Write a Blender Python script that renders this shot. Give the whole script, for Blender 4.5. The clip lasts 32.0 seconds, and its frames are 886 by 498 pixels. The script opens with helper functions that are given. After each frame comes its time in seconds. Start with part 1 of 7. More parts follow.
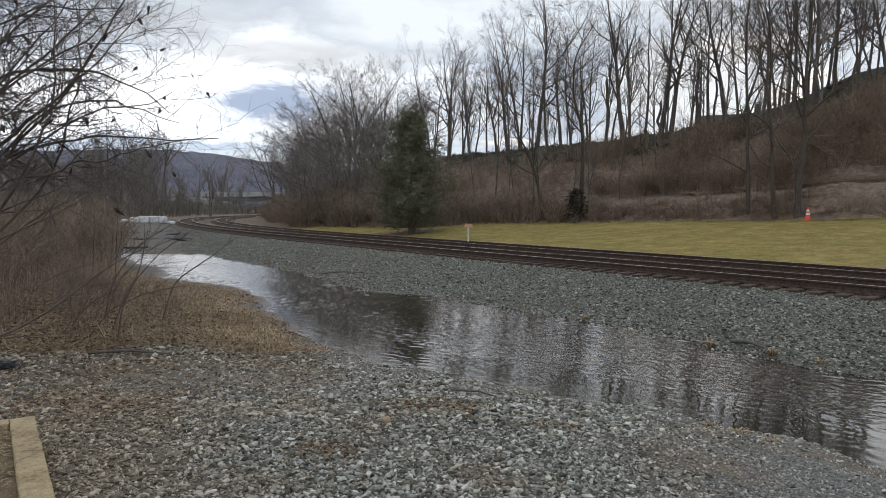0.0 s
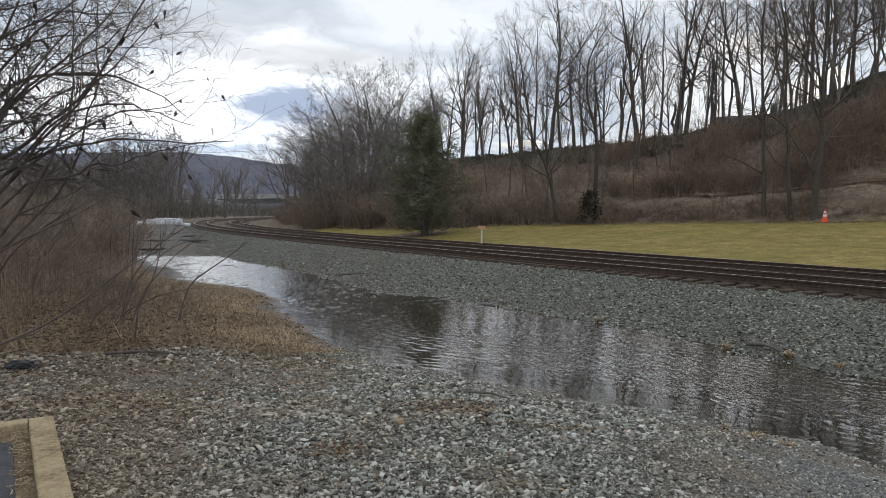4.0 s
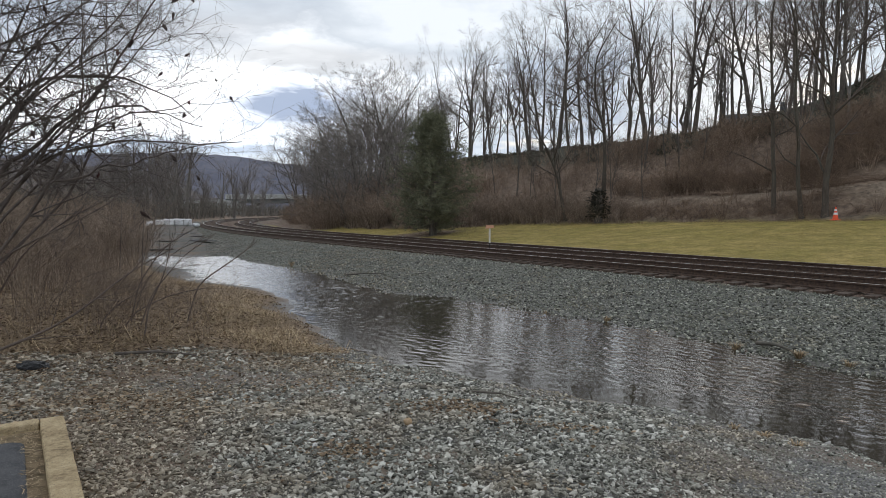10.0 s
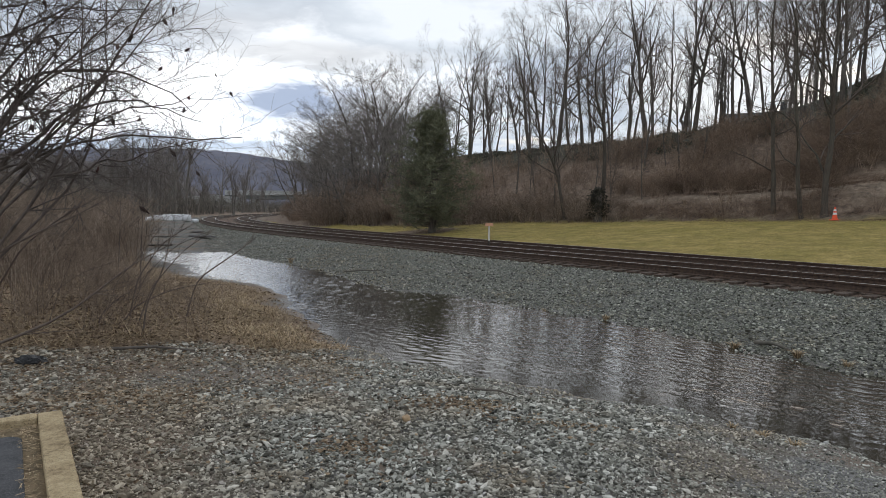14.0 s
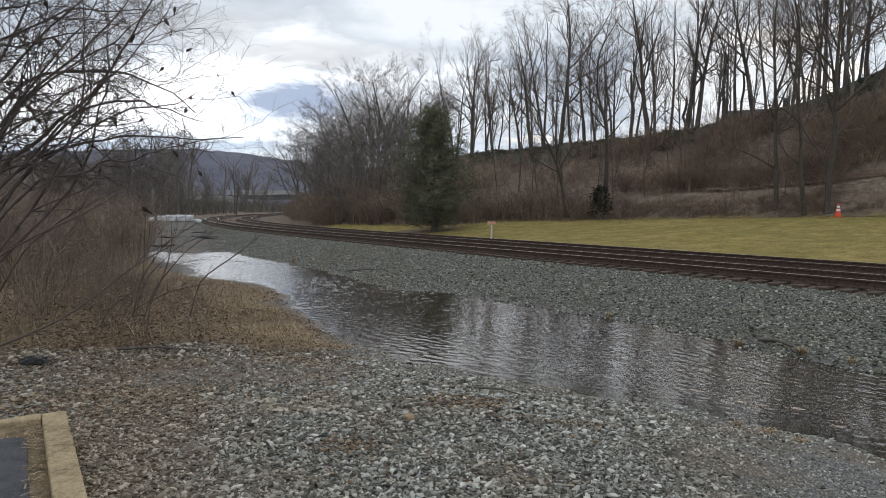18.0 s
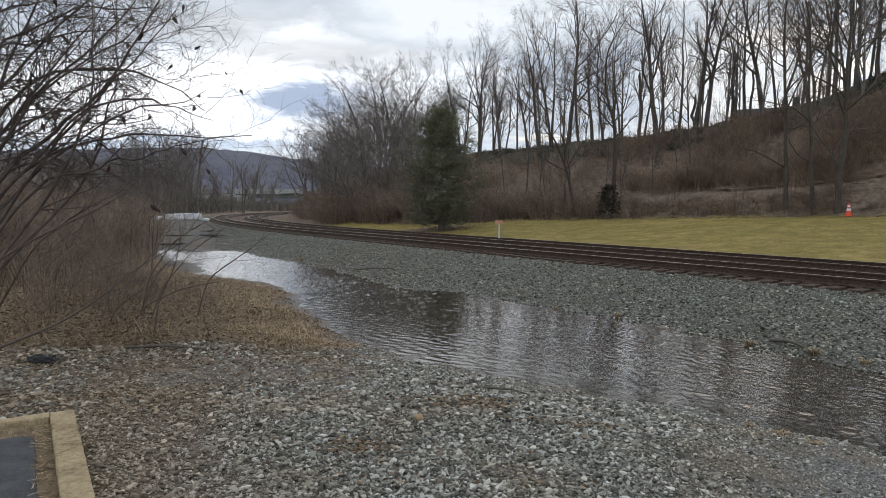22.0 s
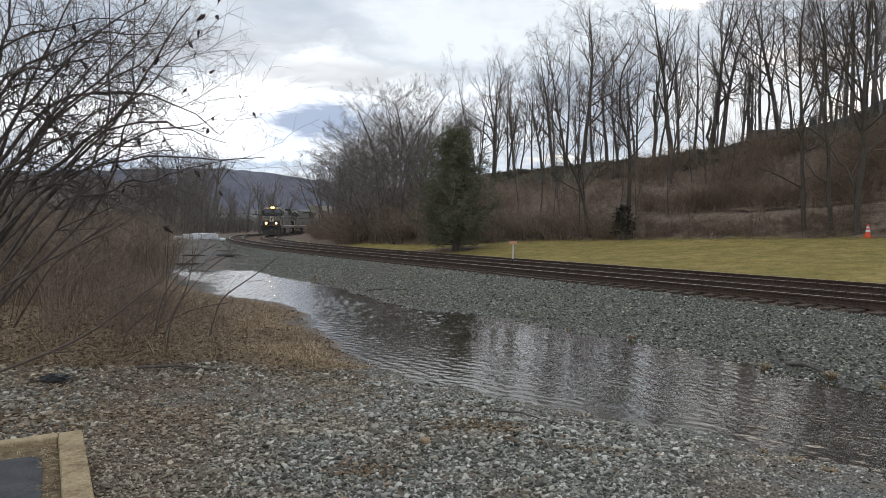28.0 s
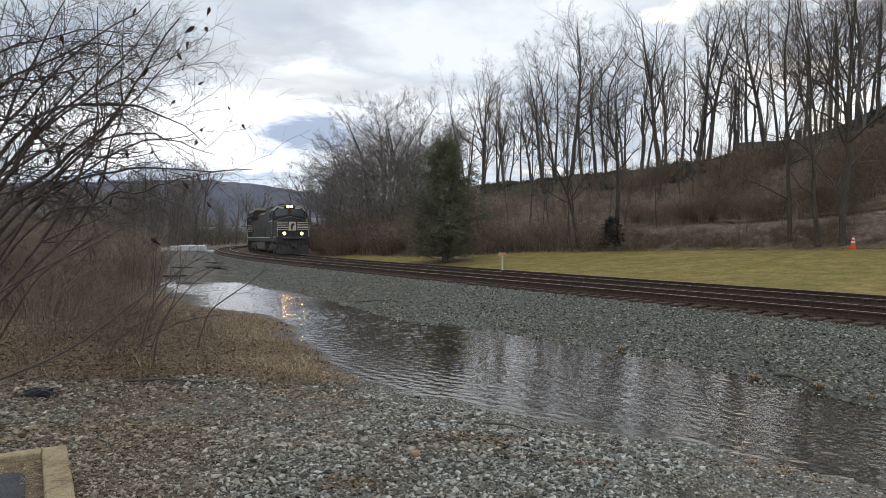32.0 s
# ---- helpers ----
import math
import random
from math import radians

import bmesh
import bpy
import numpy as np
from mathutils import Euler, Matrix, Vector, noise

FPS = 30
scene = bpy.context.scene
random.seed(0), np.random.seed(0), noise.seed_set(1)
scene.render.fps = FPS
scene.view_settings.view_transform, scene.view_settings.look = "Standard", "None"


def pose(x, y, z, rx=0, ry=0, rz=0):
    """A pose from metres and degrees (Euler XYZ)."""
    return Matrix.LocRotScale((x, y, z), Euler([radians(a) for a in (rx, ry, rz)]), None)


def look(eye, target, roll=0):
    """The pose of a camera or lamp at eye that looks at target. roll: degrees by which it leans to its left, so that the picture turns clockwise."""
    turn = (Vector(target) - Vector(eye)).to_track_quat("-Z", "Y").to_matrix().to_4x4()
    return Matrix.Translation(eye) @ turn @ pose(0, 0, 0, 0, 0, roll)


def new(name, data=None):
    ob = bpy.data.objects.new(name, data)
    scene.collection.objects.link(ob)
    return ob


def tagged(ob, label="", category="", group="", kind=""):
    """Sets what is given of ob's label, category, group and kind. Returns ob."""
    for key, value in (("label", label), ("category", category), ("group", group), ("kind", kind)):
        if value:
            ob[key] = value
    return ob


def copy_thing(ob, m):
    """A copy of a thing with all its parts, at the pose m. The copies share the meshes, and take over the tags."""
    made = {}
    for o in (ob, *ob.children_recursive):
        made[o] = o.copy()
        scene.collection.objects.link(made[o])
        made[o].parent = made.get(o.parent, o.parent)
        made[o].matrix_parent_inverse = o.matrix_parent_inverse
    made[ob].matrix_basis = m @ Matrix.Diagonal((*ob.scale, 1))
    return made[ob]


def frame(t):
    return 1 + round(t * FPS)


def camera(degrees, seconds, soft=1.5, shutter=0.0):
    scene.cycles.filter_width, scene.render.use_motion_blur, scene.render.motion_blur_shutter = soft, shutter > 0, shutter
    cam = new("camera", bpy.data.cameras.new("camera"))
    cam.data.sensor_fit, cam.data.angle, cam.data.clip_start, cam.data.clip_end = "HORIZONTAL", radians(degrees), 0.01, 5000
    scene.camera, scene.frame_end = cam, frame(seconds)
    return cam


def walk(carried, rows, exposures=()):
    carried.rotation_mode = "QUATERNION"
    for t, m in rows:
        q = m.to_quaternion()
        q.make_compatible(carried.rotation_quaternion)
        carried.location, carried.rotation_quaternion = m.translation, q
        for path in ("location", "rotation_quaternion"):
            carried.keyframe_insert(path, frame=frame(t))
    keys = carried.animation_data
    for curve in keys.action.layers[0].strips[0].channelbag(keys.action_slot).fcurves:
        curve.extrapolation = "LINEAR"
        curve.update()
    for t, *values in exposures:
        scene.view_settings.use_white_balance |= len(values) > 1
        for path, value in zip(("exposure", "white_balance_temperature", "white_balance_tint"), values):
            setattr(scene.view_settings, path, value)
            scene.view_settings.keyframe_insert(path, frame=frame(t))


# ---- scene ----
cam = camera(66.84, 32.0, soft=0.7)

# seconds, eye, target, roll
PATH = [
    (0, (-0.003, 0.006, 1.500), (0.173, 3.995, 1.265), 0.33),
    (0.5, (-0.009, 0.007, 1.501), (0.153, 3.996, 1.265), 0.44),
    (1, (-0.007, 0.005, 1.501), (0.141, 3.995, 1.266), 0.52),
    (1.5, (-0.004, 0.005, 1.503), (0.138, 3.995, 1.266), 0.42),
    (2, (-0.007, 0.022, 1.496), (0.131, 4.013, 1.265), 0.27),
    (2.5, (-0.005, 0.003, 1.502), (0.122, 3.994, 1.276), 0.43),
    (3, (-0.009, -0.001, 1.500), (0.110, 3.991, 1.276), 0.49),
    (3.5, (-0.005, -0.004, 1.500), (0.101, 3.988, 1.276), 0.42),
    (5.5, (-0.002, 0.015, 1.504), (0.102, 4.007, 1.283), -0.13),
    (6, (-0.001, 0.021, 1.501), (0.158, 4.012, 1.290), 0.06),
    (6.5, (-0.001, 0.007, 1.501), (0.166, 3.998, 1.291), -0.02),
    (7, (-0.002, -0.004, 1.505), (0.131, 3.988, 1.290), 0.00),
    (7.5, (0.002, -0.005, 1.507), (0.089, 3.988, 1.281), -0.18),
    (8, (0.003, -0.004, 1.505), (0.078, 3.989, 1.276), -0.28),
    (8.5, (0.004, -0.002, 1.507), (0.072, 3.991, 1.272), -0.37),
    (9, (0.007, -0.006, 1.504), (0.068, 3.986, 1.273), -0.25),
    (9.5, (0.002, 0.005, 1.505), (0.060, 3.999, 1.276), -0.08),
    (10, (0.001, -0.005, 1.506), (0.050, 3.989, 1.278), 0.07),
    (10.5, (0.003, -0.003, 1.501), (0.049, 3.991, 1.275), 0.05),
    (11, (0.000, -0.003, 1.501), (0.045, 3.990, 1.273), 0.09),
    (11.5, (0.002, 0.004, 1.502), (0.042, 3.997, 1.275), 0.05),
    (12, (-0.000, 0.006, 1.500), (0.038, 3.999, 1.276), -0.04),
    (12.5, (0.002, 0.003, 1.502), (0.034, 3.996, 1.280), 0.14),
    (13, (0.000, 0.000, 1.505), (0.045, 3.993, 1.268), 0.30),
    (13.5, (0.004, -0.010, 1.503), (0.045, 3.983, 1.262), 0.51),
    (14, (-0.001, 0.002, 1.502), (0.053, 3.994, 1.259), 0.46),
    (14.5, (-0.003, 0.007, 1.499), (0.061, 3.999, 1.255), 0.55),
    (16.5, (-0.003, 0.000, 1.502), (0.039, 3.992, 1.251), 0.68),
    (17, (-0.004, -0.001, 1.504), (0.024, 3.991, 1.254), 0.48),
    (17.5, (-0.006, 0.010, 1.500), (0.029, 4.002, 1.250), 0.27),
    (18, (-0.003, 0.009, 1.499), (0.036, 4.001, 1.249), 0.12),
    (18.5, (0.000, -0.002, 1.501), (0.036, 3.990, 1.249), 0.06),
    (19, (0.000, 0.000, 1.500), (0.030, 3.992, 1.245), 0.11),
    (19.5, (-0.005, 0.003, 1.505), (0.021, 3.994, 1.245), 0.35),
    (20, (-0.004, 0.015, 1.500), (0.030, 4.006, 1.234), 0.33),
    (20.5, (0.015, 0.031, 1.501), (0.075, 4.021, 1.231), -0.22),
    (21, (0.069, 0.030, 1.504), (0.132, 4.022, 1.261), -0.41),
    (21.5, (0.085, 0.024, 1.505), (0.052, 4.015, 1.236), -0.05),
    (22, (-0.021, 0.052, 1.496), (-0.024, 4.044, 1.240), 0.19),
    (22.5, (-0.018, 0.043, 1.503), (-0.026, 4.038, 1.298), 1.05),
    (23, (0.029, 0.062, 1.508), (0.027, 4.058, 1.333), 0.70),
    (23.5, (0.038, 0.073, 1.509), (0.064, 4.070, 1.340), 0.64),
    (24, (0.035, 0.069, 1.509), (0.066, 4.065, 1.339), 0.33),
    (24.5, (0.031, 0.058, 1.509), (0.050, 4.055, 1.345), 0.00),
    (25, (0.031, 0.059, 1.505), (0.029, 4.055, 1.340), 0.07),
    (25.5, (0.029, 0.057, 1.510), (-0.009, 4.053, 1.342), 0.08),
    (27.5, (0.026, 0.063, 1.509), (-0.055, 4.059, 1.364), 0.31),
    (28, (0.029, 0.052, 1.509), (-0.063, 4.049, 1.373), 0.29),
    (28.5, (0.024, 0.061, 1.508), (-0.069, 4.057, 1.375), 0.30),
    (29, (0.024, 0.065, 1.509), (-0.074, 4.062, 1.379), 0.26),
    (29.5, (0.023, 0.070, 1.505), (-0.077, 4.067, 1.386), 0.12),
    (30, (0.025, 0.072, 1.507), (-0.079, 4.069, 1.398), 0.20),
    (30.5, (0.024, 0.068, 1.511), (-0.075, 4.065, 1.411), 0.38),
    (31, (0.023, 0.068, 1.511), (-0.070, 4.066, 1.421), 0.19),
    (31.5, (0.023, 0.068, 1.511), (-0.046, 4.067, 1.432), 0.14),
    (32, (0.029, 0.057, 1.510), (-0.001, 4.057, 1.443), 0.24),
]

walk(cam, [(t, look(eye, target, roll)) for t, eye, target, roll in PATH])


# ---------------------------------------------------------------- sky and sun
SUN_AZ, SUN_EL = radians(22), radians(24)
world = bpy.data.worlds.new("overcast_sky")
scene.world = world
world.use_nodes = True
wn, wl = world.node_tree.nodes, world.node_tree.links
wn.clear()


def wmath(op, a, b=None, c=None, clamp=False):
    n = wn.new("ShaderNodeMath")
    n.operation, n.use_clamp = op, clamp
    for i, v in enumerate((a, b, c)):
        if v is None:
            continue
        if isinstance(v, (int, float)):
            n.inputs[i].default_value = v
        else:
            wl.new(v, n.inputs[i])
    return n.outputs[0]


def wmix(fac, a, b):
    n = wn.new("ShaderNodeMix")
    n.data_type = "RGBA"
    for sock, v in ((n.inputs[0], fac), (n.inputs[6], a), (n.inputs[7], b)):
        if isinstance(v, (int, float)):
            sock.default_value = v
        elif isinstance(v, tuple):
            sock.default_value = (*v, 1)
        else:
            wl.new(v, sock)
    return n.outputs[2]


def wramp(fac, stops):
    n = wn.new("ShaderNodeValToRGB")
    wl.new(fac, n.inputs[0])
    while len(n.color_ramp.elements) < len(stops):
        n.color_ramp.elements.new(0.5)
    for e, (p, c) in zip(n.color_ramp.elements, stops):
        e.position, e.color = p, (*c, 1)
    return n.outputs[0]


coord = wn.new("ShaderNodeTexCoord")
split = wn.new("ShaderNodeSeparateXYZ")
wl.new(coord.outputs["Generated"], split.inputs[0])
up = wmath("MAXIMUM", split.outputs[2], 0.0)
# clouds lie on a level sheet: their coordinates are the direction over its height
high = wmath("ADD", up, 0.12)
flat = wn.new("ShaderNodeCombineXYZ")
wl.new(wmath("DIVIDE", split.outputs[0], high), flat.inputs[0])
wl.new(wmath("DIVIDE", split.outputs[1], high), flat.inputs[1])


def wnoise(scale, detail, seed, rough=0.55, dist=0.0):
    n = wn.new("ShaderNodeTexNoise")
    n.noise_dimensions = "4D"
    wl.new(flat.outputs[0], n.inputs["Vector"])
    n.inputs["W"].default_value = seed
    n.inputs["Scale"].default_value, n.inputs["Detail"].default_value = scale, detail
    n.inputs["Roughness"].default_value, n.inputs["Distortion"].default_value = rough, dist
    return n.outputs[0]


sky = wn.new("ShaderNodeTexSky")
sky.sky_type, sky.sun_disc = "NISHITA", False
sky.sun_elevation, sky.sun_rotation = SUN_EL, SUN_AZ
sky.air_density, sky.dust_density = 1.0, 2.0
blue = wn.new("ShaderNodeVectorMath")
blue.operation = "SCALE"
wl.new(sky.outputs[0], blue.inputs[0])
blue.inputs["Scale"].default_value = 0.10
big, fine = wnoise(0.85, 5, 3.1, 0.5, 0.4), wnoise(2.6, 6, 8.4, 0.6, 0.3)
body = wmath("ADD", wmath("MULTIPLY", big, 0.72), wmath("MULTIPLY", fine, 0.28))


def blob(x, y, z, sx, sy):
    """A cloud's weight round one direction, stretched along the horizon."""
    dx = wmath("DIVIDE", wmath("SUBTRACT", wmath("DIVIDE", split.outputs[0], wmath("MAXIMUM", split.outputs[1], 0.05)), x / y), sx)
    dz = wmath("DIVIDE", wmath("SUBTRACT", wmath("DIVIDE", split.outputs[2], wmath("MAXIMUM", split.outputs[1], 0.05)), z / y), sy)
    dx = wmath("ADD", dx, wmath("MULTIPLY", wmath("SUBTRACT", big, 0.5), 3.0))
    dz = wmath("ADD", dz, wmath("MULTIPLY", wmath("SUBTRACT", fine, 0.5), 3.4))
    wob = wmath("ADD", wmath("MULTIPLY", dx, dx), wmath("MULTIPLY", dz, dz))
    return wmath("POWER", 2.718, wmath("MULTIPLY", wob, -1.0))


ahead = wmath("GREATER_THAN", split.outputs[1], 0.05)
cloud = wramp(body, [(0.36, (0.44, 0.51, 0.62)), (0.45, (0.57, 0.63, 0.71)), (0.51, (0.67, 0.73, 0.80)), (0.57, (0.82, 0.87, 0.93))])
col = wmix(wramp(wnoise(0.55, 4, 21.0), [(0.60, (0, 0, 0)), (0.72, (1, 1, 1))]), cloud, blue.outputs[0])
# the bright break low over the valley, the small blue-grey cloud in it and the bands over and under it


def bank(x, z, sx, sz, lo, hi, strength, c):
    k = wramp(blob(x, 1, z, sx, sz), [(lo, (0, 0, 0)), (hi, (1, 1, 1))])
    return wmix(wmath("MULTIPLY", wmath("MULTIPLY", k, ahead), strength), col, c)


col = bank(-0.335, 0.150, 0.30, 0.085, 0.15, 0.85, 0.95, (1.75, 1.79, 1.83))
col = bank(-0.23, 0.222, 0.20, 0.020, 0.10, 0.90, 0.85, (0.64, 0.66, 0.69))
col = bank(-0.42, 0.262, 0.24, 0.030, 0.10, 0.90, 0.7, (0.60, 0.62, 0.66))
col = bank(-0.205, 0.152, 0.090, 0.034, 0.03, 0.72, 0.95, (0.35, 0.43, 0.59))
col = bank(-0.30, 0.088, 0.34, 0.017, 0.10, 0.85, 0.85, (0.50, 0.60, 0.75))
col = bank(0.42, 0.19, 0.17, 0.12, 0.15, 0.8, 0.7, (0.86, 0.87, 0.88))
back = wn.new("ShaderNodeBackground")
wl.new(col, back.inputs[0])
back.inputs[1].default_value = 1.125
out = wn.new("ShaderNodeOutputWorld")
wl.new(back.outputs[0], out.inputs[0])

sun_data = bpy.data.lights.new("sun", "SUN")
sun_data.energy, sun_data.angle, sun_data.color = 0.4, radians(60), (1.0, 0.98, 0.95)
sun = new("sun", sun_data)
sun.matrix_world = look((0, 0, 0), (-math.sin(SUN_AZ) * math.cos(SUN_EL), -math.cos(SUN_AZ) * math.cos(SUN_EL), -math.sin(SUN_EL)))
sun.location = (0, 0, 60)


# ---------------------------------------------------------------- material helpers
class Mat:
    """A procedural material: a Principled shader with a few shorthands for its nodes."""

    def __init__(self, name, rough=0.8, metal=0.0, spec=0.5):
        self.m = bpy.data.materials.new(name)
        self.m.use_nodes = True
        self.n, self.l = self.m.node_tree.nodes, self.m.node_tree.links
        self.p = self.n["Principled BSDF"]
        self.p.inputs["Roughness"].default_value = rough
        self.p.inputs["Metallic"].default_value = metal
        self.p.inputs["Specular IOR Level"].default_value = spec
        self.obj = self.n.new("ShaderNodeTexCoord").outputs["Object"]
        self.pos = self.n.new("ShaderNodeNewGeometry")

    def put(self, sock, v):
        if isinstance(v, (int, float)):
            sock.default_value = v
        elif isinstance(v, tuple):
            sock.default_value = (*v, 1) if len(v) == 3 else v
        else:
            self.l.new(v, sock)

    def noise(self, scale, detail=4, rough=0.55, where=None, stretch=None, dist=0.0):
        where = where or self.obj
        if stretch:
            mp = self.n.new("ShaderNodeMapping")
            mp.inputs["Scale"].default_value = stretch
            self.l.new(where, mp.inputs[0])
            where = mp.outputs[0]
        t = self.n.new("ShaderNodeTexNoise")
        self.l.new(where, t.inputs["Vector"])
        t.inputs["Scale"].default_value, t.inputs["Detail"].default_value = scale, detail
        t.inputs["Roughness"].default_value, t.inputs["Distortion"].default_value = rough, dist
        return t.outputs[0]

    def cells(self, scale, where=None, feature="F1"):
        t = self.n.new("ShaderNodeTexVoronoi")
        t.feature = feature
        self.l.new(where or self.obj, t.inputs["Vector"])
        t.inputs["Scale"].default_value = scale
        return t

    def ramp(self, fac, stops):
        n = self.n.new("ShaderNodeValToRGB")
        self.put(n.inputs[0], fac)
        while len(n.color_ramp.elements) < len(stops):
            n.color_ramp.elements.new(0.5)
        for e, (p, c) in zip(n.color_ramp.elements, stops):
            e.position, e.color = p, (*c, 1) if isinstance(c, tuple) else (c, c, c, 1)
        return n.outputs[0]

    def mix(self, fac, a, b, blend="MIX"):
        n = self.n.new("ShaderNodeMix")
        n.data_type, n.blend_type = "RGBA", blend
        self.put(n.inputs[0], fac), self.put(n.inputs[6], a), self.put(n.inputs[7], b)
        return n.outputs[2]

    def math(self, op, a, b=0.0):
        n = self.n.new("ShaderNodeMath")
        n.operation = op
        self.put(n.inputs[0], a), self.put(n.inputs[1], b)
        return n.outputs[0]

    def attr(self, name):
        n = self.n.new("ShaderNodeAttribute")
        n.attribute_name = name
        return n.outputs["Fac"]

    def island(self):
        return self.pos.outputs["Random Per Island"]

    def each(self):
        return self.n.new("ShaderNodeObjectInfo").outputs["Random"]

    def color(self, v):
        self.put(self.p.inputs["Base Color"], v)
        return self

    def rough(self, v):
        self.put(self.p.inputs["Roughness"], v)
        return self

    def bump(self, h, strength=0.4, dist=0.02):
        b = self.n.new("ShaderNodeBump")
        b.inputs["Strength"].default_value, b.inputs["Distance"].default_value = strength, dist
        self.put(b.inputs["Height"], h)
        self.l.new(b.outputs[0], self.p.inputs["Normal"])
        return self

    def glow(self, c, s):
        self.put(self.p.inputs["Emission Color"], c)
        self.p.inputs["Emission Strength"].default_value = s
        return self


def simple(name, a, b, scale=6, rough=0.7, metal=0.0, bump=0.3, dist=0.01, spec=0.5, detail=5):
    """Two tones of one colour in a two-scale grain with fine relief."""
    k = Mat(name, rough, metal, spec)
    n1, n2 = k.noise(scale, detail), k.noise(scale * 9, 3)
    f = k.math("ADD", k.math("MULTIPLY", n1, 0.7), k.math("MULTIPLY", n2, 0.3))
    k.color(k.ramp(f, [(0.34, a), (0.66, b)]))
    if bump:
        k.bump(n2, bump, dist)
    return k.m


# ---------------------------------------------------------------- mesh helpers
def np_mesh(name, verts, faces, material=None, smooth=False):
    """A mesh out of arrays; faces is an array of triangles or of quads, or a list of such arrays."""
    me = bpy.data.meshes.new(name)
    verts = np.asarray(verts, np.float32)
    groups = faces if isinstance(faces, list) else [faces]
    groups = [np.asarray(f, np.int32) for f in groups if len(f)]
    me.vertices.add(len(verts))
    me.vertices.foreach_set("co", verts.ravel())
    loops = np.concatenate([f.ravel() for f in groups])
    sizes = np.concatenate([np.full(len(f), f.shape[1], np.int32) for f in groups])
    me.loops.add(len(loops))
    me.loops.foreach_set("vertex_index", loops)
    me.polygons.add(len(sizes))
    me.polygons.foreach_set("loop_start", np.concatenate([[0], np.cumsum(sizes)[:-1]]).astype(np.int32))
    me.polygons.foreach_set("use_smooth", np.full(len(sizes), smooth))
    me.update(calc_edges=True)
    if material:
        me.materials.append(material)
    return me


def obj(name, me, parent=None, label="", m=None):
    ob = new(name, me)
    if parent is not None:
        ob.parent = parent
    if m is not None:
        ob.matrix_local = m
    if label:
        ob["label"] = label
    return ob


def part(name, bm, material, parent, label="", smooth=False):
    """Links a bmesh as one mesh object under a thing or a part."""
    me = bpy.data.meshes.new(name)
    bm.to_mesh(me)
    bm.free()
    for p in me.polygons:
        p.use_smooth = smooth
    me.materials.append(material)
    return obj(name, me, parent, label)


def empty(name, m=None):
    ob = new(name)
    ob.empty_display_size = 0.2
    if m is not None:
        ob.matrix_basis = m
    return ob


def box(x0, x1, y0, y1, z0, z1, bevel=0.0, seg=1, bm=None):
    """A box between two corners, its edges bevelled; into bm if one is given."""
    own = bmesh.new()
    bmesh.ops.create_cube(own, size=1)
    for v in own.verts:
        v.co = Vector(((x0 + x1) / 2 + v.co.x * (x1 - x0), (y0 + y1) / 2 + v.co.y * (y1 - y0), (z0 + z1) / 2 + v.co.z * (z1 - z0)))
    if bevel:
        bmesh.ops.bevel(own, geom=own.edges[:], offset=bevel, segments=seg, affect="EDGES", profile=0.5)
    return merge(bm, own)


def merge(bm, own):
    if bm is None:
        return own
    me = bpy.data.meshes.new("tmp")
    own.to_mesh(me)
    own.free()
    bm.from_mesh(me)
    bpy.data.meshes.remove(me)
    return bm


def rod(a, b, r0, r1=None, sides=10, bm=None, caps=True):
    """A round bar from a to b."""
    a, b = Vector(a), Vector(b)
    own = bmesh.new()
    turn = (b - a).to_track_quat("Z", "Y").to_matrix().to_4x4()
    bmesh.ops.create_cone(own, cap_ends=caps, segments=sides, radius1=r0, radius2=r0 if r1 is None else r1, depth=(b - a).length,
                          matrix=Matrix.Translation((a + b) / 2) @ turn)
    return merge(bm, own)


def prism(profile, axis, a, b, bm=None):
    """A polygon drawn in the two other axes, pulled along axis from a to b."""
    own = bmesh.new()
    n = len(profile)

    def at(p, c):
        return {"x": (c, p[0], p[1]), "y": (p[0], c, p[1]), "z": (p[0], p[1], c)}[axis]

    va = [own.verts.new(at(p, a)) for p in profile]
    vb = [own.verts.new(at(p, b)) for p in profile]
    for i in range(n):
        own.faces.new((va[i], va[(i + 1) % n], vb[(i + 1) % n], vb[i]))
    own.faces.new(va[::-1]), own.faces.new(vb)
    bmesh.ops.recalc_face_normals(own, faces=own.faces)
    return merge(bm, own)


def tubes(paths):
    """Tapered tubes along polylines: items of (points, radii, sides). Returns vertices and quads."""
    vs, fs, base = [], [], 0
    for pts, rad, k in paths:
        pts = np.asarray(pts, float)
        n = len(pts)
        d = np.gradient(pts, axis=0)
        d /= np.linalg.norm(d, axis=1)[:, None] + 1e-9
        ref = np.array([0.31, 0.95, 0.05]) if abs(d[0, 1]) < 0.8 else np.array([0.95, 0.1, 0.3])
        u = np.cross(d, ref)
        u /= np.linalg.norm(u, axis=1)[:, None] + 1e-9
        w = np.cross(d, u)
        a = np.arange(k) * 2 * np.pi / k
        ring = pts[:, None] + np.asarray(rad, float)[:, None, None] * (np.cos(a)[None, :, None] * u[:, None] + np.sin(a)[None, :, None] * w[:, None])
        vs.append(ring.reshape(-1, 3))
        i, j = np.meshgrid(np.arange(n - 1), np.arange(k), indexing="ij")
        q = np.stack([i * k + j, i * k + (j + 1) % k, (i + 1) * k + (j + 1) % k, (i + 1) * k + j], -1).reshape(-1, 4)
        fs.append(q + base)
        base += n * k
    return np.concatenate(vs), np.concatenate(fs)


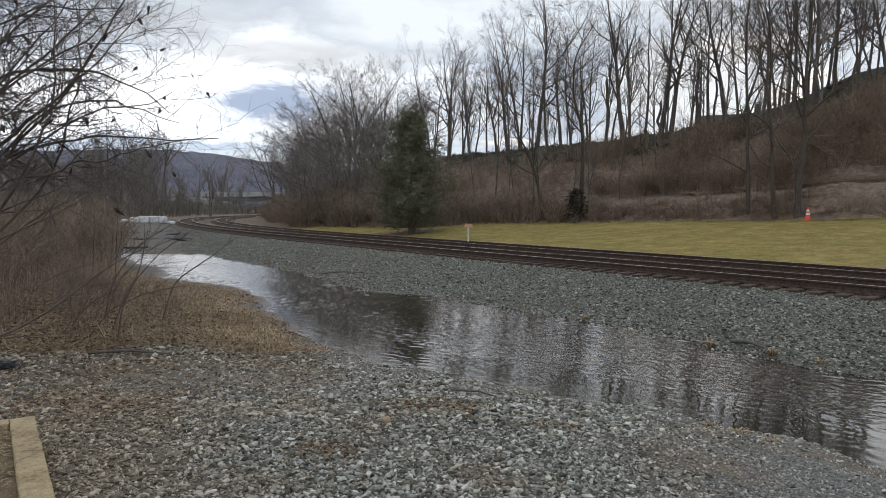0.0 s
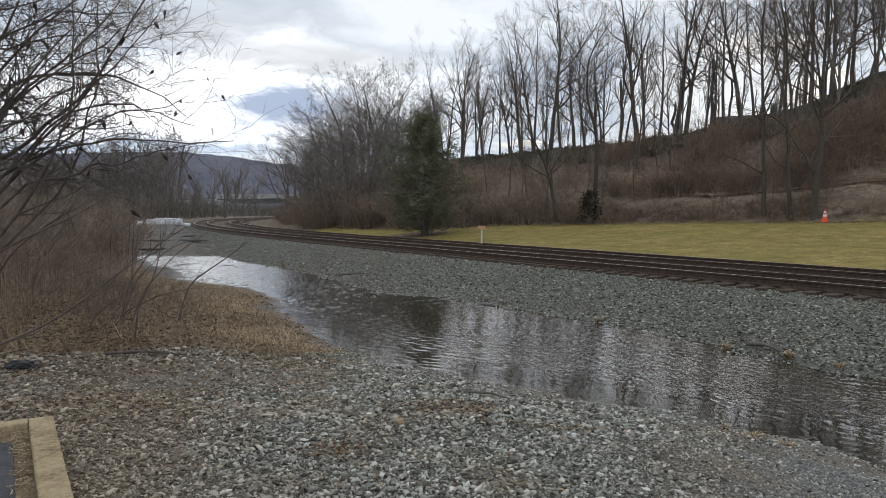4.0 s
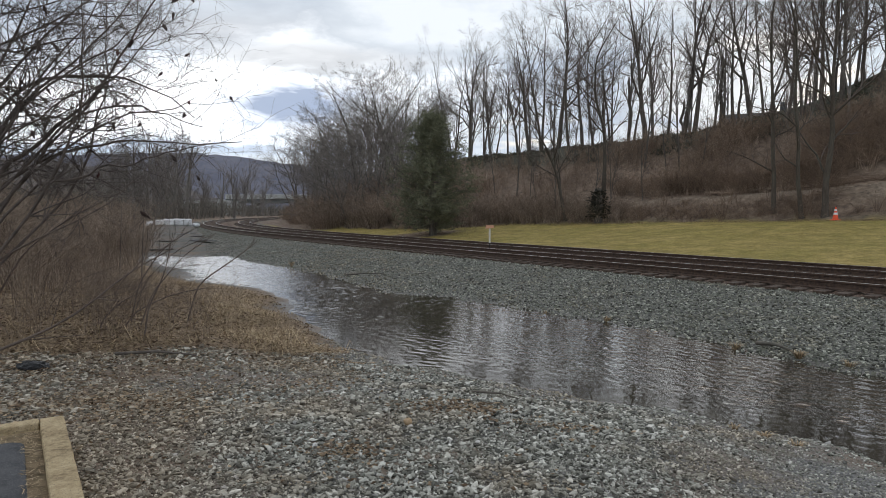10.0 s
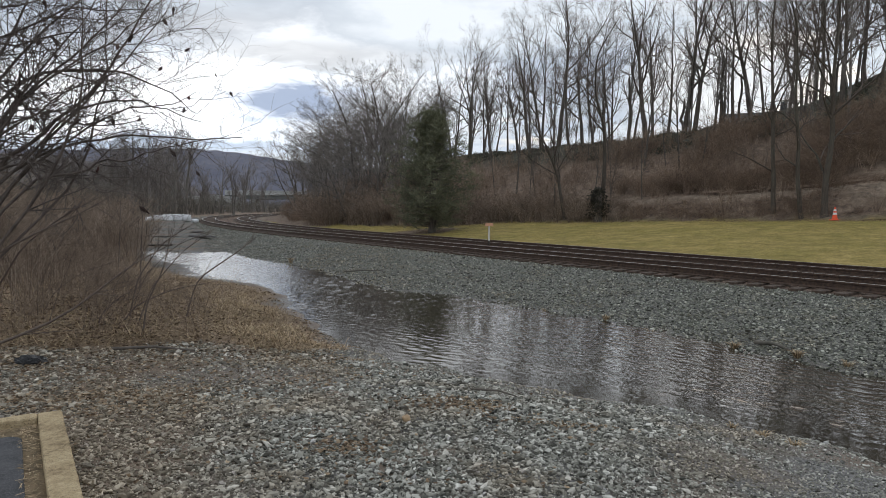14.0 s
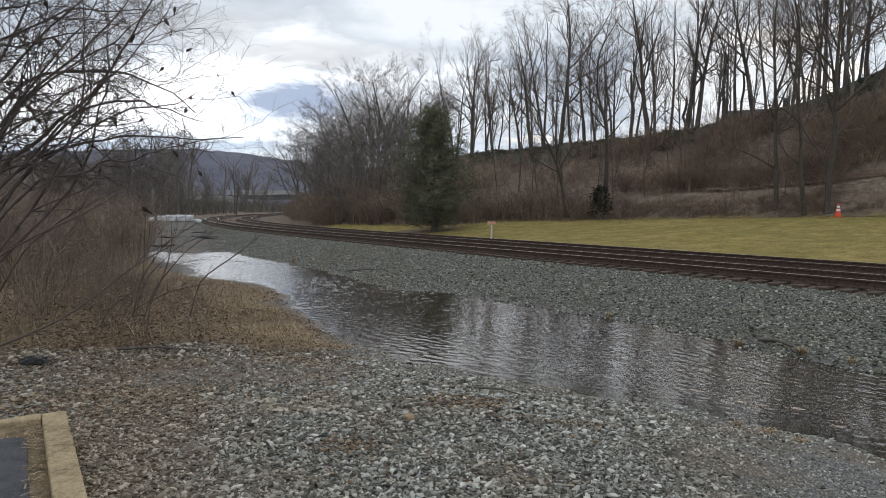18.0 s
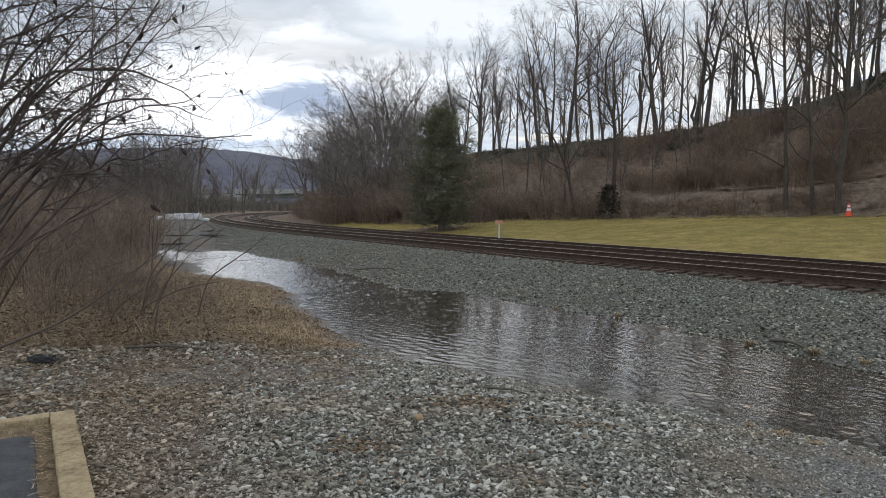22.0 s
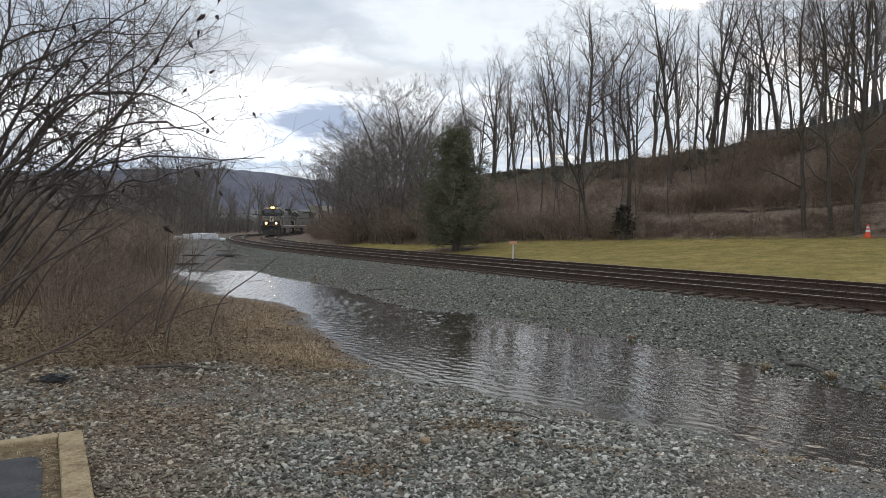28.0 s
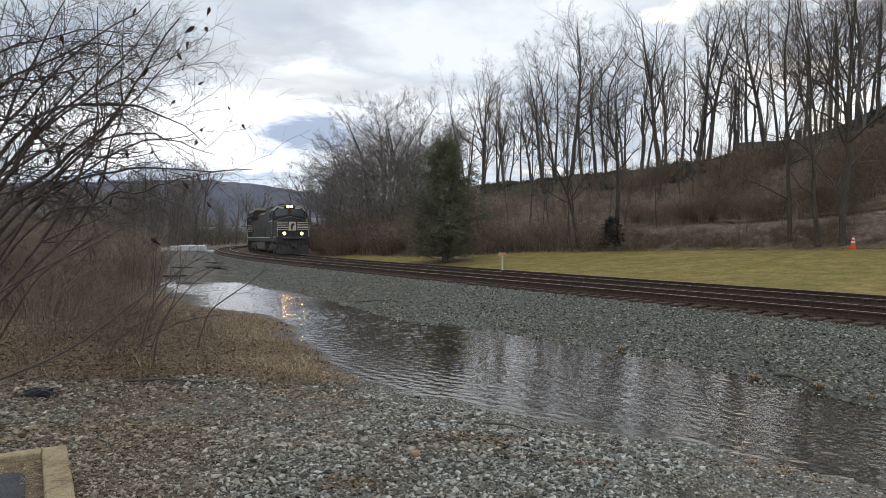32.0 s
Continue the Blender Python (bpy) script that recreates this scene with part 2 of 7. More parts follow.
def scatter(variants, place, turn, size, tilt=None):
    """Joins many turned and scaled copies of a few (vertices, faces) shapes. place: n x 3."""
    vs, fs, base = [], [], 0
    pick = np.arange(len(place)) % len(variants)
    for k, (v, f) in enumerate(variants):
        sel = np.where(pick == k)[0]
        if not len(sel):
            continue
        c, s = np.cos(turn[sel]), np.sin(turn[sel])
        z = np.zeros_like(c)
        R = np.stack([np.stack([c, -s, z], -1), np.stack([s, c, z], -1), np.stack([z, z, z + 1], -1)], 1)
        if tilt is not None:
            ct, st = np.cos(tilt[sel]), np.sin(tilt[sel])
            T = np.stack([np.stack([z + 1, z, z], -1), np.stack([z, ct, -st], -1), np.stack([z, st, ct], -1)], 1)
            R = R @ T
        sz = size[sel]
        sz = sz[:, None] * np.ones(3) if sz.ndim == 1 else sz
        out_v = np.einsum("nij,nkj->nki", R, v[None] * sz[:, None, :]) + place[sel][:, None]
        vs.append(out_v.reshape(-1, 3))
        fs.append((f[None] + (np.arange(len(sel)) * len(v))[:, None, None]).reshape(-1, f.shape[1]) + base)
        base += len(sel) * len(v)
    return np.concatenate(vs), np.concatenate(fs)


# ---------------------------------------------------------------- the plan: tracks, pond, slopes
WATER = -0.50
RAIL_Z, RAIL2_Z = -0.05, -0.11
HEAD0, BEND, CURVE, BEND_END = radians(33.3), 30.4, 0.005346, 235.0
GAUGE, SPACING = 1.51, 4.27


def _line():
    s = np.arange(-80, 521, 1.0)
    h = HEAD0 - CURVE * np.clip(s - BEND, 0, BEND_END - BEND)
    p = np.vstack([[0, 0], np.cumsum(np.stack([-np.sin(h), np.cos(h)], 1)[:-1], 0)])
    p = p - p[80] + np.array([9.468, 14.0])
    return s, p, h


LINE_S, LINE_P, LINE_H = _line()


def on_track(s, side=0.0):
    """The place and heading at s metres along the near rail, side metres to its right."""
    h = np.interp(s, LINE_S, LINE_H)
    x, y = np.interp(s, LINE_S, LINE_P[:, 0]), np.interp(s, LINE_S, LINE_P[:, 1])
    return x + side * np.cos(h), y + side * np.sin(h), h


def track_side(x, y):
    """How far points lie to the right of the near rail (negative: towards the pond), and where along it."""
    d, s = np.full(x.shape, 1e9), np.zeros(x.shape)
    for i in range(0, len(LINE_S), 2):
        dx, dy = x - LINE_P[i, 0], y - LINE_P[i, 1]
        q = dx * dx + dy * dy
        hit = q < d
        d = np.where(hit, q, d)
        s = np.where(hit, LINE_S[i], s)
    h = np.interp(s, LINE_S, LINE_H)
    px, py = np.interp(s, LINE_S, LINE_P[:, 0]), np.interp(s, LINE_S, LINE_P[:, 1])
    across = (x - px) * np.cos(h) + (y - py) * np.sin(h)
    far = np.sqrt(d)
    return np.where(far < np.abs(across) + 2.5, across, np.sign(across) * far), s


# the pond's outline, from its far end along the near bank and back along the ballast
NEAR_BANK = [(-12.7, 29.4), (-12.1, 28.0), (-10.6, 26.2), (-9.7, 24.2), (-8.2, 23.0), (-7.9, 21.9), (-7.0, 19.5), (-5.6, 18.2), (-4.2, 16.8), (-3.3, 15.0), (-2.9, 13.1), (-2.2, 11.6),
             (-1.5, 9.9), (-0.55, 8.6), (0.3, 7.95), (1.16, 7.4), (2.0, 6.85), (2.55, 6.25), (3.0, 5.75), (3.4, 5.42), (3.75, 4.7), (4.4, 3.4), (5.4, 1.5), (7.0, -1.5), (9.3, -6)]
FAR_BANK = [(13, -4), (9.2, 1.5), (6.9, 5.6), (5.4, 8.0), (4.75, 8.95), (4.2, 10.2), (3.2, 11.9), (2.4, 12.8), (0.95, 14.6), (0.1, 15.5),
            (-1.0, 16.0), (-2.1, 18.2), (-3.2, 20.2), (-5.0, 23.4), (-7.2, 26.2), (-9.2, 29.4)]
POND = np.array(NEAR_BANK + FAR_BANK, float)


def pond_far(x, y):
    """Distance to the pond's edge, negative inside."""
    a, b = POND, np.roll(POND, -1, 0)
    best, inside = np.full(x.shape, 1e9), np.zeros(x.shape, bool)
    for (ax, ay), (bx, by) in zip(a, b):
        ex, ey = bx - ax, by - ay
        t = np.clip(((x - ax) * ex + (y - ay) * ey) / (ex * ex + ey * ey), 0, 1)
        best = np.minimum(best, (x - ax - t * ex) ** 2 + (y - ay - t * ey) ** 2)
        cross = (ay > y) != (by > y)
        inside ^= cross & (x < ex * (y - ay) / (ey if ey else 1e-9) + ax)
    wavy = 0.10 * np.sin(2.3 * x + 1.1 * y + 0.8 * np.sin(1.3 * y)) + 0.07 * np.sin(4.1 * y - 2.6 * x) + 0.04 * np.sin(9.0 * x + 5.5 * y)
    return np.where(inside, -1, 1) * np.sqrt(best) + wavy


def smooth(a, b, v):
    t = np.clip((v - a) / (b - a), 0, 1)
    return t * t * (3 - 2 * t)


def fbm(x, y, scale, seed=0.0):
    """Cheap smooth waves for uneven ground."""
    out_z = np.zeros_like(x)
    for k, (amp, f) in enumerate(((1, 1), (0.5, 2.1), (0.28, 4.3))):
        a = seed + k * 1.7
        out_z += amp * (np.sin(f * scale * (x * math.cos(a) + y * math.sin(a)) + a * 3) * np.cos(f * scale * (y * math.cos(a * 1.3) - x * math.sin(a * 1.3)) + a))
    return out_z


# the wooded slope, by the tangent of the bearing: where its foot lies, where its crest lies and how high that is
SLOPE_U = [-0.60, -0.30, -0.215, -0.165, -0.15, -0.10, -0.06, 0.0, 0.055, 0.09, 0.12, 0.16, 0.19, 0.25, 0.316, 0.442, 0.594, 0.668, 1.3]
FOOT_Y = [170, 120, 67, 60.5, 62, 57.6, 54.5, 51.0, 50.0, 49.8, 49.0, 47.5, 46.2, 44.6, 43, 39, 36, 34.5, 30]
CREST_Y = [260, 200, 110, 101, 98, 91, 86, 79, 75, 72.7, 70.7, 68, 66, 63, 60, 55, 52, 50, 46]
CREST_Z = [0.5, 1.0, 3.0, 4.2, 4.5, 5.6, 6.4, 7.1, 7.5, 7.6, 7.7, 7.8, 7.9, 8.05, 8.2, 8.9, 10.5, 12.1, 14.0]


def height(x, y):
    """The ground's height, and the weights of its covers: gravel, ballast, lawn, litter, brush, dirt."""
    x, y = np.asarray(x, float), np.asarray(y, float)
    side, s = track_side(x, y)
    q = pond_far(x, y)
    r = np.hypot(x, y)
    # this side of the track
    yard = 0.04 - 0.10 * smooth(8, 30, r)
    bank = WATER + np.where(q > 0, 0.165 * q, 0.35 * q) + 0.03 * smooth(0, 0.4, q)
    z = np.minimum(yard, np.where(q > 0, WATER + (yard - WATER) * (1 - np.exp(-np.maximum(q, 0) * (0.55 - 0.33 * smooth(11, 15, y)))), np.maximum(bank, WATER - 0.5)))
    left = smooth(-1.5, -4.5, x - 0.10 * y) * smooth(5.5, 8.5, y)
    z = z + left * np.clip(q, 0, 3) * 0.05 * smooth(15, 10, y)
    z = z + 0.018 * fbm(x, y, 1.7) * smooth(0.1, 1.5, q)
    # the ballast shoulder up to the ties
    share = np.clip(np.maximum(q, 0) / (np.maximum(q, 0) + np.maximum(-side - 0.62, 1e-3)), 0, 1)
    shoulder = WATER + (RAIL_Z - 0.262 - WATER) * share ** 0.85 + 0.012 * fbm(x, y, 2.3, 1.0)
    across = POND_SIDE(x, y)
    k = np.where(q > 0, smooth(-1.3, 1.3, across), 0.0)
    z = z * (1 - k) + shoulder * k
    bed = np.where(side < -0.12, RAIL_Z - 0.262, np.where(side < 2.7, RAIL_Z - 0.215, RAIL2_Z - 0.215))
    z = np.where((side > -0.62) & (side < 7.1), bed, z)
    # lawn and slope beyond the tracks
    lawn = RAIL2_Z - 0.215 + np.clip(0.095 * (side - 7.1), 0, 1.9) + 0.02 * fbm(x, y, 0.5, 2.0)
    u = x / np.maximum(y, 3.0)
    foot, crest, cz = np.interp(u, SLOPE_U, FOOT_Y), np.interp(u, SLOPE_U, CREST_Y), np.interp(u, SLOPE_U, CREST_Z)
    t = (y - foot) / (crest - foot)
    tt = np.clip(t, 0, 1)
    bench = tt + smooth(0.25, 0.4, u) * (0.05 * np.exp(-((tt - 0.10) / 0.05) ** 2) - 0.04 * np.exp(-((tt - 0.22) / 0.06) ** 2))
    base = np.minimum(lawn, 1.6)
    hill = base + (cz - base) * bench + 0.22 * fbm(x, y, 0.33, 4.0) * smooth(0, 0.25, t) - np.clip(y - crest, 0, 400) * 0.06
    beyond = side > 7.1
    z = np.where(beyond, np.where(t > 0, hill, lawn), z)
    clear = smooth(7.1, 16, side)
    z = np.where(beyond & (s > 60), (RAIL2_Z - 0.215) * (1 - clear) + z * clear, z)
    z = np.where((r > 500), z * smooth(900, 500, r) - 1.0 * smooth(500, 900, r), z)
    # covers
    w = {}
    w["ballast"] = np.where((side > -1.6) & (side < 7.3), 1.0, np.where(side <= 0, smooth(-1.5, 2.5, across + 0.5 * fbm(x, y, 0.8)), 0.0)) * (s < 330)
    w["bed"] = smooth(-0.65, -0.1, side + 0.12 * fbm(x, y, 1.9)) * smooth(7.3, 6.2, side) * (s < 330)
    w["lawn"] = np.where(beyond, smooth(7.1, 7.9, side + 0.3 * fbm(x, y, 1.1)) * (1 - smooth(-0.03, 0.03, t + 0.014 * fbm(x, y, 0.9) + 0.012 * fbm(x, y, 3.1, 2.0))), 0.0)
    w["brush"] = np.where(beyond, smooth(-0.03, 0.03, t + 0.014 * fbm(x, y, 0.9) + 0.012 * fbm(x, y, 3.1, 2.0)), 0.0)
    path = smooth(0.27, 0.31, u) * smooth(0.085, 0.11, t + 0.01 * fbm(x, y, 0.7)) * (1 - smooth(0.15, 0.18, t + 0.012 * fbm(x, y, 0.6)))
    cleared = smooth(0.575, 0.63, u + 0.02 * fbm(x, y, 0.5)) * smooth(0.04, 0.07, t) * (1 - smooth(0.25, 0.32, t + 0.04 * fbm(x, y, 0.4)))
    w["dirt"] = np.where(beyond, np.maximum(path, cleared), 0.0)
    under = 0.9 * np.exp(-(((x + 0.4) / 2.6) ** 2 + ((y - 46.5) / 2.4) ** 2)) + 0.12 * fbm(x, y, 1.3, 7.0)
    w["brush"] = np.where(beyond, np.maximum(w["brush"], smooth(0.35, 0.6, under)), w["brush"])
    w["lawn"] = w["lawn"] * (1 - smooth(0.35, 0.6, under))
    w["brush"] = np.maximum(w["brush"], smooth(74, 80, y) * smooth(-2.4, -3.2, side) * (np.abs(x) < 400))
    w["litter"] = np.where((side < -1.6) & (across <= 0), thicket(x, y) * smooth(0.30, 0.75, q + 0.25 * fbm(x, y, 2.9, 5.0)), 0.0)
    w["wet"] = smooth(0.35, 0.05, np.abs(q - 0.05))
    w["coarse"] = coarseness(x, y, q)
    w["vine"] = np.where(beyond, smooth(0.60, 0.80, t + 0.05 * fbm(x, y, 0.35, 1.0)) * smooth(0.02, 0.10, u), 0.0)
    return z, w, side, q


def coarseness(x, y, q):
    """0 where the yard's gravel is fine, 1 where it is coarse and open."""
    c = 0.70 + 0.34 * fbm(x, y, 0.9, 5.0) - 0.75 * smooth(1.2, 0.15, q) - 0.65 * smooth(1.0, 2.2, x) * smooth(6.0, 4.6, y)
    c = c - 0.75 * np.exp(-((x + 1.9) / 1.3) ** 2 - ((y - 6.3) / 0.6) ** 2) + 0.45 * np.exp(-((x + 0.1) / 0.9) ** 2 - ((y - 4.5) / 1.1) ** 2)
    return np.clip(c, 0, 1)


def POND_SIDE(x, y):
    """Positive on the ballast's side of the pond's middle line, also past its far end."""
    mx = np.interp(y, [-6, 1, 5, 7.5, 10.5, 12, 15, 18, 22, 26, 28, 40, 75], [11, 7.3, 4.9, 3.4, 1.6, 0.6, -1.8, -3.9, -6.2, -8.4, -9.6, -13.5, -27.0])
    return x - mx


def thicket(x, y):
    """Where leaf litter and dead grass cover the ground beside the gravel yard."""
    wob = 0.28 * fbm(x, y, 1.2, 3.0)
    front = np.interp(x, [-14, -6, -4.5, -3.0, -1.8, -0.9], [4.9, 6.1, 6.9, 7.3, 7.9, 8.9])
    right = np.interp(y, [6, 9, 10, 12, 14, 16, 18, 20, 24, 30, 60], [-0.9, -1.3, -1.75, -2.6, -3.2, -4.2, -6.0, -7.9, -10.7, -13.6, -27.5])
    return smooth(-0.25, 0.25, y - front + wob) * smooth(0.25, -0.2, x - right + wob)


# ---------------------------------------------------------------- ground materials
def ground_material():
    k = Mat("ground", 0.9, 0.0, 0.3)
    where = k.pos.outputs["Position"]
    stones = k.cells(26, where)
    pebbles = k.cells(60, where)
    big = k.noise(0.9, 4, 0.6, where)
    mid = k.noise(5, 4, 0.6, where)
    gfine = k.noise(45, 3, 0.6, where)
    tone = k.n.new("ShaderNodeSeparateColor")
    k.l.new(stones.outputs["Color"], tone.inputs[0])
    gravel = k.ramp(tone.outputs[0], [(0.0, (0.075, 0.071, 0.064)), (0.35, (0.16, 0.152, 0.136)), (0.75, (0.27, 0.258, 0.232)), (1.0, (0.42, 0.40, 0.37))])
    # gravel and grit darken at cell edges, shade between stones painted in
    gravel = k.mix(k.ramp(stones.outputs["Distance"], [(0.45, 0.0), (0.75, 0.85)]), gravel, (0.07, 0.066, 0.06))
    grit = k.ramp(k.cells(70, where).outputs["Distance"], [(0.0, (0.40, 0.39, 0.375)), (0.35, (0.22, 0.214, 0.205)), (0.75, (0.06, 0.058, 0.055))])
    grit = k.mix(k.ramp(mid, [(0.35, 0.0), (0.7, 0.5)]), grit, (0.16, 0.15, 0.138))
    # dark base under coarse gravel, painted as shade in its gaps
    gap_shade = k.ramp(gfine, [(0.3, (0.028, 0.026, 0.023)), (0.7, (0.10, 0.092, 0.08))])
    gravel = k.mix(k.attr("coarse"), grit, k.mix(0.55, gravel, gap_shade))
    left = k.n.new("ShaderNodeSeparateXYZ")
    k.l.new(where, left.inputs[0])
    stained = k.math("ADD", big, k.ramp(k.math("MULTIPLY", left.outputs[0], -0.2), [(0.0, -0.12), (0.2, 0.05), (0.45, 0.14), (0.9, 0.14), (1.0, -0.05)]))
    gravel = k.mix(k.ramp(stained, [(0.46, 0.0), (0.66, 0.85)]), gravel, k.ramp(mid, [(0.3, (0.125, 0.088, 0.063)), (0.7, (0.28, 0.207, 0.15))]))
    ballast = k.ramp(tone.outputs[1], [(0.0, (0.052, 0.050, 0.041)), (0.4, (0.118, 0.115, 0.096)), (0.8, (0.21, 0.205, 0.172)), (1.0, (0.37, 0.36, 0.31))])
    # the same painted gap shade for the ballast
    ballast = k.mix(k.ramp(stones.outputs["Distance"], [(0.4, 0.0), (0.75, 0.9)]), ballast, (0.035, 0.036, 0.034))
    ballast = k.mix(k.ramp(big, [(0.5, 0.0), (0.7, 0.35)]), ballast, (0.13, 0.12, 0.11))
    tufts = k.math("ADD", k.math("MULTIPLY", k.noise(1.1, 7, 0.80, where), 0.55), k.math("MULTIPLY", k.noise(9, 5, 0.8, where), 0.45))
    lawn = k.ramp(tufts, [(0.34, (0.115, 0.094, 0.021)), (0.47, (0.235, 0.178, 0.049)), (0.56, (0.37, 0.272, 0.088)), (0.68, (0.55, 0.42, 0.17))])
    green = k.math("ADD", k.math("MULTIPLY", k.noise(0.30, 4, 0.6, where), 0.7), k.math("MULTIPLY", k.noise(2.4, 4, 0.7, where), 0.3))
    lawn = k.mix(k.ramp(green, [(0.42, 0.0), (0.60, 0.7)]), lawn, k.ramp(tufts, [(0.36, (0.112, 0.098, 0.019)), (0.62, (0.295, 0.238, 0.056))]))
    litter = k.ramp(k.math("ADD", k.math("MULTIPLY", mid, 0.5), k.math("MULTIPLY", gfine, 0.5)), [(0.3, (0.09, 0.064, 0.043)), (0.5, (0.225, 0.159, 0.104)), (0.68, (0.42, 0.317, 0.21))])
    brush = k.ramp(k.math("ADD", k.math("MULTIPLY", k.noise(2.2, 6, 0.72, where), 0.7), k.math("MULTIPLY", gfine, 0.3)), [(0.36, (0.062, 0.045, 0.034)), (0.5, (0.17, 0.120, 0.088)), (0.64, (0.32, 0.24, 0.172))])
    vine = k.ramp(k.noise(3.2, 6, 0.75, where), [(0.36, (0.020, 0.022, 0.015)), (0.5, (0.060, 0.062, 0.044)), (0.66, (0.135, 0.125, 0.092))])
    dirt = k.ramp(k.math("ADD", k.math("MULTIPLY", k.noise(3, 6, 0.7, where), 0.7), k.math("MULTIPLY", gfine, 0.3)), [(0.36, (0.09, 0.068, 0.05)), (0.5, (0.21, 0.16, 0.118)), (0.64, (0.35, 0.275, 0.205))])
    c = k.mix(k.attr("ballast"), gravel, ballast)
    bed = k.ramp(tone.outputs[1], [(0.0, (0.05, 0.031, 0.023)), (0.6, (0.13, 0.084, 0.060)), (1.0, (0.25, 0.175, 0.13))])
    for name, layer in (("bed", bed), ("litter", litter), ("lawn", lawn), ("brush", brush), ("vine", vine), ("dirt", dirt)):
        c = k.mix(k.attr(name), c, layer)
    wet = k.attr("wet")
    k.color(k.mix(k.math("MULTIPLY", wet, 0.6), c, k.mix(1.0, c, (0.45, 0.43, 0.40), "MULTIPLY")))
    k.rough(k.mix(wet, (0.92, 0.92, 0.92), (0.42, 0.42, 0.42)))
    h = k.math("ADD", k.math("MULTIPLY", stones.outputs["Distance"], -0.7), k.math("MULTIPLY", pebbles.outputs["Distance"], -0.25))
    k.bump(k.math("ADD", h, k.math("MULTIPLY", gfine, 0.5)), 0.9, 0.03)
    return k.m


GROUND = ground_material()


def build_ground():
    """One sheet round the camera out to the horizon, fine where it is near and ahead."""
    az = np.concatenate([np.linspace(-47, 47, 330), np.linspace(47, 313, 61)[1:-1]])
    rad = np.concatenate([[1e-4], np.geomspace(0.7, 90, 250), np.geomspace(92, 3200, 46)])
    A, R = np.meshgrid(np.radians(az), rad)
    x, y = R * np.sin(A), R * np.cos(A)
    z, w, side, q = height(x.ravel(), y.ravel())
    n, m = A.shape
    i, j = np.meshgrid(np.arange(n - 1), np.arange(m), indexing="ij")
    f = np.stack([i * m + j, i * m + (j + 1) % m, (i + 1) * m + (j + 1) % m, (i + 1) * m + j], -1).reshape(-1, 4)
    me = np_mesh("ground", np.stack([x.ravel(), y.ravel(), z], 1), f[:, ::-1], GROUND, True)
    for name in ("ballast", "bed", "lawn", "litter", "brush", "dirt", "wet", "coarse", "vine"):
        a = me.attributes.new(name, "FLOAT", "POINT")
        a.data.foreach_set("value", w[name].astype(np.float32))
    tagged(obj("ground", me), "uneven ground of grey gravel, leaf litter, lawn and brown slope", "ground", kind="structure")


build_ground()


def water_material():
    """Brown water with short wind ripples, stronger and weaker in patches."""
    k = Mat("pond_water", 0.02, 0.0, 0.5)
    k.color(k.ramp(k.noise(0.8, 3), [(0.4, (0.036, 0.031, 0.024)), (0.65, (0.058, 0.050, 0.038))]))
    k.p.inputs["IOR"].default_value = 1.36
    tiny = k.noise(1.0, 2, 0.5, stretch=(9.0, 22.0, 1.0), dist=0.3)
    k.bump(k.math("MULTIPLY", tiny, k.attr("swell")), 1.0, 0.0030)
    return k.m


WATER_TURN, WATER_FROM, WATER_TO = -30, (0.9, 12.9), (0.0, 11.9)


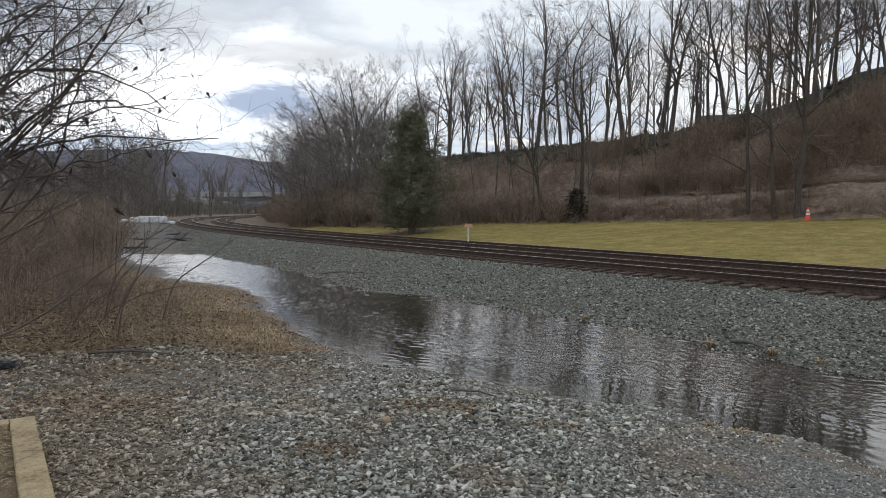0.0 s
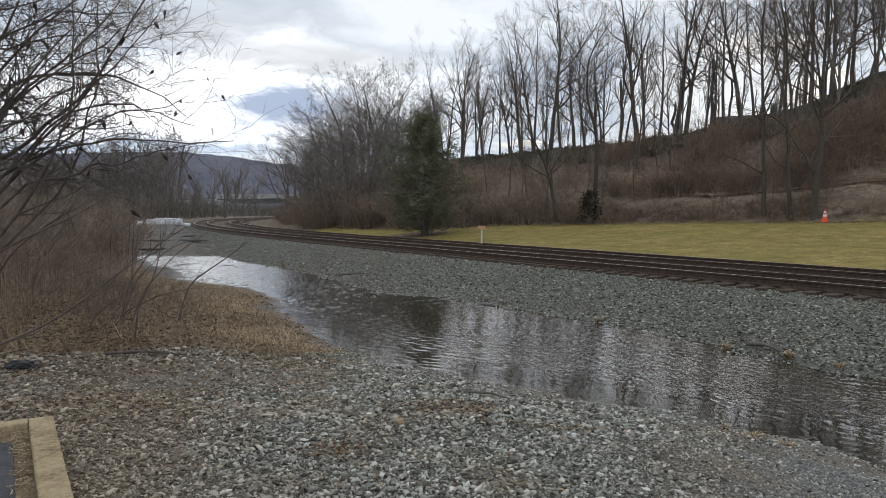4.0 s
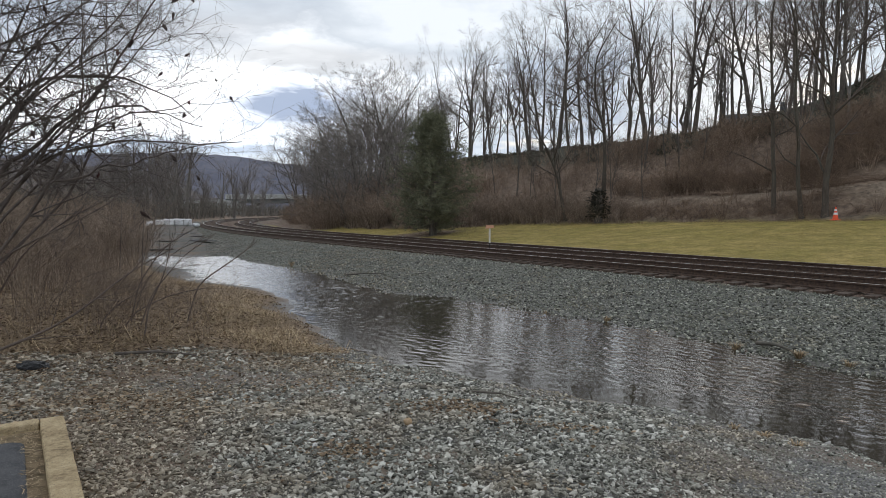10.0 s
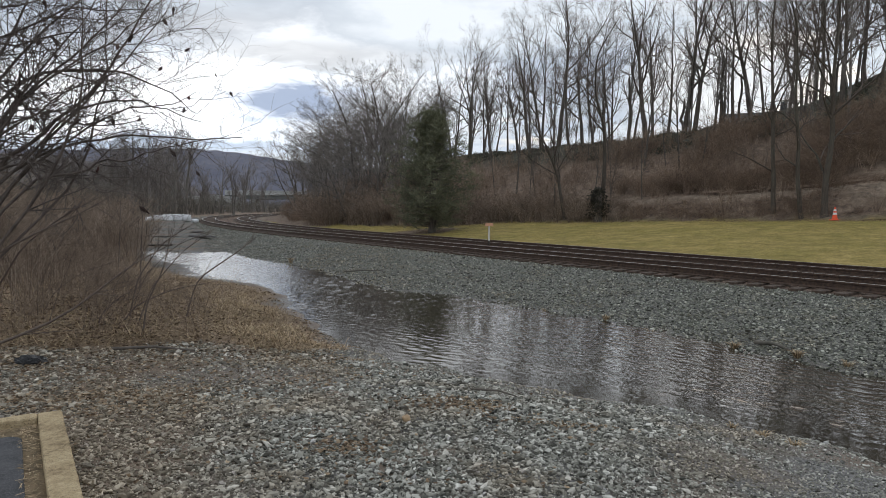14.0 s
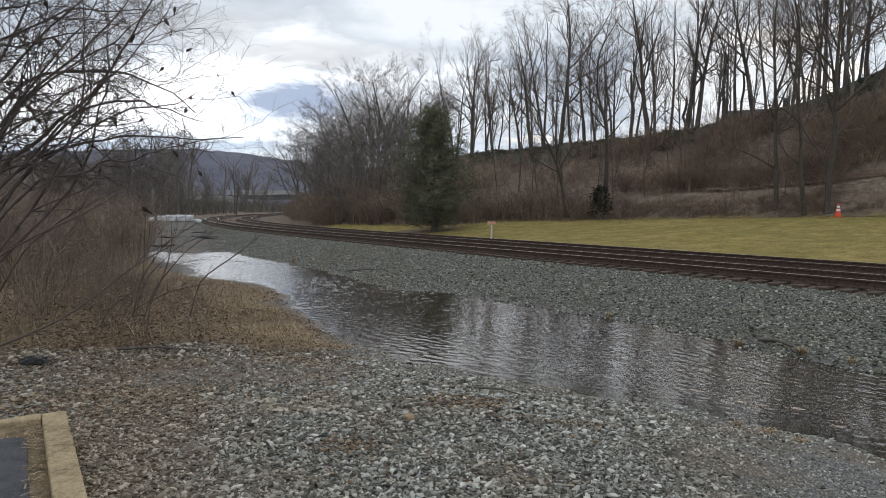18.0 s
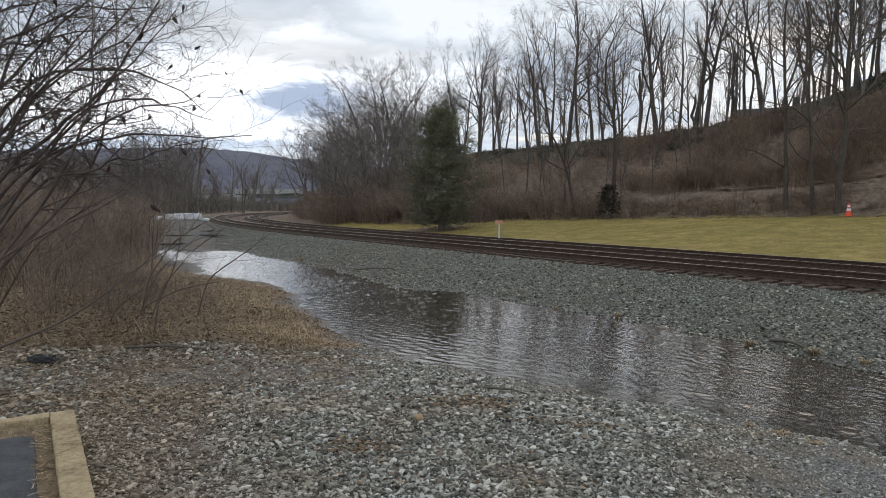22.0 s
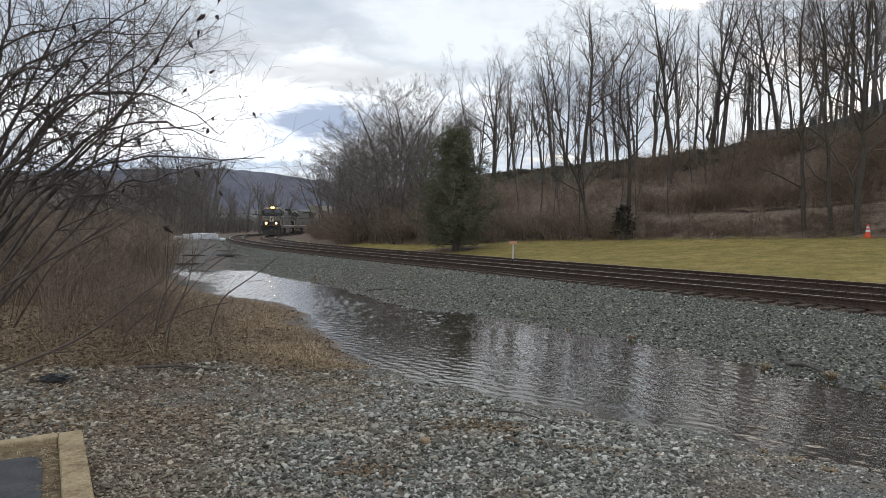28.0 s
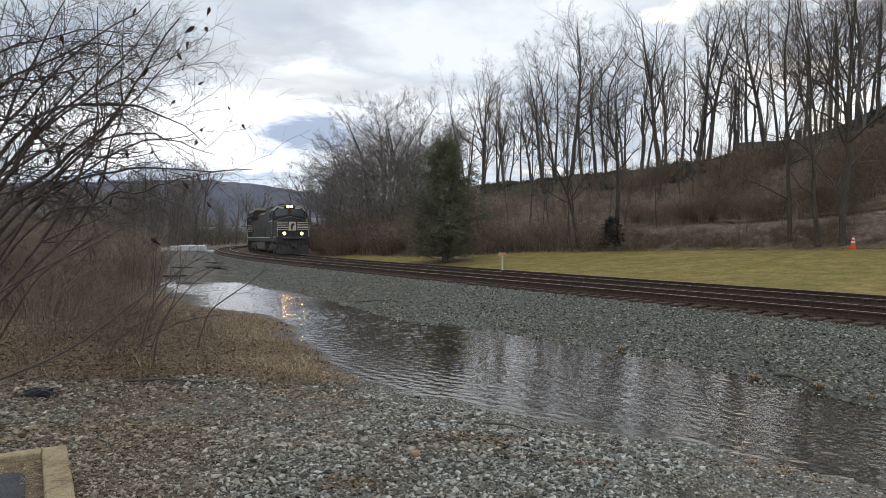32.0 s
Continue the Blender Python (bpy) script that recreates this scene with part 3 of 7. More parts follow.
def build_water():
    """A rippled sheet over the pond and a little past its banks."""
    step = 0.03
    g = np.arange(-24, 24, step)
    X, Y = np.meshgrid(g, g)
    c, s = math.cos(radians(WATER_TURN)), math.sin(radians(WATER_TURN))
    wx, wy = 0.45 + c * X - s * Y, 12.4 + s * X + c * Y
    keep = pond_far(wx, wy) < 1.1
    X, Y, wx, wy = X[keep], Y[keep], wx[keep], wy[keep]
    r = np.random.default_rng(3)
    z, bend = np.zeros_like(X), 0.25 * np.sin(0.55 * X + 0.3 * Y) + 0.2 * np.sin(0.9 * Y - 0.4 * X)
    far = smooth(8.5, 15, wy)
    # the wide far lobe lies open to the wind, the ballast bank shelters the rest
    lobe = smooth(-0.5, -2.2, POND_SIDE(wx, wy)) * smooth(10.5, 15, wy)
    # longer waves on the open far half, short slanting ripples on the near half
    for count, short, long, toward, spread, steep, share in ((32, 0.11, 0.26, 112, 0.62, 0.0046, far * (0.85 + 0.75 * lobe)), (28, 0.11, 0.23, 68, 0.42, 0.0044, 1 - far)):
        for k in range(count):
            length = math.exp(r.uniform(math.log(short), math.log(long)))
            a = radians(toward) + r.normal(0, spread)
            kx, ky = math.cos(a) * 2 * math.pi / length, math.sin(a) * 2 * math.pi / length
            patch = 0.55 + 0.45 * np.sin(X * r.uniform(0.5, 1.6) + r.uniform(0, 6)) * np.sin(Y * r.uniform(0.5, 1.6) + r.uniform(0, 6))
            z += length * steep * share * patch * np.sin(kx * X + ky * Y + r.uniform(0, 6.28) + bend * 2.2)
    gust = 0.72 + 0.28 * np.clip(fbm(X, Y, 0.55, 2.2), -1, 1)
    # the wind reaches the far, open end; the near bank gives some lee
    swell = gust * (0.95 + 0.15 * far + 0.30 * smooth(16, 24, wy)) * np.where(POND_SIDE(wx, wy) < 0, 0.30 + 0.70 * np.maximum(lobe, smooth(0.0, 1.0, -pond_far(wx, wy))), 1.0)
    z *= swell
    number = np.full(keep.shape, -1)
    number[keep] = np.arange(keep.sum())
    q = np.stack([number[:-1, :-1], number[:-1, 1:], number[1:, 1:], number[1:, :-1]], -1).reshape(-1, 4)
    q = q[(q >= 0).all(1)]
    me = np_mesh("water", np.stack([X, Y, z], 1), q, water_material(), True)
    a = me.attributes.new("swell", "FLOAT", "POINT")
    a.data.foreach_set("value", swell.astype(np.float32))
    ob = obj("water", me)
    ob.matrix_basis = pose(*WATER_FROM, WATER, 0, 0, WATER_TURN)
    return tagged(ob, "rippled brown flood water standing in the ditch", "water", kind="structure")


water = build_water()


# ---------------------------------------------------------------- tracks
def rail_material():
    k = Mat("rail_steel", 0.45, 0.6, 0.5)
    n = k.noise(14, 4)
    rust = k.ramp(n, [(0.35, (0.030, 0.017, 0.011)), (0.65, (0.085, 0.050, 0.033))])
    up_n = k.n.new("ShaderNodeSeparateXYZ")
    k.l.new(k.pos.outputs["Normal"], up_n.inputs[0])
    top = k.math("MULTIPLY", k.math("GREATER_THAN", up_n.outputs[2], 0.9), k.attr("head"))
    k.color(k.mix(top, rust, (0.52, 0.49, 0.455)))
    k.put(k.p.inputs["Metallic"], k.math("MULTIPLY", top, 0.9))
    k.rough(k.mix(top, (0.8, 0.8, 0.8), (0.42, 0.42, 0.42)))
    k.bump(n, 0.2, 0.004)
    return k.m


RAIL_STEEL = rail_material()
TIE_WOOD = simple("tie_wood", (0.035, 0.024, 0.018), (0.13, 0.09, 0.065), 7, 0.9, 0, 0.6, 0.01)
PROFILE = [(-0.076, -0.186), (0.076, -0.186), (0.076, -0.172), (0.015, -0.145), (0.010, -0.055), (0.037, -0.042), (0.037, -0.006), (0.028, 0.0),
           (-0.028, 0.0), (-0.037, -0.006), (-0.037, -0.042), (-0.010, -0.055), (-0.015, -0.145), (-0.076, -0.172)]


def build_rail(parent, side, z):
    s = np.concatenate([np.arange(-45, 24, 4.0), np.arange(24, 331, 2.0)])
    x, y, h = on_track(s, side)
    k = len(PROFILE)
    p = np.array(PROFILE)
    v = np.stack([x[:, None] + p[None, :, 0] * np.cos(h)[:, None], y[:, None] + p[None, :, 0] * np.sin(h)[:, None], z + np.tile(p[:, 1], (len(s), 1))], -1)
    i, j = np.meshgrid(np.arange(len(s) - 1), np.arange(k), indexing="ij")
    f = np.stack([i * k + j, i * k + (j + 1) % k, (i + 1) * k + (j + 1) % k, (i + 1) * k + j], -1).reshape(-1, 4)
    me = np_mesh("rail", v.reshape(-1, 3), f, RAIL_STEEL)
    a = me.attributes.new("head", "FLOAT", "POINT")
    a.data.foreach_set("value", np.tile((p[:, 1] > -0.01).astype(np.float32), len(s)))
    return obj("rail", me, parent, "rusty steel rail with a polished head")


def build_track(name, side, z, n_ties, label):
    t = empty(name)
    tagged(t, label, "railway track", group="railway tracks", kind="structure")
    build_rail(t, side, z)
    build_rail(t, side + GAUGE, z)
    bm = box(-1.30, 1.30, -0.115, 0.115, -0.17, 0, 0.012)
    for xx in (-0.755, 0.755):
        box(xx - 0.10, xx + 0.10, -0.09, 0.09, 0.0, 0.012, 0.0, 1, bm)
    me = bpy.data.meshes.new("tie")
    bm.to_mesh(me)
    bm.free()
    me.materials.append(TIE_WOOD)
    trng = np.random.default_rng(3)
    for i in range(n_ties):
        s = -14 + 0.52 * i + trng.normal(0, 0.015)
        x, y, h = on_track(s, side + GAUGE / 2 + trng.normal(0, 0.035))
        obj("tie", me, t, "", pose(x, y, z - 0.198, 0, 0, math.degrees(h) + trng.normal(0, 0.6)))
    # the ties round the bend, too far off to pick apart
    s = np.arange(-14 + 0.52 * n_ties, 300, 0.52)
    x, y, h = on_track(s, side + GAUGE / 2)
    v, f = box_arrays(2.6, 0.23, 0.17)
    vs, fs = scatter([(v, f)], np.stack([x, y, np.full(len(s), z - 0.198 - 0.085)], 1), h, np.ones(len(s)))
    tagged(obj("far_ties", np_mesh("far_ties", vs, fs, TIE_WOOD), t), kind="stuff")
    return t


def box_arrays(lx, ly, lz):
    v = np.array([[sx * lx / 2, sy * ly / 2, sz * lz / 2] for sz in (-1, 1) for sy in (-1, 1) for sx in (-1, 1)])
    f = np.array([[0, 2, 3, 1], [4, 5, 7, 6], [0, 1, 5, 4], [2, 6, 7, 3], [0, 4, 6, 2], [1, 3, 7, 5]])
    return v, f


# ---------------------------------------------------------------- trees
def bark(name, a, b, scale=9):
    k = Mat(name, 0.9, 0, 0.3)
    n1, n2 = k.noise(scale, 5, 0.6, stretch=(1, 1, 0.25)), k.noise(1.1, 3)
    c = k.ramp(n1, [(0.32, a), (0.68, b)])
    c = k.mix(k.ramp(n2, [(0.45, 0.0), (0.65, 0.4)]), c, (0.12, 0.125, 0.10))
    k.color(k.mix(k.math("MULTIPLY", k.each(), 0.35), c, (0.10, 0.085, 0.07)))
    k.bump(n1, 0.7, 0.02)
    return k.m


BARK = bark("bark", (0.060, 0.050, 0.043), (0.185, 0.157, 0.134))
BARK_DARK = bark("dark_bark", (0.030, 0.024, 0.019), (0.115, 0.092, 0.073), 14)
# bark paled to put distance haze into its colour
BARK_HAZED = bark("hazed_bark", (0.13, 0.115, 0.104), (0.28, 0.25, 0.228))
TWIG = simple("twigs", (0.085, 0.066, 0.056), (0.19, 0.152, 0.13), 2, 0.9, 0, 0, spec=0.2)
# pale tone also carries the haze on the valley trees
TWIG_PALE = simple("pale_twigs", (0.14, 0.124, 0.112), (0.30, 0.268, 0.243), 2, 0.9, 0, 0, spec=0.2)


def grow(r, start, way, length, radius, level, spec, made):
    """Adds one limb and, on it, its side limbs. spec: per level (sides, points, wander, lift, count, spread, share, from, thin)."""
    sides, pts, wander, lift, count, spread, share, first, thin = spec[level]
    p, d = [np.array(start, float)], np.array(way, float)
    step = length / (pts - 1)
    for _ in range(pts - 1):
        d = d + r.normal(0, wander, 3) + np.array([0, 0, lift])
        d /= np.linalg.norm(d)
        p.append(p[-1] + d * step)
    p = np.array(p)
    tt = np.linspace(0, 1, pts)
    rad = radius * (1 - (1 - thin) * tt)
    made[level].append((p, rad, sides))
    if level + 1 >= len(spec):
        return
    n = max(1, int(round(count * r.uniform(0.75, 1.25))))
    for i in range(n):
        at = first + (1 - first) * (i + r.uniform(0.1, 0.9)) / n
        k = min(int(at * (pts - 1)), pts - 2)
        fr = at * (pts - 1) - k
        pos = p[k] * (1 - fr) + p[k + 1] * fr
        axis = p[k + 1] - p[k]
        axis /= np.linalg.norm(axis)
        side = np.cross(axis, r.normal(0, 1, 3))
        side /= np.linalg.norm(side) + 1e-9
        ang = radians(spread * r.uniform(0.65, 1.3))
        way2 = axis * math.cos(ang) + side * math.sin(ang)
        here = np.interp(at, tt, rad)
        grow(r, pos, way2, length * share * r.uniform(0.6, 1.25) * (1.15 - 0.55 * at), max(min(here * 0.62, radius * 0.48), 0.0065 if level < 2 else 0.0042), level + 1, spec, made)


TALL = [(7, 10, 0.07, 0.03, 11, 42, 0.47, 0.26, 0.12), (5, 7, 0.15, 0.05, 6, 46, 0.48, 0.15, 0.2), (4, 5, 0.16, 0.03, 6, 46, 0.5, 0.2, 0.3), (3, 2, 0.18, 0.04, 3.4, 42, 0.55, 0.15, 0.4), (3, 2, 0.2, 0.03, 0, 0, 0, 0, 0.5)]
ROUND = [(6, 6, 0.10, 0.02, 9, 56, 0.66, 0.26, 0.2), (5, 6, 0.12, 0.035, 6, 46, 0.5, 0.2, 0.25), (3, 4, 0.15, 0.05, 6, 42, 0.5, 0.15, 0.35), (3, 2, 0.18, 0.05, 4.6, 34, 0.85, 0.1, 0.45), (3, 2, 0.2, 0.04, 0, 0, 0, 0, 0.5)]
FAR = [(5, 6, 0.05, 0.02, 12, 30, 0.42, 0.22, 0.2), (4, 4, 0.10, 0.08, 7, 32, 0.5, 0.2, 0.3), (3, 3, 0.15, 0.07, 6, 36, 0.55, 0.15, 0.5), (3, 2, 0.18, 0.05, 0, 0, 0, 0, 0.5)]


def tree_model(seed, height_m, radius, spec, stems=1, lean=0.06, label="", twig=None, trunk_bark=None):
    """A bare tree as a thing: its trunk (stems and main limbs) and its crown of fine branches."""
    r = np.random.default_rng(seed)
    made = [[] for _ in spec]
    for k in range(stems):
        a = r.uniform(0, 6.28)
        tilt = lean if stems == 1 else r.uniform(0.10, 0.24)
        way = np.array([math.cos(a) * tilt, math.sin(a) * tilt, 1.0])
        off = (0, 0, -0.3) if stems == 1 else (0.18 * math.cos(a), 0.18 * math.sin(a), -0.3)
        hk = height_m * (1 if k == 0 else r.uniform(0.75, 1.0))
        grow(r, off, way / np.linalg.norm(way), hk * 0.86, radius * (1 if stems == 1 else 0.8), 0, spec, made)
    t = empty("bare_tree")
    v, f = tubes(made[0] + made[1])
    obj("trunk", np_mesh("trunk", v, f, trunk_bark or BARK, True), t, "grey-brown bark, forking limbs")
    v, f = tubes([b for lv in made[2:] for b in lv])
    obj("crown", np_mesh("crown", v, f, twig or TWIG), t, "leafless twigs")
    return tagged(t, label or "tall leafless tree with dark forking trunk on the slope", "tree", group="bare trees of the slope")


def ground_z(x, y):
    return float(height(np.array([x]), np.array([y]))[0][0])


MODELS = [tree_model(11, 17, 0.25, TALL), tree_model(12, 16, 0.26, TALL), tree_model(13, 18, 0.19, TALL), tree_model(14, 15, 0.18, TALL, 2),
          tree_model(15, 14, 0.15, TALL, 1, 0.10), tree_model(16, 16, 0.20, TALL, 2)]
GREY = "round leafless tree with a dense grey twig crown"
BUSHY = [tree_model(31, 10, 0.15, ROUND, 2, 0.1, GREY, TWIG_PALE), tree_model(32, 11, 0.16, ROUND, 1, 0.1, GREY, TWIG_PALE), tree_model(33, 8, 0.12, ROUND, 2, 0.1, GREY, TWIG_PALE)]
VALLEY = [tree_model(51, 11, 0.24, FAR, 1, 0.05, "leafless tree in the wood across the valley", TWIG_PALE, BARK_HAZED), tree_model(52, 11, 0.22, FAR, 2, 0.05, "leafless tree in the wood across the valley", TWIG_PALE, BARK_HAZED)]
TALLNESS = {m.name: max(c[2] for o in m.children for c in o.bound_box) for m in MODELS + BUSHY + VALLEY}
used = set()


def plant(model, u, dist, top, turn=0.0, label="", thin=1.0):
    """Stands a tree at a bearing (a tangent) and distance, so high that its top shows at the slope top over the level."""
    x, y = u * dist, dist
    z = ground_z(x, y)
    if model in BUSHY:
        top *= np.interp(u, [-0.2, -0.13, -0.07, 0.0], [0.74, 0.84, 0.95, 1.0])
    size = (1.5 + top * dist - z) / TALLNESS[model.name]
    m = pose(x, y, z, 0, 0, turn)
    if model.name not in used:
        used.add(model.name)
        model.matrix_basis = m
        t = model
    else:
        t = copy_thing(model, m)
    t.scale = (size * thin, size * thin, size)
    if label:
        t["label"] = label
    return t


# bearing (tangent), distance, model, slope up to the top, turn
RIDGE = [(0.612, 53, 4, 0.42, 260), (0.635, 51, 1, 0.43, 30), (0.668, 50, 5, 0.43, 150), (0.70, 48, 3, 0.43, 240), (0.672, 46, 2, 0.41, 70), (0.563, 54, 0, 0.41, 10), (0.535, 54, 4, 0.40, 190), (0.505, 55, 2, 0.40, 330), (0.592, 56, 5, 0.40, 80), (0.64, 55, 2, 0.41, 20), (0.622, 51, 3, 0.42, 120), (0.005, 80, 2, 0.21, 280), (0.028, 72, 3, 0.27, 10), (0.052, 75, 0, 0.275, 40), (0.072, 71, 5, 0.25, 200), (0.108, 72, 2, 0.25, 90), (0.14, 69, 1, 0.30, 130), (0.16, 74, 5, 0.335, 10), (0.183, 66, 0, 0.34, 250), (0.20, 63, 2, 0.33, 20), (0.22, 68, 0, 0.29, 65),
         (0.235, 64, 4, 0.31, 300), (0.262, 60, 5, 0.30, 75), (0.295, 60, 4, 0.29, 10), (0.313, 59, 1, 0.39, 160), (0.345, 60, 2, 0.35, 220), (0.370, 58, 1, 0.41, 300), (0.385, 57, 0, 0.38, 350), 
         (0.428, 56, 4, 0.36, 140), (0.442, 55, 2, 0.40, 60), (0.470, 55, 0, 0.40, 100), (0.490, 53, 3, 0.41, 30), (0.522, 50, 2, 0.42, 180), (0.548, 51, 5, 0.41, 310),
         (0.575, 50, 1, 0.42, 45), (0.603, 49, 0, 0.43, 205), (0.657, 48, 4, 0.42, 15), (0.685, 49, 2, 0.43, 190), (0.72, 47, 0, 0.43, 90), (0.255, 69, 2, 0.30, 330), (0.125, 78, 0, 0.23, 170), (0.09, 80, 4, 0.22, 20)]
for u, dist, k, top, turn in RIDGE:
    plant(MODELS[k], u, dist, top, turn, "", 0.98)
# trees at the lawn's edge and thin ones in the brush
for u, dist, k, top, turn in [(0.235, 46.5, 4, 0.16, 30), (0.262, 47, 3, 0.14, 160), (0.152, 51, 4, 0.13, 220), (0.18, 48, 2, 0.14, 70), (0.31, 46, 4, 0.15, 310)]:
    plant(MODELS[k], u, dist, top, turn, "slender leafless tree at the edge of the lawn", 0.62)
# more of the thick grey wood by the tracks
for u, dist, k, top, turn in [(-0.192, 88, 2, 0.125, 200), (-0.165, 86, 0, 0.155, 260), (-0.145, 70, 2, 0.13, 15), (-0.115, 82, 1, 0.20, 95), (-0.085, 64, 0, 0.15, 40), (-0.07, 84, 2, 0.215, 145), (-0.045, 55, 2, 0.10, 310), (-0.11, 60, 2, 0.105, 205), (-0.14, 62, 1, 0.10, 60), (-0.03, 70, 0, 0.19, 80),
                              (-0.203, 92, 2, 0.15, 10), (-0.197, 99, 0, 0.17, 120), (-0.204, 104, 1, 0.155, 250), (-0.182, 95, 1, 0.19, 35), (-0.165, 78, 2, 0.17, 75), (-0.15, 95, 0, 0.205, 160), (-0.128, 72, 2, 0.17, 220), (-0.10, 66, 1, 0.165, 5), (-0.09, 92, 0, 0.235, 285), (-0.06, 62, 2, 0.15, 330)]:
    plant(BUSHY[k], u, dist, top, turn)
for u, dist, k, top, turn in [(-0.188, 80, 0, 0.115, 0), (-0.178, 82, 1, 0.150, 50), (-0.162, 73, 2, 0.165, 100), (-0.135, 78, 1, 0.205, 190), (-0.105, 74, 0, 0.23, 240), (-0.075, 76, 1, 0.245, 300), (-0.04, 74, 2, 0.24, 10),
                              (-0.172, 72, 2, 0.095, 20), (-0.155, 64, 2, 0.11, 140), (-0.125, 61, 0, 0.12, 80), (-0.09, 58.5, 2, 0.125, 260), (-0.055, 58, 2, 0.15, 200), (-0.175, 92, 1, 0.14, 130), (-0.10, 88, 0, 0.20, 70), (-0.02, 84, 1, 0.21, 170),
                              (-0.15, 84, 0, 0.18, 20), (-0.12, 66, 1, 0.16, 330), (-0.06, 66, 0, 0.18, 110), (-0.03, 62, 2, 0.16, 230)]:
    plant(BUSHY[k], u, dist, top, turn)
for k in range(24):
    u = -0.178 + 0.196 * ((k * 0.618) % 1.0)
    plant(VALLEY[k % 2], u, 68 + 34 * ((k * 0.381) % 1.0) ** 1.2, max(0.06, np.interp(u, [-0.22, -0.18, -0.13, -0.08, 0.0], [0.085, 0.135, 0.165, 0.19, 0.20]) * (0.65 + 0.35 * ((k * 0.737) % 1.0))), k * 47.0, "leafless tree in the thick wood by the tracks")["group"] = "bare trees of the slope"
for k in range(16):
    u = 0.03 + 0.62 * ((k * 0.618) % 1.0)
    plant(VALLEY[k % 2], u, np.interp(u, SLOPE_U, CREST_Y) * (0.86 + 0.3 * ((k * 0.381) % 1.0)), 0.17 + 0.13 * ((k * 0.737) % 1.0) + 0.1 * u, k * 61.0, "slender leafless tree on the slope", 0.6)["group"] = "bare trees of the slope"
for k in range(11):
    u = 0.07 + 0.36 * ((k * 0.618 + 0.2) % 1.0)
    foot, crest = np.interp(u, SLOPE_U, FOOT_Y), np.interp(u, SLOPE_U, CREST_Y)
    plant(MODELS[(k * 2 + 4) % 6], u, foot + (crest - foot) * (0.25 + 0.5 * ((k * 0.381) % 1.0)), 0.15 + 0.14 * ((k * 0.737) % 1.0), k * 71.0, "slender leafless tree among brush on the slope", 0.55)
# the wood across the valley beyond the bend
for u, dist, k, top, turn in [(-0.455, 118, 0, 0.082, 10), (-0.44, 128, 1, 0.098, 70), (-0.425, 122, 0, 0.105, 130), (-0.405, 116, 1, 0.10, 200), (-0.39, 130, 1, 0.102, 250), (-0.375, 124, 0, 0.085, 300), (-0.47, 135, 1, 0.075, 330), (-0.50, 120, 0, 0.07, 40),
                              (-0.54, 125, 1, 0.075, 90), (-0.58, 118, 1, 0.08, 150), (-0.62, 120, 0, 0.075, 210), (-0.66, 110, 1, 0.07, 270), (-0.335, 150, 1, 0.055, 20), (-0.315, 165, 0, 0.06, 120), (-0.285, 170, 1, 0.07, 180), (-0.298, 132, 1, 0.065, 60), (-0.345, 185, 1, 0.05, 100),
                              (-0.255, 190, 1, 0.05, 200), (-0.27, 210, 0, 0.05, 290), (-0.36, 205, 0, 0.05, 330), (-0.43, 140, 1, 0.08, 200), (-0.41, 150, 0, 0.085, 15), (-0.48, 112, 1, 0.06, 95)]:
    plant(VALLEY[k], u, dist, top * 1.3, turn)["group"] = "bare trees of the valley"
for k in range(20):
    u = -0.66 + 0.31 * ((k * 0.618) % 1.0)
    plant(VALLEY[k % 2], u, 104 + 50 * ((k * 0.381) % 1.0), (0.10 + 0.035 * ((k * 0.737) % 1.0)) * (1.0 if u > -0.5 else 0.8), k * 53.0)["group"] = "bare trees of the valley"


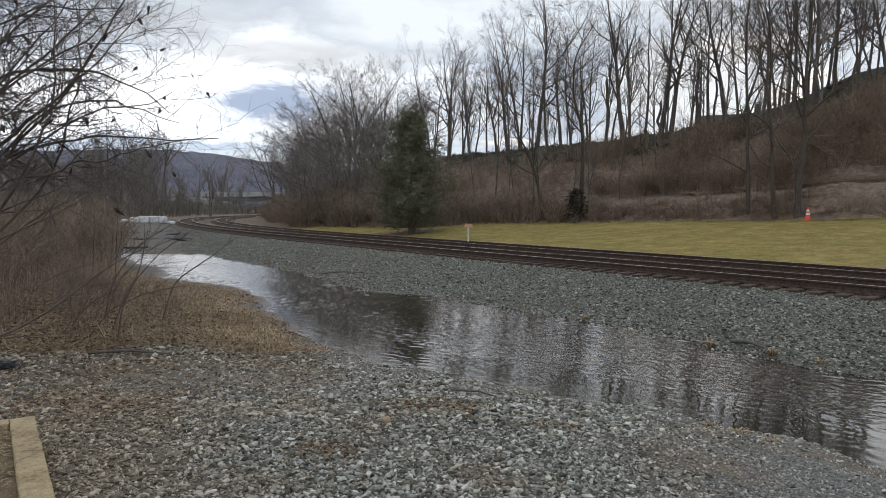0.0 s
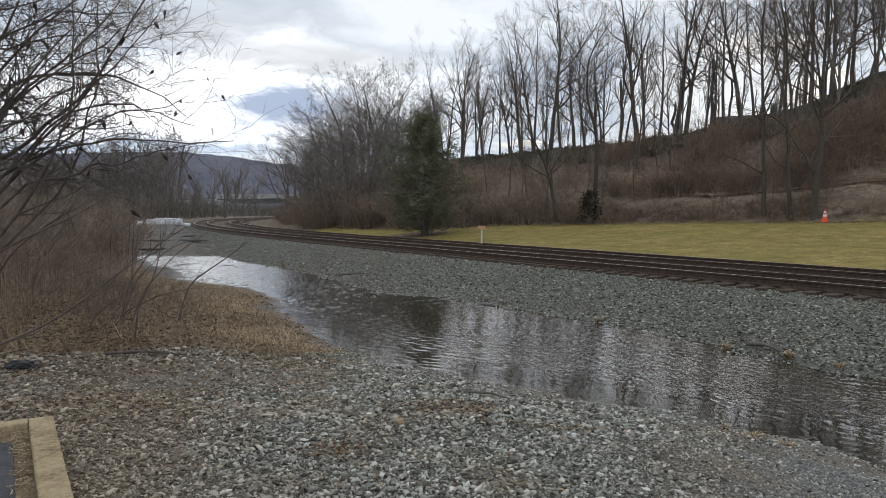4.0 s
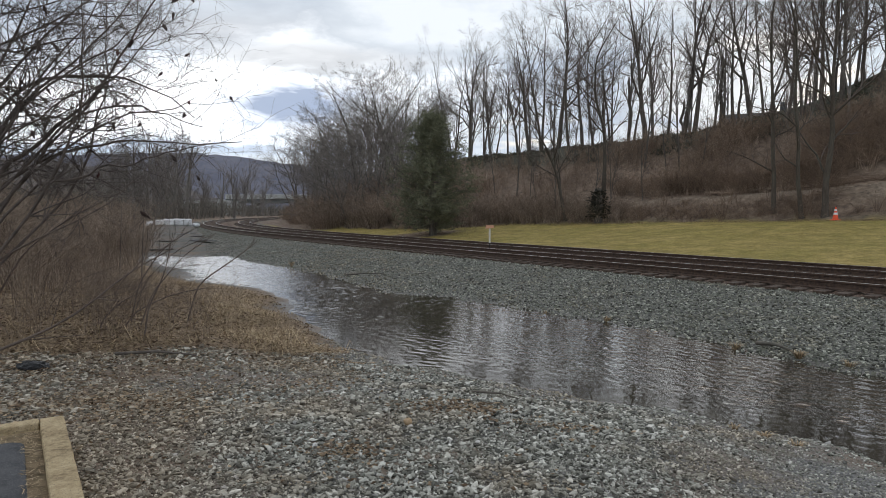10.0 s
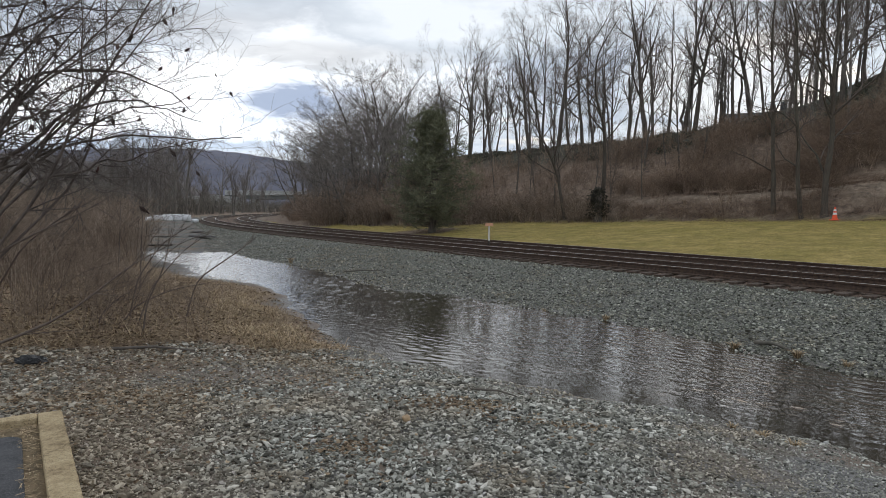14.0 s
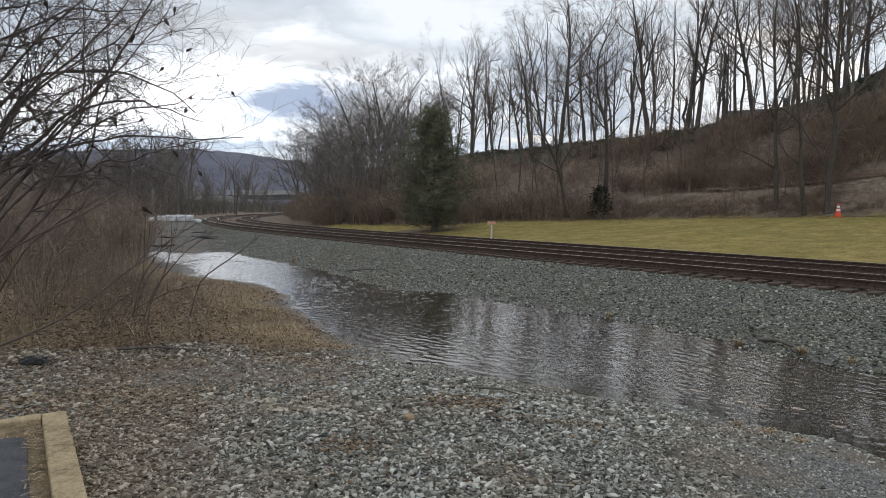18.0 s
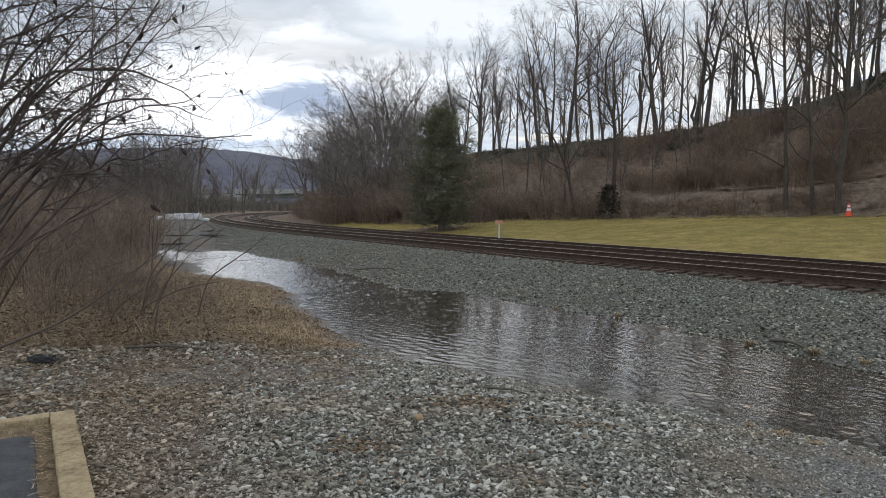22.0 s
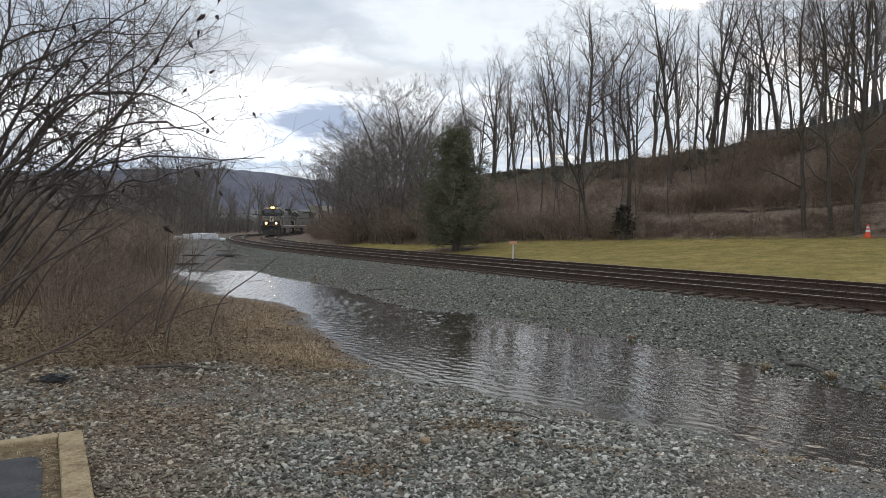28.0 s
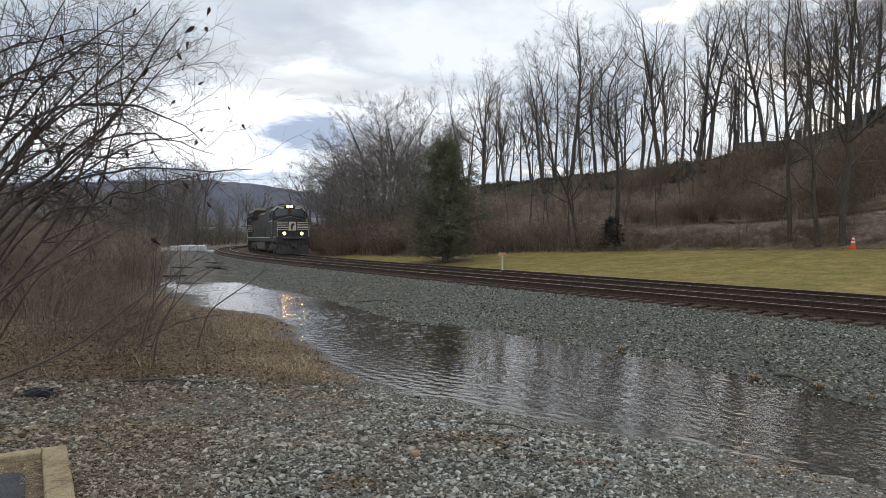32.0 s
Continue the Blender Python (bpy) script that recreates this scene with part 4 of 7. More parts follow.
def edge_tree(u, dist, bends, radius, tall, branches, seed, label):
    """A tree whose trunk follows given bends (sideways offset, height), with low branches of its own and a grown crown."""
    r = np.random.default_rng(seed)
    x, y = u * dist, dist
    t = empty("bare_tree", pose(x, y, ground_z(x, y)))
    hs = np.linspace(-0.3, tall, 22)
    end = bends[-1]
    known = [(0, -0.3)] + list(bends) + [(end[0] + r.normal(0, 0.3), (end[1] + tall) / 2), (end[0] + r.normal(0, 0.7), tall)]
    dx = np.interp(hs, [b[1] for b in known], [b[0] for b in known])
    dx[1:-1] = (dx[:-2] + dx[1:-1] * 2 + dx[2:]) / 4
    path = np.stack([dx, np.cumsum(r.normal(0, 0.05, 22)), hs], 1)
    rad = radius * (1 - 0.86 * np.linspace(0, 1, 22) ** 0.9)
    rad[0] *= 1.35
    made = [[] for _ in TALL[1:]]
    v, f = tubes([(path, rad, 9)])
    obj("trunk", np_mesh("trunk", v, f, BARK_DARK, True), t, "rough grey-brown bark")
    for h0, side, rise, length in branches:
        b = np.array([np.interp(h0, hs, dx), np.interp(h0, hs, path[:, 1]), h0])
        w = np.array([side, r.normal(0, 0.25), rise])
        grow(r, b, w / np.linalg.norm(w), length, radius * 0.38, 0, TALL[1:], made)
    for i in range(14):
        h0 = tall * (0.34 + 0.62 * (i + r.uniform(0, 1)) / 14)
        b = np.array([np.interp(h0, hs, dx), np.interp(h0, hs, path[:, 1]), h0])
        a, w = r.uniform(0, 6.28), r.uniform(0.6, 1.5)
        w = np.array([math.cos(a), math.sin(a), w])
        grow(r, b, w / np.linalg.norm(w), tall * r.uniform(0.20, 0.36), np.interp(h0, hs, rad) * 0.6, 0, TALL[1:], made)
    for limb in made[0]:
        v, f = tubes([limb])
        obj("limb", np_mesh("limb", v, f, BARK_DARK, True), t)
    v, f = tubes([b for lv in made[1:] for b in lv])
    obj("crown", np_mesh("crown", v, f, TWIG), t, "leafless twigs")
    return tagged(t, label, "tree", group="bare trees of the slope")


edge_tree(0.508, 38.2, [(-0.15, 2.3), (-0.22, 6.0)], 0.135, 14.5, [(2.3, -0.9, 0.45, 2.9), (4.2, 0.7, 0.7, 2.2), (5.0, -0.7, 0.7, 2.4)], 401, "leafless tree with one low side branch at the lawn's edge")
edge_tree(0.549, 37.1, [(-0.40, 2.15), (-0.34, 3.8), (-0.68, 6.0)], 0.13, 14.0, [(2.7, -0.8, 0.6, 2.4), (3.6, -0.4, 0.8, 2.0), (4.6, 0.8, 0.6, 2.4)], 402, "leafless tree with a bent trunk at the lawn's edge")
edge_tree(0.584, 36.4, [(0.06, 2.3), (0.34, 4.3), (0.22, 5.9)], 0.18, 15.0, [(1.9, -0.16, 1.0, 5.0), (4.0, 0.6, 0.8, 3.0), (5.2, -0.6, 0.8, 2.6)], 403, "stout forked leafless tree beside the traffic cone")
edge_tree(0.196, 46.5, [(-0.35, 1.6), (-0.55, 2.9), (-1.2, 4.6), (-2.2, 6.4)], 0.13, 9.5, [(1.2, 0.3, 1.0, 5.0), (2.0, 0.1, 1.0, 6.0), (3.0, -0.9, 0.5, 3.2), (3.2, 0.6, 0.9, 3.4)], 404, "leaning leafless tree with several stems above the lawn")
edge_tree(0.250, 47.0, [(0.05, 2.5), (0.05, 5.2), (-0.6, 7.6)], 0.17, 13.0, [(4.4, 0.7, 0.7, 3.0), (5.0, -0.8, 0.6, 3.0)], 405, "tall leafless tree behind the ivy-covered stump")


# ---------------------------------------------------------------- snags and the evergreen
def snag(u, dist, h, r, seed):
    rr = np.random.default_rng(seed)
    x, y = u * dist, dist
    t = empty("dead_trunk", pose(x, y, ground_z(x, y) - 0.2))
    p = np.stack([np.cumsum(rr.normal(0, 0.10, 7)), np.cumsum(rr.normal(0, 0.06, 7)), np.linspace(0, h, 7)], 1)
    v, f = tubes([(p, r * np.linspace(1, 0.72, 7), 8)])
    obj("trunk", np_mesh("trunk", v, f, BARK, True), t)
    top = p[-1]
    for a, b, r0, r1 in ((top, top + (0.05, 0.0, 0.35), r * 0.6, 0.02), (p[4], p[4] + (0.5, 0.1, 0.3), r * 0.35, 0.03)):
        v, f = tubes([(np.array([a, b]), [r0, r1], 5)])
        obj("splinter", np_mesh("splinter", v, f, BARK), t)
    return tagged(t, "broken dead tree trunk without branches", "dead trunk", group="dead trunks")


snag(0.423, 58, 6.2, 0.17, 1), snag(0.37, 60, 3.2, 0.15, 2), snag(0.455, 59, 4.5, 0.12, 5), snag(0.288, 60, 5.8, 0.15, 4)


def leafy(name, a, b, rough=0.7):
    k = Mat(name, rough, 0, 0.3)
    c = k.ramp(k.island(), [(0.0, a), (1.0, b)])
    k.color(k.mix(k.ramp(k.noise(1.2, 3), [(0.4, 0.0), (0.7, 0.6)]), c, a))
    return k.m


CEDAR_GREEN = leafy("cedar_needles", (0.085, 0.092, 0.055), (0.25, 0.245, 0.15))
VINE_GREEN = leafy("vine_leaves", (0.040, 0.045, 0.031), (0.15, 0.15, 0.108))
IVY_GREEN = leafy("ivy_leaves", (0.016, 0.015, 0.010), (0.055, 0.048, 0.032), 0.7)


def spray(r, n, length, thick):
    """A spray of needles: thin pointed shards round a stalk."""
    v, f = [], []
    for i in range(n):
        d = r.normal(0, 1, 3)
        d[2] = abs(d[2]) * 0.6
        d /= np.linalg.norm(d)
        s = np.cross(d, r.normal(0, 1, 3))
        s /= np.linalg.norm(s)
        b = len(v)
        l = length * r.uniform(0.6, 1.2)
        v += [-s * thick, s * thick, d * l * 0.6 + s * thick * 0.8, d * l]
        f += [[b, b + 1, b + 2], [b, b + 2, b + 3]]
    return np.array(v), np.array(f)


def build_cedar(u, dist, hgt, wide, limbs, label, seed, green=CEDAR_GREEN):
    r = np.random.default_rng(seed)
    x, y = u * dist, dist
    t = empty("cedar_tree", pose(x, y, ground_z(x, y)))
    paths = [(np.array([[0, 0, -0.3], [0.05, 0, 2.5], [0, 0.05, hgt * 0.6], [0, 0, hgt * 0.95]]), [0.19, 0.15, 0.09, 0.02], 7)]
    paths.append((np.array([[0.2, 0, -0.3], [0.5, 0.1, hgt * 0.25], [0.6, 0.1, hgt * 0.5]]), [0.12, 0.09, 0.03], 6))
    tips = []
    for i in range(limbs):
        z0 = r.uniform(0.35, hgt * 0.95) if i > 20 else r.uniform(0.3, min(2.0, hgt * 0.8))
        a = r.uniform(0, 6.283)
        q = z0 / hgt
        reach = wide * np.interp(q, [0.0, 0.08, 0.22, 0.45, 0.7, 0.86, 1.0], [0.5, 0.82, 1.0, 0.96, 0.66, 0.36, 0.06]) * r.uniform(0.5, 1.18)
        e = np.array([math.cos(a) * reach, math.sin(a) * reach, z0 + reach * r.uniform(0.05, 0.5)])
        m = np.array([e[0] * 0.5, e[1] * 0.5, z0 + (e[2] - z0) * 0.3])
        paths.append((np.array([[0, 0, z0], m, e]), [0.03, 0.02, 0.008], 3))
        for k in range(13):
            w = r.uniform(0.35, 1.08)
            base = np.array([0, 0, z0]) * (1 - w) ** 2 + 2 * m * w * (1 - w) + e * w * w
            tips.append(base + r.normal(0, 0.20, 3))
    v, f = tubes(paths)
    obj("trunk", np_mesh("trunk", v, f, BARK), t)
    tips = np.array(tips)
    n = len(tips)
    kinds = [spray(r, 9, 0.36, 0.012) for _ in range(5)]
    v, f = scatter(kinds, tips, r.uniform(0, 6.28, n), r.uniform(0.7, 1.3, n), r.uniform(-0.9, 0.9, n))
    obj("crown", np_mesh("crown", v, f, green), t, "dense dark green needles")
    return tagged(t, label, "tree")


build_cedar(-0.005, 45.0, 8.1, 2.9, 340, "dark green cedar tree with an uneven pointed crown beside the tracks", 5)


def build_ivy_stump():
    r = np.random.default_rng(9)
    x, y = 0.244 * 44.5, 44.5
    t = empty("ivy_stump", pose(x, y, ground_z(x, y)))
    v, f = tubes([(np.array([[0, 0, -0.2], [0.05, 0, 1.2], [0, 0.05, 2.3]]), [0.28, 0.24, 0.16], 8)])
    obj("stump", np_mesh("stump", v, f, BARK, True), t)
    n = 650
    a, z = r.uniform(0, 6.28, n), r.uniform(0.3, 2.2, n)
    rad = 0.30 + 0.20 * np.sin(z * 2.1 + 0.5 * np.cos(a)) + 0.15 * np.sin(3 * a + z) + r.normal(0, 0.16, n)
    p = np.stack([rad * np.cos(a), rad * np.sin(a), z], 1)
    v, f = scatter([spray(r, 4, 0.15, 0.03) for _ in range(3)], p, a, r.uniform(0.7, 1.3, n), r.uniform(-1, 1, n))
    obj("ivy", np_mesh("ivy", v, f, IVY_GREEN), t, "dark green ivy leaves")
    tagged(t, "old stump wrapped in dark ivy at the lawn's edge", "tree stump")


build_ivy_stump()


# ---------------------------------------------------------------- brush
def brush_material(name, tones):
    k = Mat(name, 0.9, 0, 0.2)
    n = len(tones) - 1
    c = k.ramp(k.island(), [(i / n, t) for i, t in enumerate(tones)])
    k.color(k.mix(k.ramp(k.noise(0.35, 3, 0.5, k.pos.outputs["Position"]), [(0.35, 0.0), (0.65, 0.75)]), c, k.mix(1.0, c, (0.52, 0.50, 0.50), "MULTIPLY")))
    return k.m


BRUSH_BROWN = brush_material("brown_brush", [(0.155, 0.112, 0.085), (0.28, 0.205, 0.153), (0.40, 0.30, 0.226), (0.52, 0.41, 0.312)])
BRUSH_DARK = brush_material("dark_shrub", [(0.13, 0.091, 0.068), (0.215, 0.152, 0.110), (0.305, 0.22, 0.158), (0.41, 0.305, 0.22)])
# grey tones lightened to imitate haze over the far valley
BRUSH_GREY = brush_material("grey_brush", [(0.085, 0.078, 0.065), (0.15, 0.136, 0.114), (0.22, 0.20, 0.168), (0.30, 0.27, 0.232)])
BRUSH_RED = brush_material("reddish_brush", [(0.10, 0.074, 0.056), (0.20, 0.150, 0.113), (0.31, 0.237, 0.180), (0.47, 0.38, 0.295)])
DEAD_GRASS = brush_material("dead_grass", [(0.18, 0.128, 0.078), (0.33, 0.24, 0.147), (0.50, 0.375, 0.23), (0.70, 0.555, 0.36)])
LEAVES = brush_material("leaf_litter", [(0.12, 0.083, 0.054), (0.20, 0.14, 0.091), (0.30, 0.217, 0.14), (0.47, 0.36, 0.237)])


def clump(seed, stems, hgt, spread, twigs, thick, arch=0.5):
    """A clump of arching stems with side twigs."""
    r = np.random.default_rng(seed)
    paths = []
    for i in range(stems):
        a, l = r.uniform(0, 6.28), hgt * r.uniform(0.55, 1.1)
        out_r = spread * r.uniform(0.2, 1.0)
        b = np.array([math.cos(a), math.sin(a), 0]) * r.uniform(0, 0.35 * spread)
        d = np.array([math.cos(a), math.sin(a), 0])
        p = np.array([b, b + d * out_r * 0.3 + (0, 0, l * 0.6), b + d * out_r * (0.8 + 0.3 * arch) + (0, 0, l)])
        p[1:] += r.normal(0, 0.06 * hgt, (2, 3)) * [1, 1, 0.4]
        paths.append((p, [thick, thick * 0.75, thick * 0.3], 3))
        for k in range(twigs):
            w = r.uniform(0.3, 1.0)
            q = p[0] * (1 - w) ** 2 + 2 * p[1] * w * (1 - w) + p[2] * w * w
            e = q + r.normal(0, 1, 3) * [0.2, 0.2, 0.12] * hgt + (0, 0, 0.13 * hgt)
            paths.append((np.array([q, e]), [thick * 0.5, thick * 0.2], 3))
    return tubes(paths)


def on_ground(n, u0, u1, f0, f1, seed, bare=0.4):
    """Random places on the wooded slope: bearings u0 to u1, from f0 to f1 of the way from its foot to its crest."""
    r = np.random.default_rng(seed)
    u, t = r.uniform(u0, u1, n), r.uniform(f0, f1, n)
    foot, crest = np.interp(u, SLOPE_U, FOOT_Y), np.interp(u, SLOPE_U, CREST_Y)
    y = foot + t * (crest - foot)
    x = u * y
    z, w, side, q = height(x, y)
    keep = (w["dirt"] < bare) & (side > 8.2)
    return np.stack([x, y, z], 1)[keep], r, t[keep], u[keep]


def build_slope_brush():
    kinds = [clump(40 + i, 8, 1.5, 0.9, 4, 0.013) for i in range(5)]
    p, r, t, u = on_ground(560, -0.18, 0.74, 0.02, 0.78, 21)
    n = len(p)
    size = r.uniform(0.55, 1.15, n)
    v, f = scatter(kinds, p - [0, 0, 0.08], r.uniform(0, 6.28, n), size)
    tagged(obj("slope_brush", np_mesh("slope_brush", v, f, BRUSH_BROWN)), "tangled leafless brown brush covering the slope", "brush", kind="stuff")
    # rounded masses of finer shrubs
    bushes = [clump(80 + i, 12, 1.5, 1.6, 8, 0.010, 1.0) for i in range(4)]
    p, r, t, u = on_ground(760, -0.10, 0.74, 0.03, 0.80, 27)
    mass = fbm(p[:, 0] * 1.0, p[:, 1] * 0.8, 0.42, 8.0)
    keep = mass > np.where(u < 0.3, -0.12, 0.12)
    p, mass = p[keep], mass[keep]
    n = len(p)
    # over and under the bench, and round the wood's end by the tracks
    more = [(p, (0.65 + 0.6 * np.clip(mass, 0, 1)) * r.uniform(0.8, 1.25, n))]
    for count, u0, u1, t0, t1, lo, hi, seed in ((70, 0.30, 0.74, 0.22, 0.30, 0.5, 0.85, 28), (60, 0.29, 0.74, 0.0, 0.05, 0.3, 0.5, 29), (26, -0.186, -0.15, -0.02, 0.10, 0.75, 1.2, 30), (46, -0.212, -0.178, -0.06, 0.40, 0.4, 0.7, 32)):
        pm, rm, tm, um = on_ground(count, u0, u1, t0, t1, seed)
        more.append((pm, rm.uniform(lo, hi, len(pm))))
    xs, ys, _ = on_track(r.uniform(50, 100, 170), r.uniform(8.6, 15, 170))
    ok = (xs / ys > -0.2035) & ((xs / ys < -0.155) | (ys > np.interp(xs / ys, SLOPE_U, FOOT_Y)))
    more.append((np.stack([xs, ys, height(xs, ys)[0]], 1)[ok], (r.uniform(0.45, 0.75, 170) * np.where(xs / ys < -0.194, 0.7, 1.0))[ok]))
    y = r.uniform(77, 106, 130)
    x = r.uniform(-0.224, -0.19, 130) * y
    z, w, side, q = height(x, y)
    ok = side > 9.2
    more.append((np.stack([x, y, z], 1)[ok], r.uniform(0.5, 0.95, 130)[ok]))
    p, size = np.concatenate([a for a, b in more]), np.concatenate([b for a, b in more])
    n = len(p)
    v, f = scatter(bushes, p - [0, 0, 0.1], r.uniform(0, 6.28, n), size)
    tagged(obj("slope_shrubs", np_mesh("slope_shrubs", v, f, BRUSH_DARK)), "rounded masses of fine reddish leafless shrubs on the slope", "shrubs", kind="stuff")
    # dark ivy matting the bank under the crest
    p, r, t, u = on_ground(2600, 0.05, 0.74, 0.64, 0.98, 33)
    p = p[fbm(p[:, 0], p[:, 1], 0.5, 3.0) + 1.6 * (t - 0.8) > -0.15]
    n = len(p)
    v, f = scatter([spray(r, 12, 0.42, 0.035) for _ in range(4)], p, r.uniform(0, 6.28, n), r.uniform(0.6, 1.3, n), r.uniform(-0.5, 0.5, n))
    tagged(obj("ivy_mat", np_mesh("ivy_mat", v, f, VINE_GREEN)), "dark green-grey vines matted along the slope's crest", "vines", kind="stuff")
    p, r, t, u = on_ground(400, -0.192, 0.285, -0.02, 0.12, 22)
    n = len(p)
    size = r.uniform(0.6, 1.2, n) * np.where(u < 0.0, 1.45, 1.0) * np.where(u > 0.26, 0.55, 1.0)
    v, f = scatter(bushes + kinds, p - [0, 0, 0.08], r.uniform(0, 6.28, n), size)
    tagged(obj("edge_brush", np_mesh("edge_brush", v, f, BRUSH_RED)), "reddish brown brush along the foot of the slope", "brush", kind="stuff")
    p, r, t, u = on_ground(330, -0.186, 0.02, 0.04, 0.6, 25)
    n = len(p)
    v, f = scatter(bushes, p - [0, 0, 0.08], r.uniform(0, 6.28, n), r.uniform(0.9, 1.9, n))
    tagged(obj("wood_brush", np_mesh("wood_brush", v, f, BRUSH_BROWN)), "tall tangled brown brush under the wood by the tracks", "brush", kind="stuff")
    # dark tangles before and behind the bench
    far_p, r, t, u = on_ground(170, 0.27, 0.60, 0.19, 0.29, 34)
    near_p, r2, t, u = on_ground(190, 0.27, 0.585, -0.01, 0.075, 35)
    row_p, r3, t, u = on_ground(120, 0.57, 0.74, 0.155, 0.215, 37, 2.0)
    top_p, r4, t, u = on_ground(130, 0.55, 0.74, 0.31, 0.5, 38, 2.0)
    p = np.concatenate([far_p, near_p, row_p, top_p])
    n = len(p)
    size = np.concatenate([r.uniform(0.6, 1.05, len(far_p)), r.uniform(0.22, 0.5, len(near_p)), r3.uniform(0.25, 0.5, len(row_p)), r4.uniform(0.5, 1.1, len(top_p))])
    v, f = scatter(bushes + kinds, p - [0, 0, 0.08], r.uniform(0, 6.28, n), size)
    tagged(obj("bench_brush", np_mesh("bench_brush", v, f, BRUSH_DARK)), "dark brown tangles of brush along the cut bench", "brush", kind="stuff")
    # leaves along the lawn's far edge
    p, r, t, u = on_ground(9000, -0.1, 0.74, -0.10, 0.03, 36)
    a, d = r.uniform(0, 6.283, 1500), np.abs(r.normal(0, 1, 1500))
    x, y = -0.4 + 1.9 * d * np.cos(a), 46.3 + 1.7 * d * np.sin(a)
    ok = track_side(x, y)[0] > 7.6
    p = np.concatenate([p, np.stack([x, y, height(x, y)[0]], 1)[ok]])
    t = np.concatenate([t, np.zeros(ok.sum())])
    n = len(p)
    leaf = (np.array([[-0.09, 0, 0.02], [0, -0.05, 0.0], [0.09, 0, 0.03], [0, 0.05, 0.01]]), np.array([[0, 1, 2, 3]]))
    v, f = scatter([leaf], p + [0, 0, 0.012], r.uniform(0, 6.28, n), r.uniform(0.3, 0.85, n) * np.clip(1.2 + 10 * t, 0.15, 1.0), r.normal(0, 0.22, n))
    tagged(obj("edge_leaves", np_mesh("edge_leaves", v, f, LEAVES)), "brown fallen leaves along the lawn's far edge", "leaves", kind="stuff")
    # cut sticks and straw on the slope
    p, r, t, u = on_ground(900, 0.2, 0.74, 0.0, 0.5, 23)
    u2, t2 = r.uniform(0.56, 0.76, 420), r.uniform(0.05, 0.40, 420)
    y2 = np.interp(u2, SLOPE_U, FOOT_Y) * (1 - t2) + np.interp(u2, SLOPE_U, CREST_Y) * t2
    x2 = u2 * y2
    p2, r2, t2, u2 = on_ground(480, 0.40, 0.74, 0.155, 0.23, 39, 2.0)
    p = np.concatenate([p, np.stack([x2, y2, height(x2, y2)[0]], 1), p2 + [0, 0, 0.2]])
    n = len(p)
    stick = tubes([(np.array([[-0.5, 0, 0.03], [0, 0.04, 0.09], [0.5, 0, 0.05]]), [0.012, 0.012, 0.006], 3)])
    v, f = scatter([stick], p, r.uniform(0, 6.28, n), r.uniform(0.3, 1.1, n), r.normal(0, 0.6, n))
    tagged(obj("cut_sticks", np_mesh("cut_sticks", v, f, BRUSH_BROWN)), "pale cut sticks and straw lying on the slope", "sticks", kind="stuff")
    # beyond the bend and across the valley
    r = np.random.default_rng(24)
    n = 800
    u = r.uniform(-0.68, -0.17, n)
    y = 77 + 113 * r.uniform(0, 1, n) ** 1.9
    x = u * y
    z, w, side, q = height(x, y)
    keep = (np.abs(side - 3) > 7) & ~((side > -10) & (side < 0) & (y < 95)) & ~((side > 3) & (y < 150))
    p, size = np.stack([x, y, z], 1)[keep], r.uniform(1.7, 3.2, keep.sum())
    u, y = r.uniform(-0.38, -0.18, 150), r.uniform(185, 228, 150)
    p = np.concatenate([p, np.stack([u * y, y, height(u * y, y)[0]], 1)])
    size = np.concatenate([size, r.uniform(1.8, 2.9, 150)])
    n = len(p)
    v, f = scatter(kinds, p - [0, 0, 0.1], r.uniform(0, 6.28, n), size)
    tagged(obj("valley_brush", np_mesh("valley_brush", v, f, BRUSH_GREY)), "brown brush and saplings along the far valley", "brush", kind="stuff")


build_slope_brush()


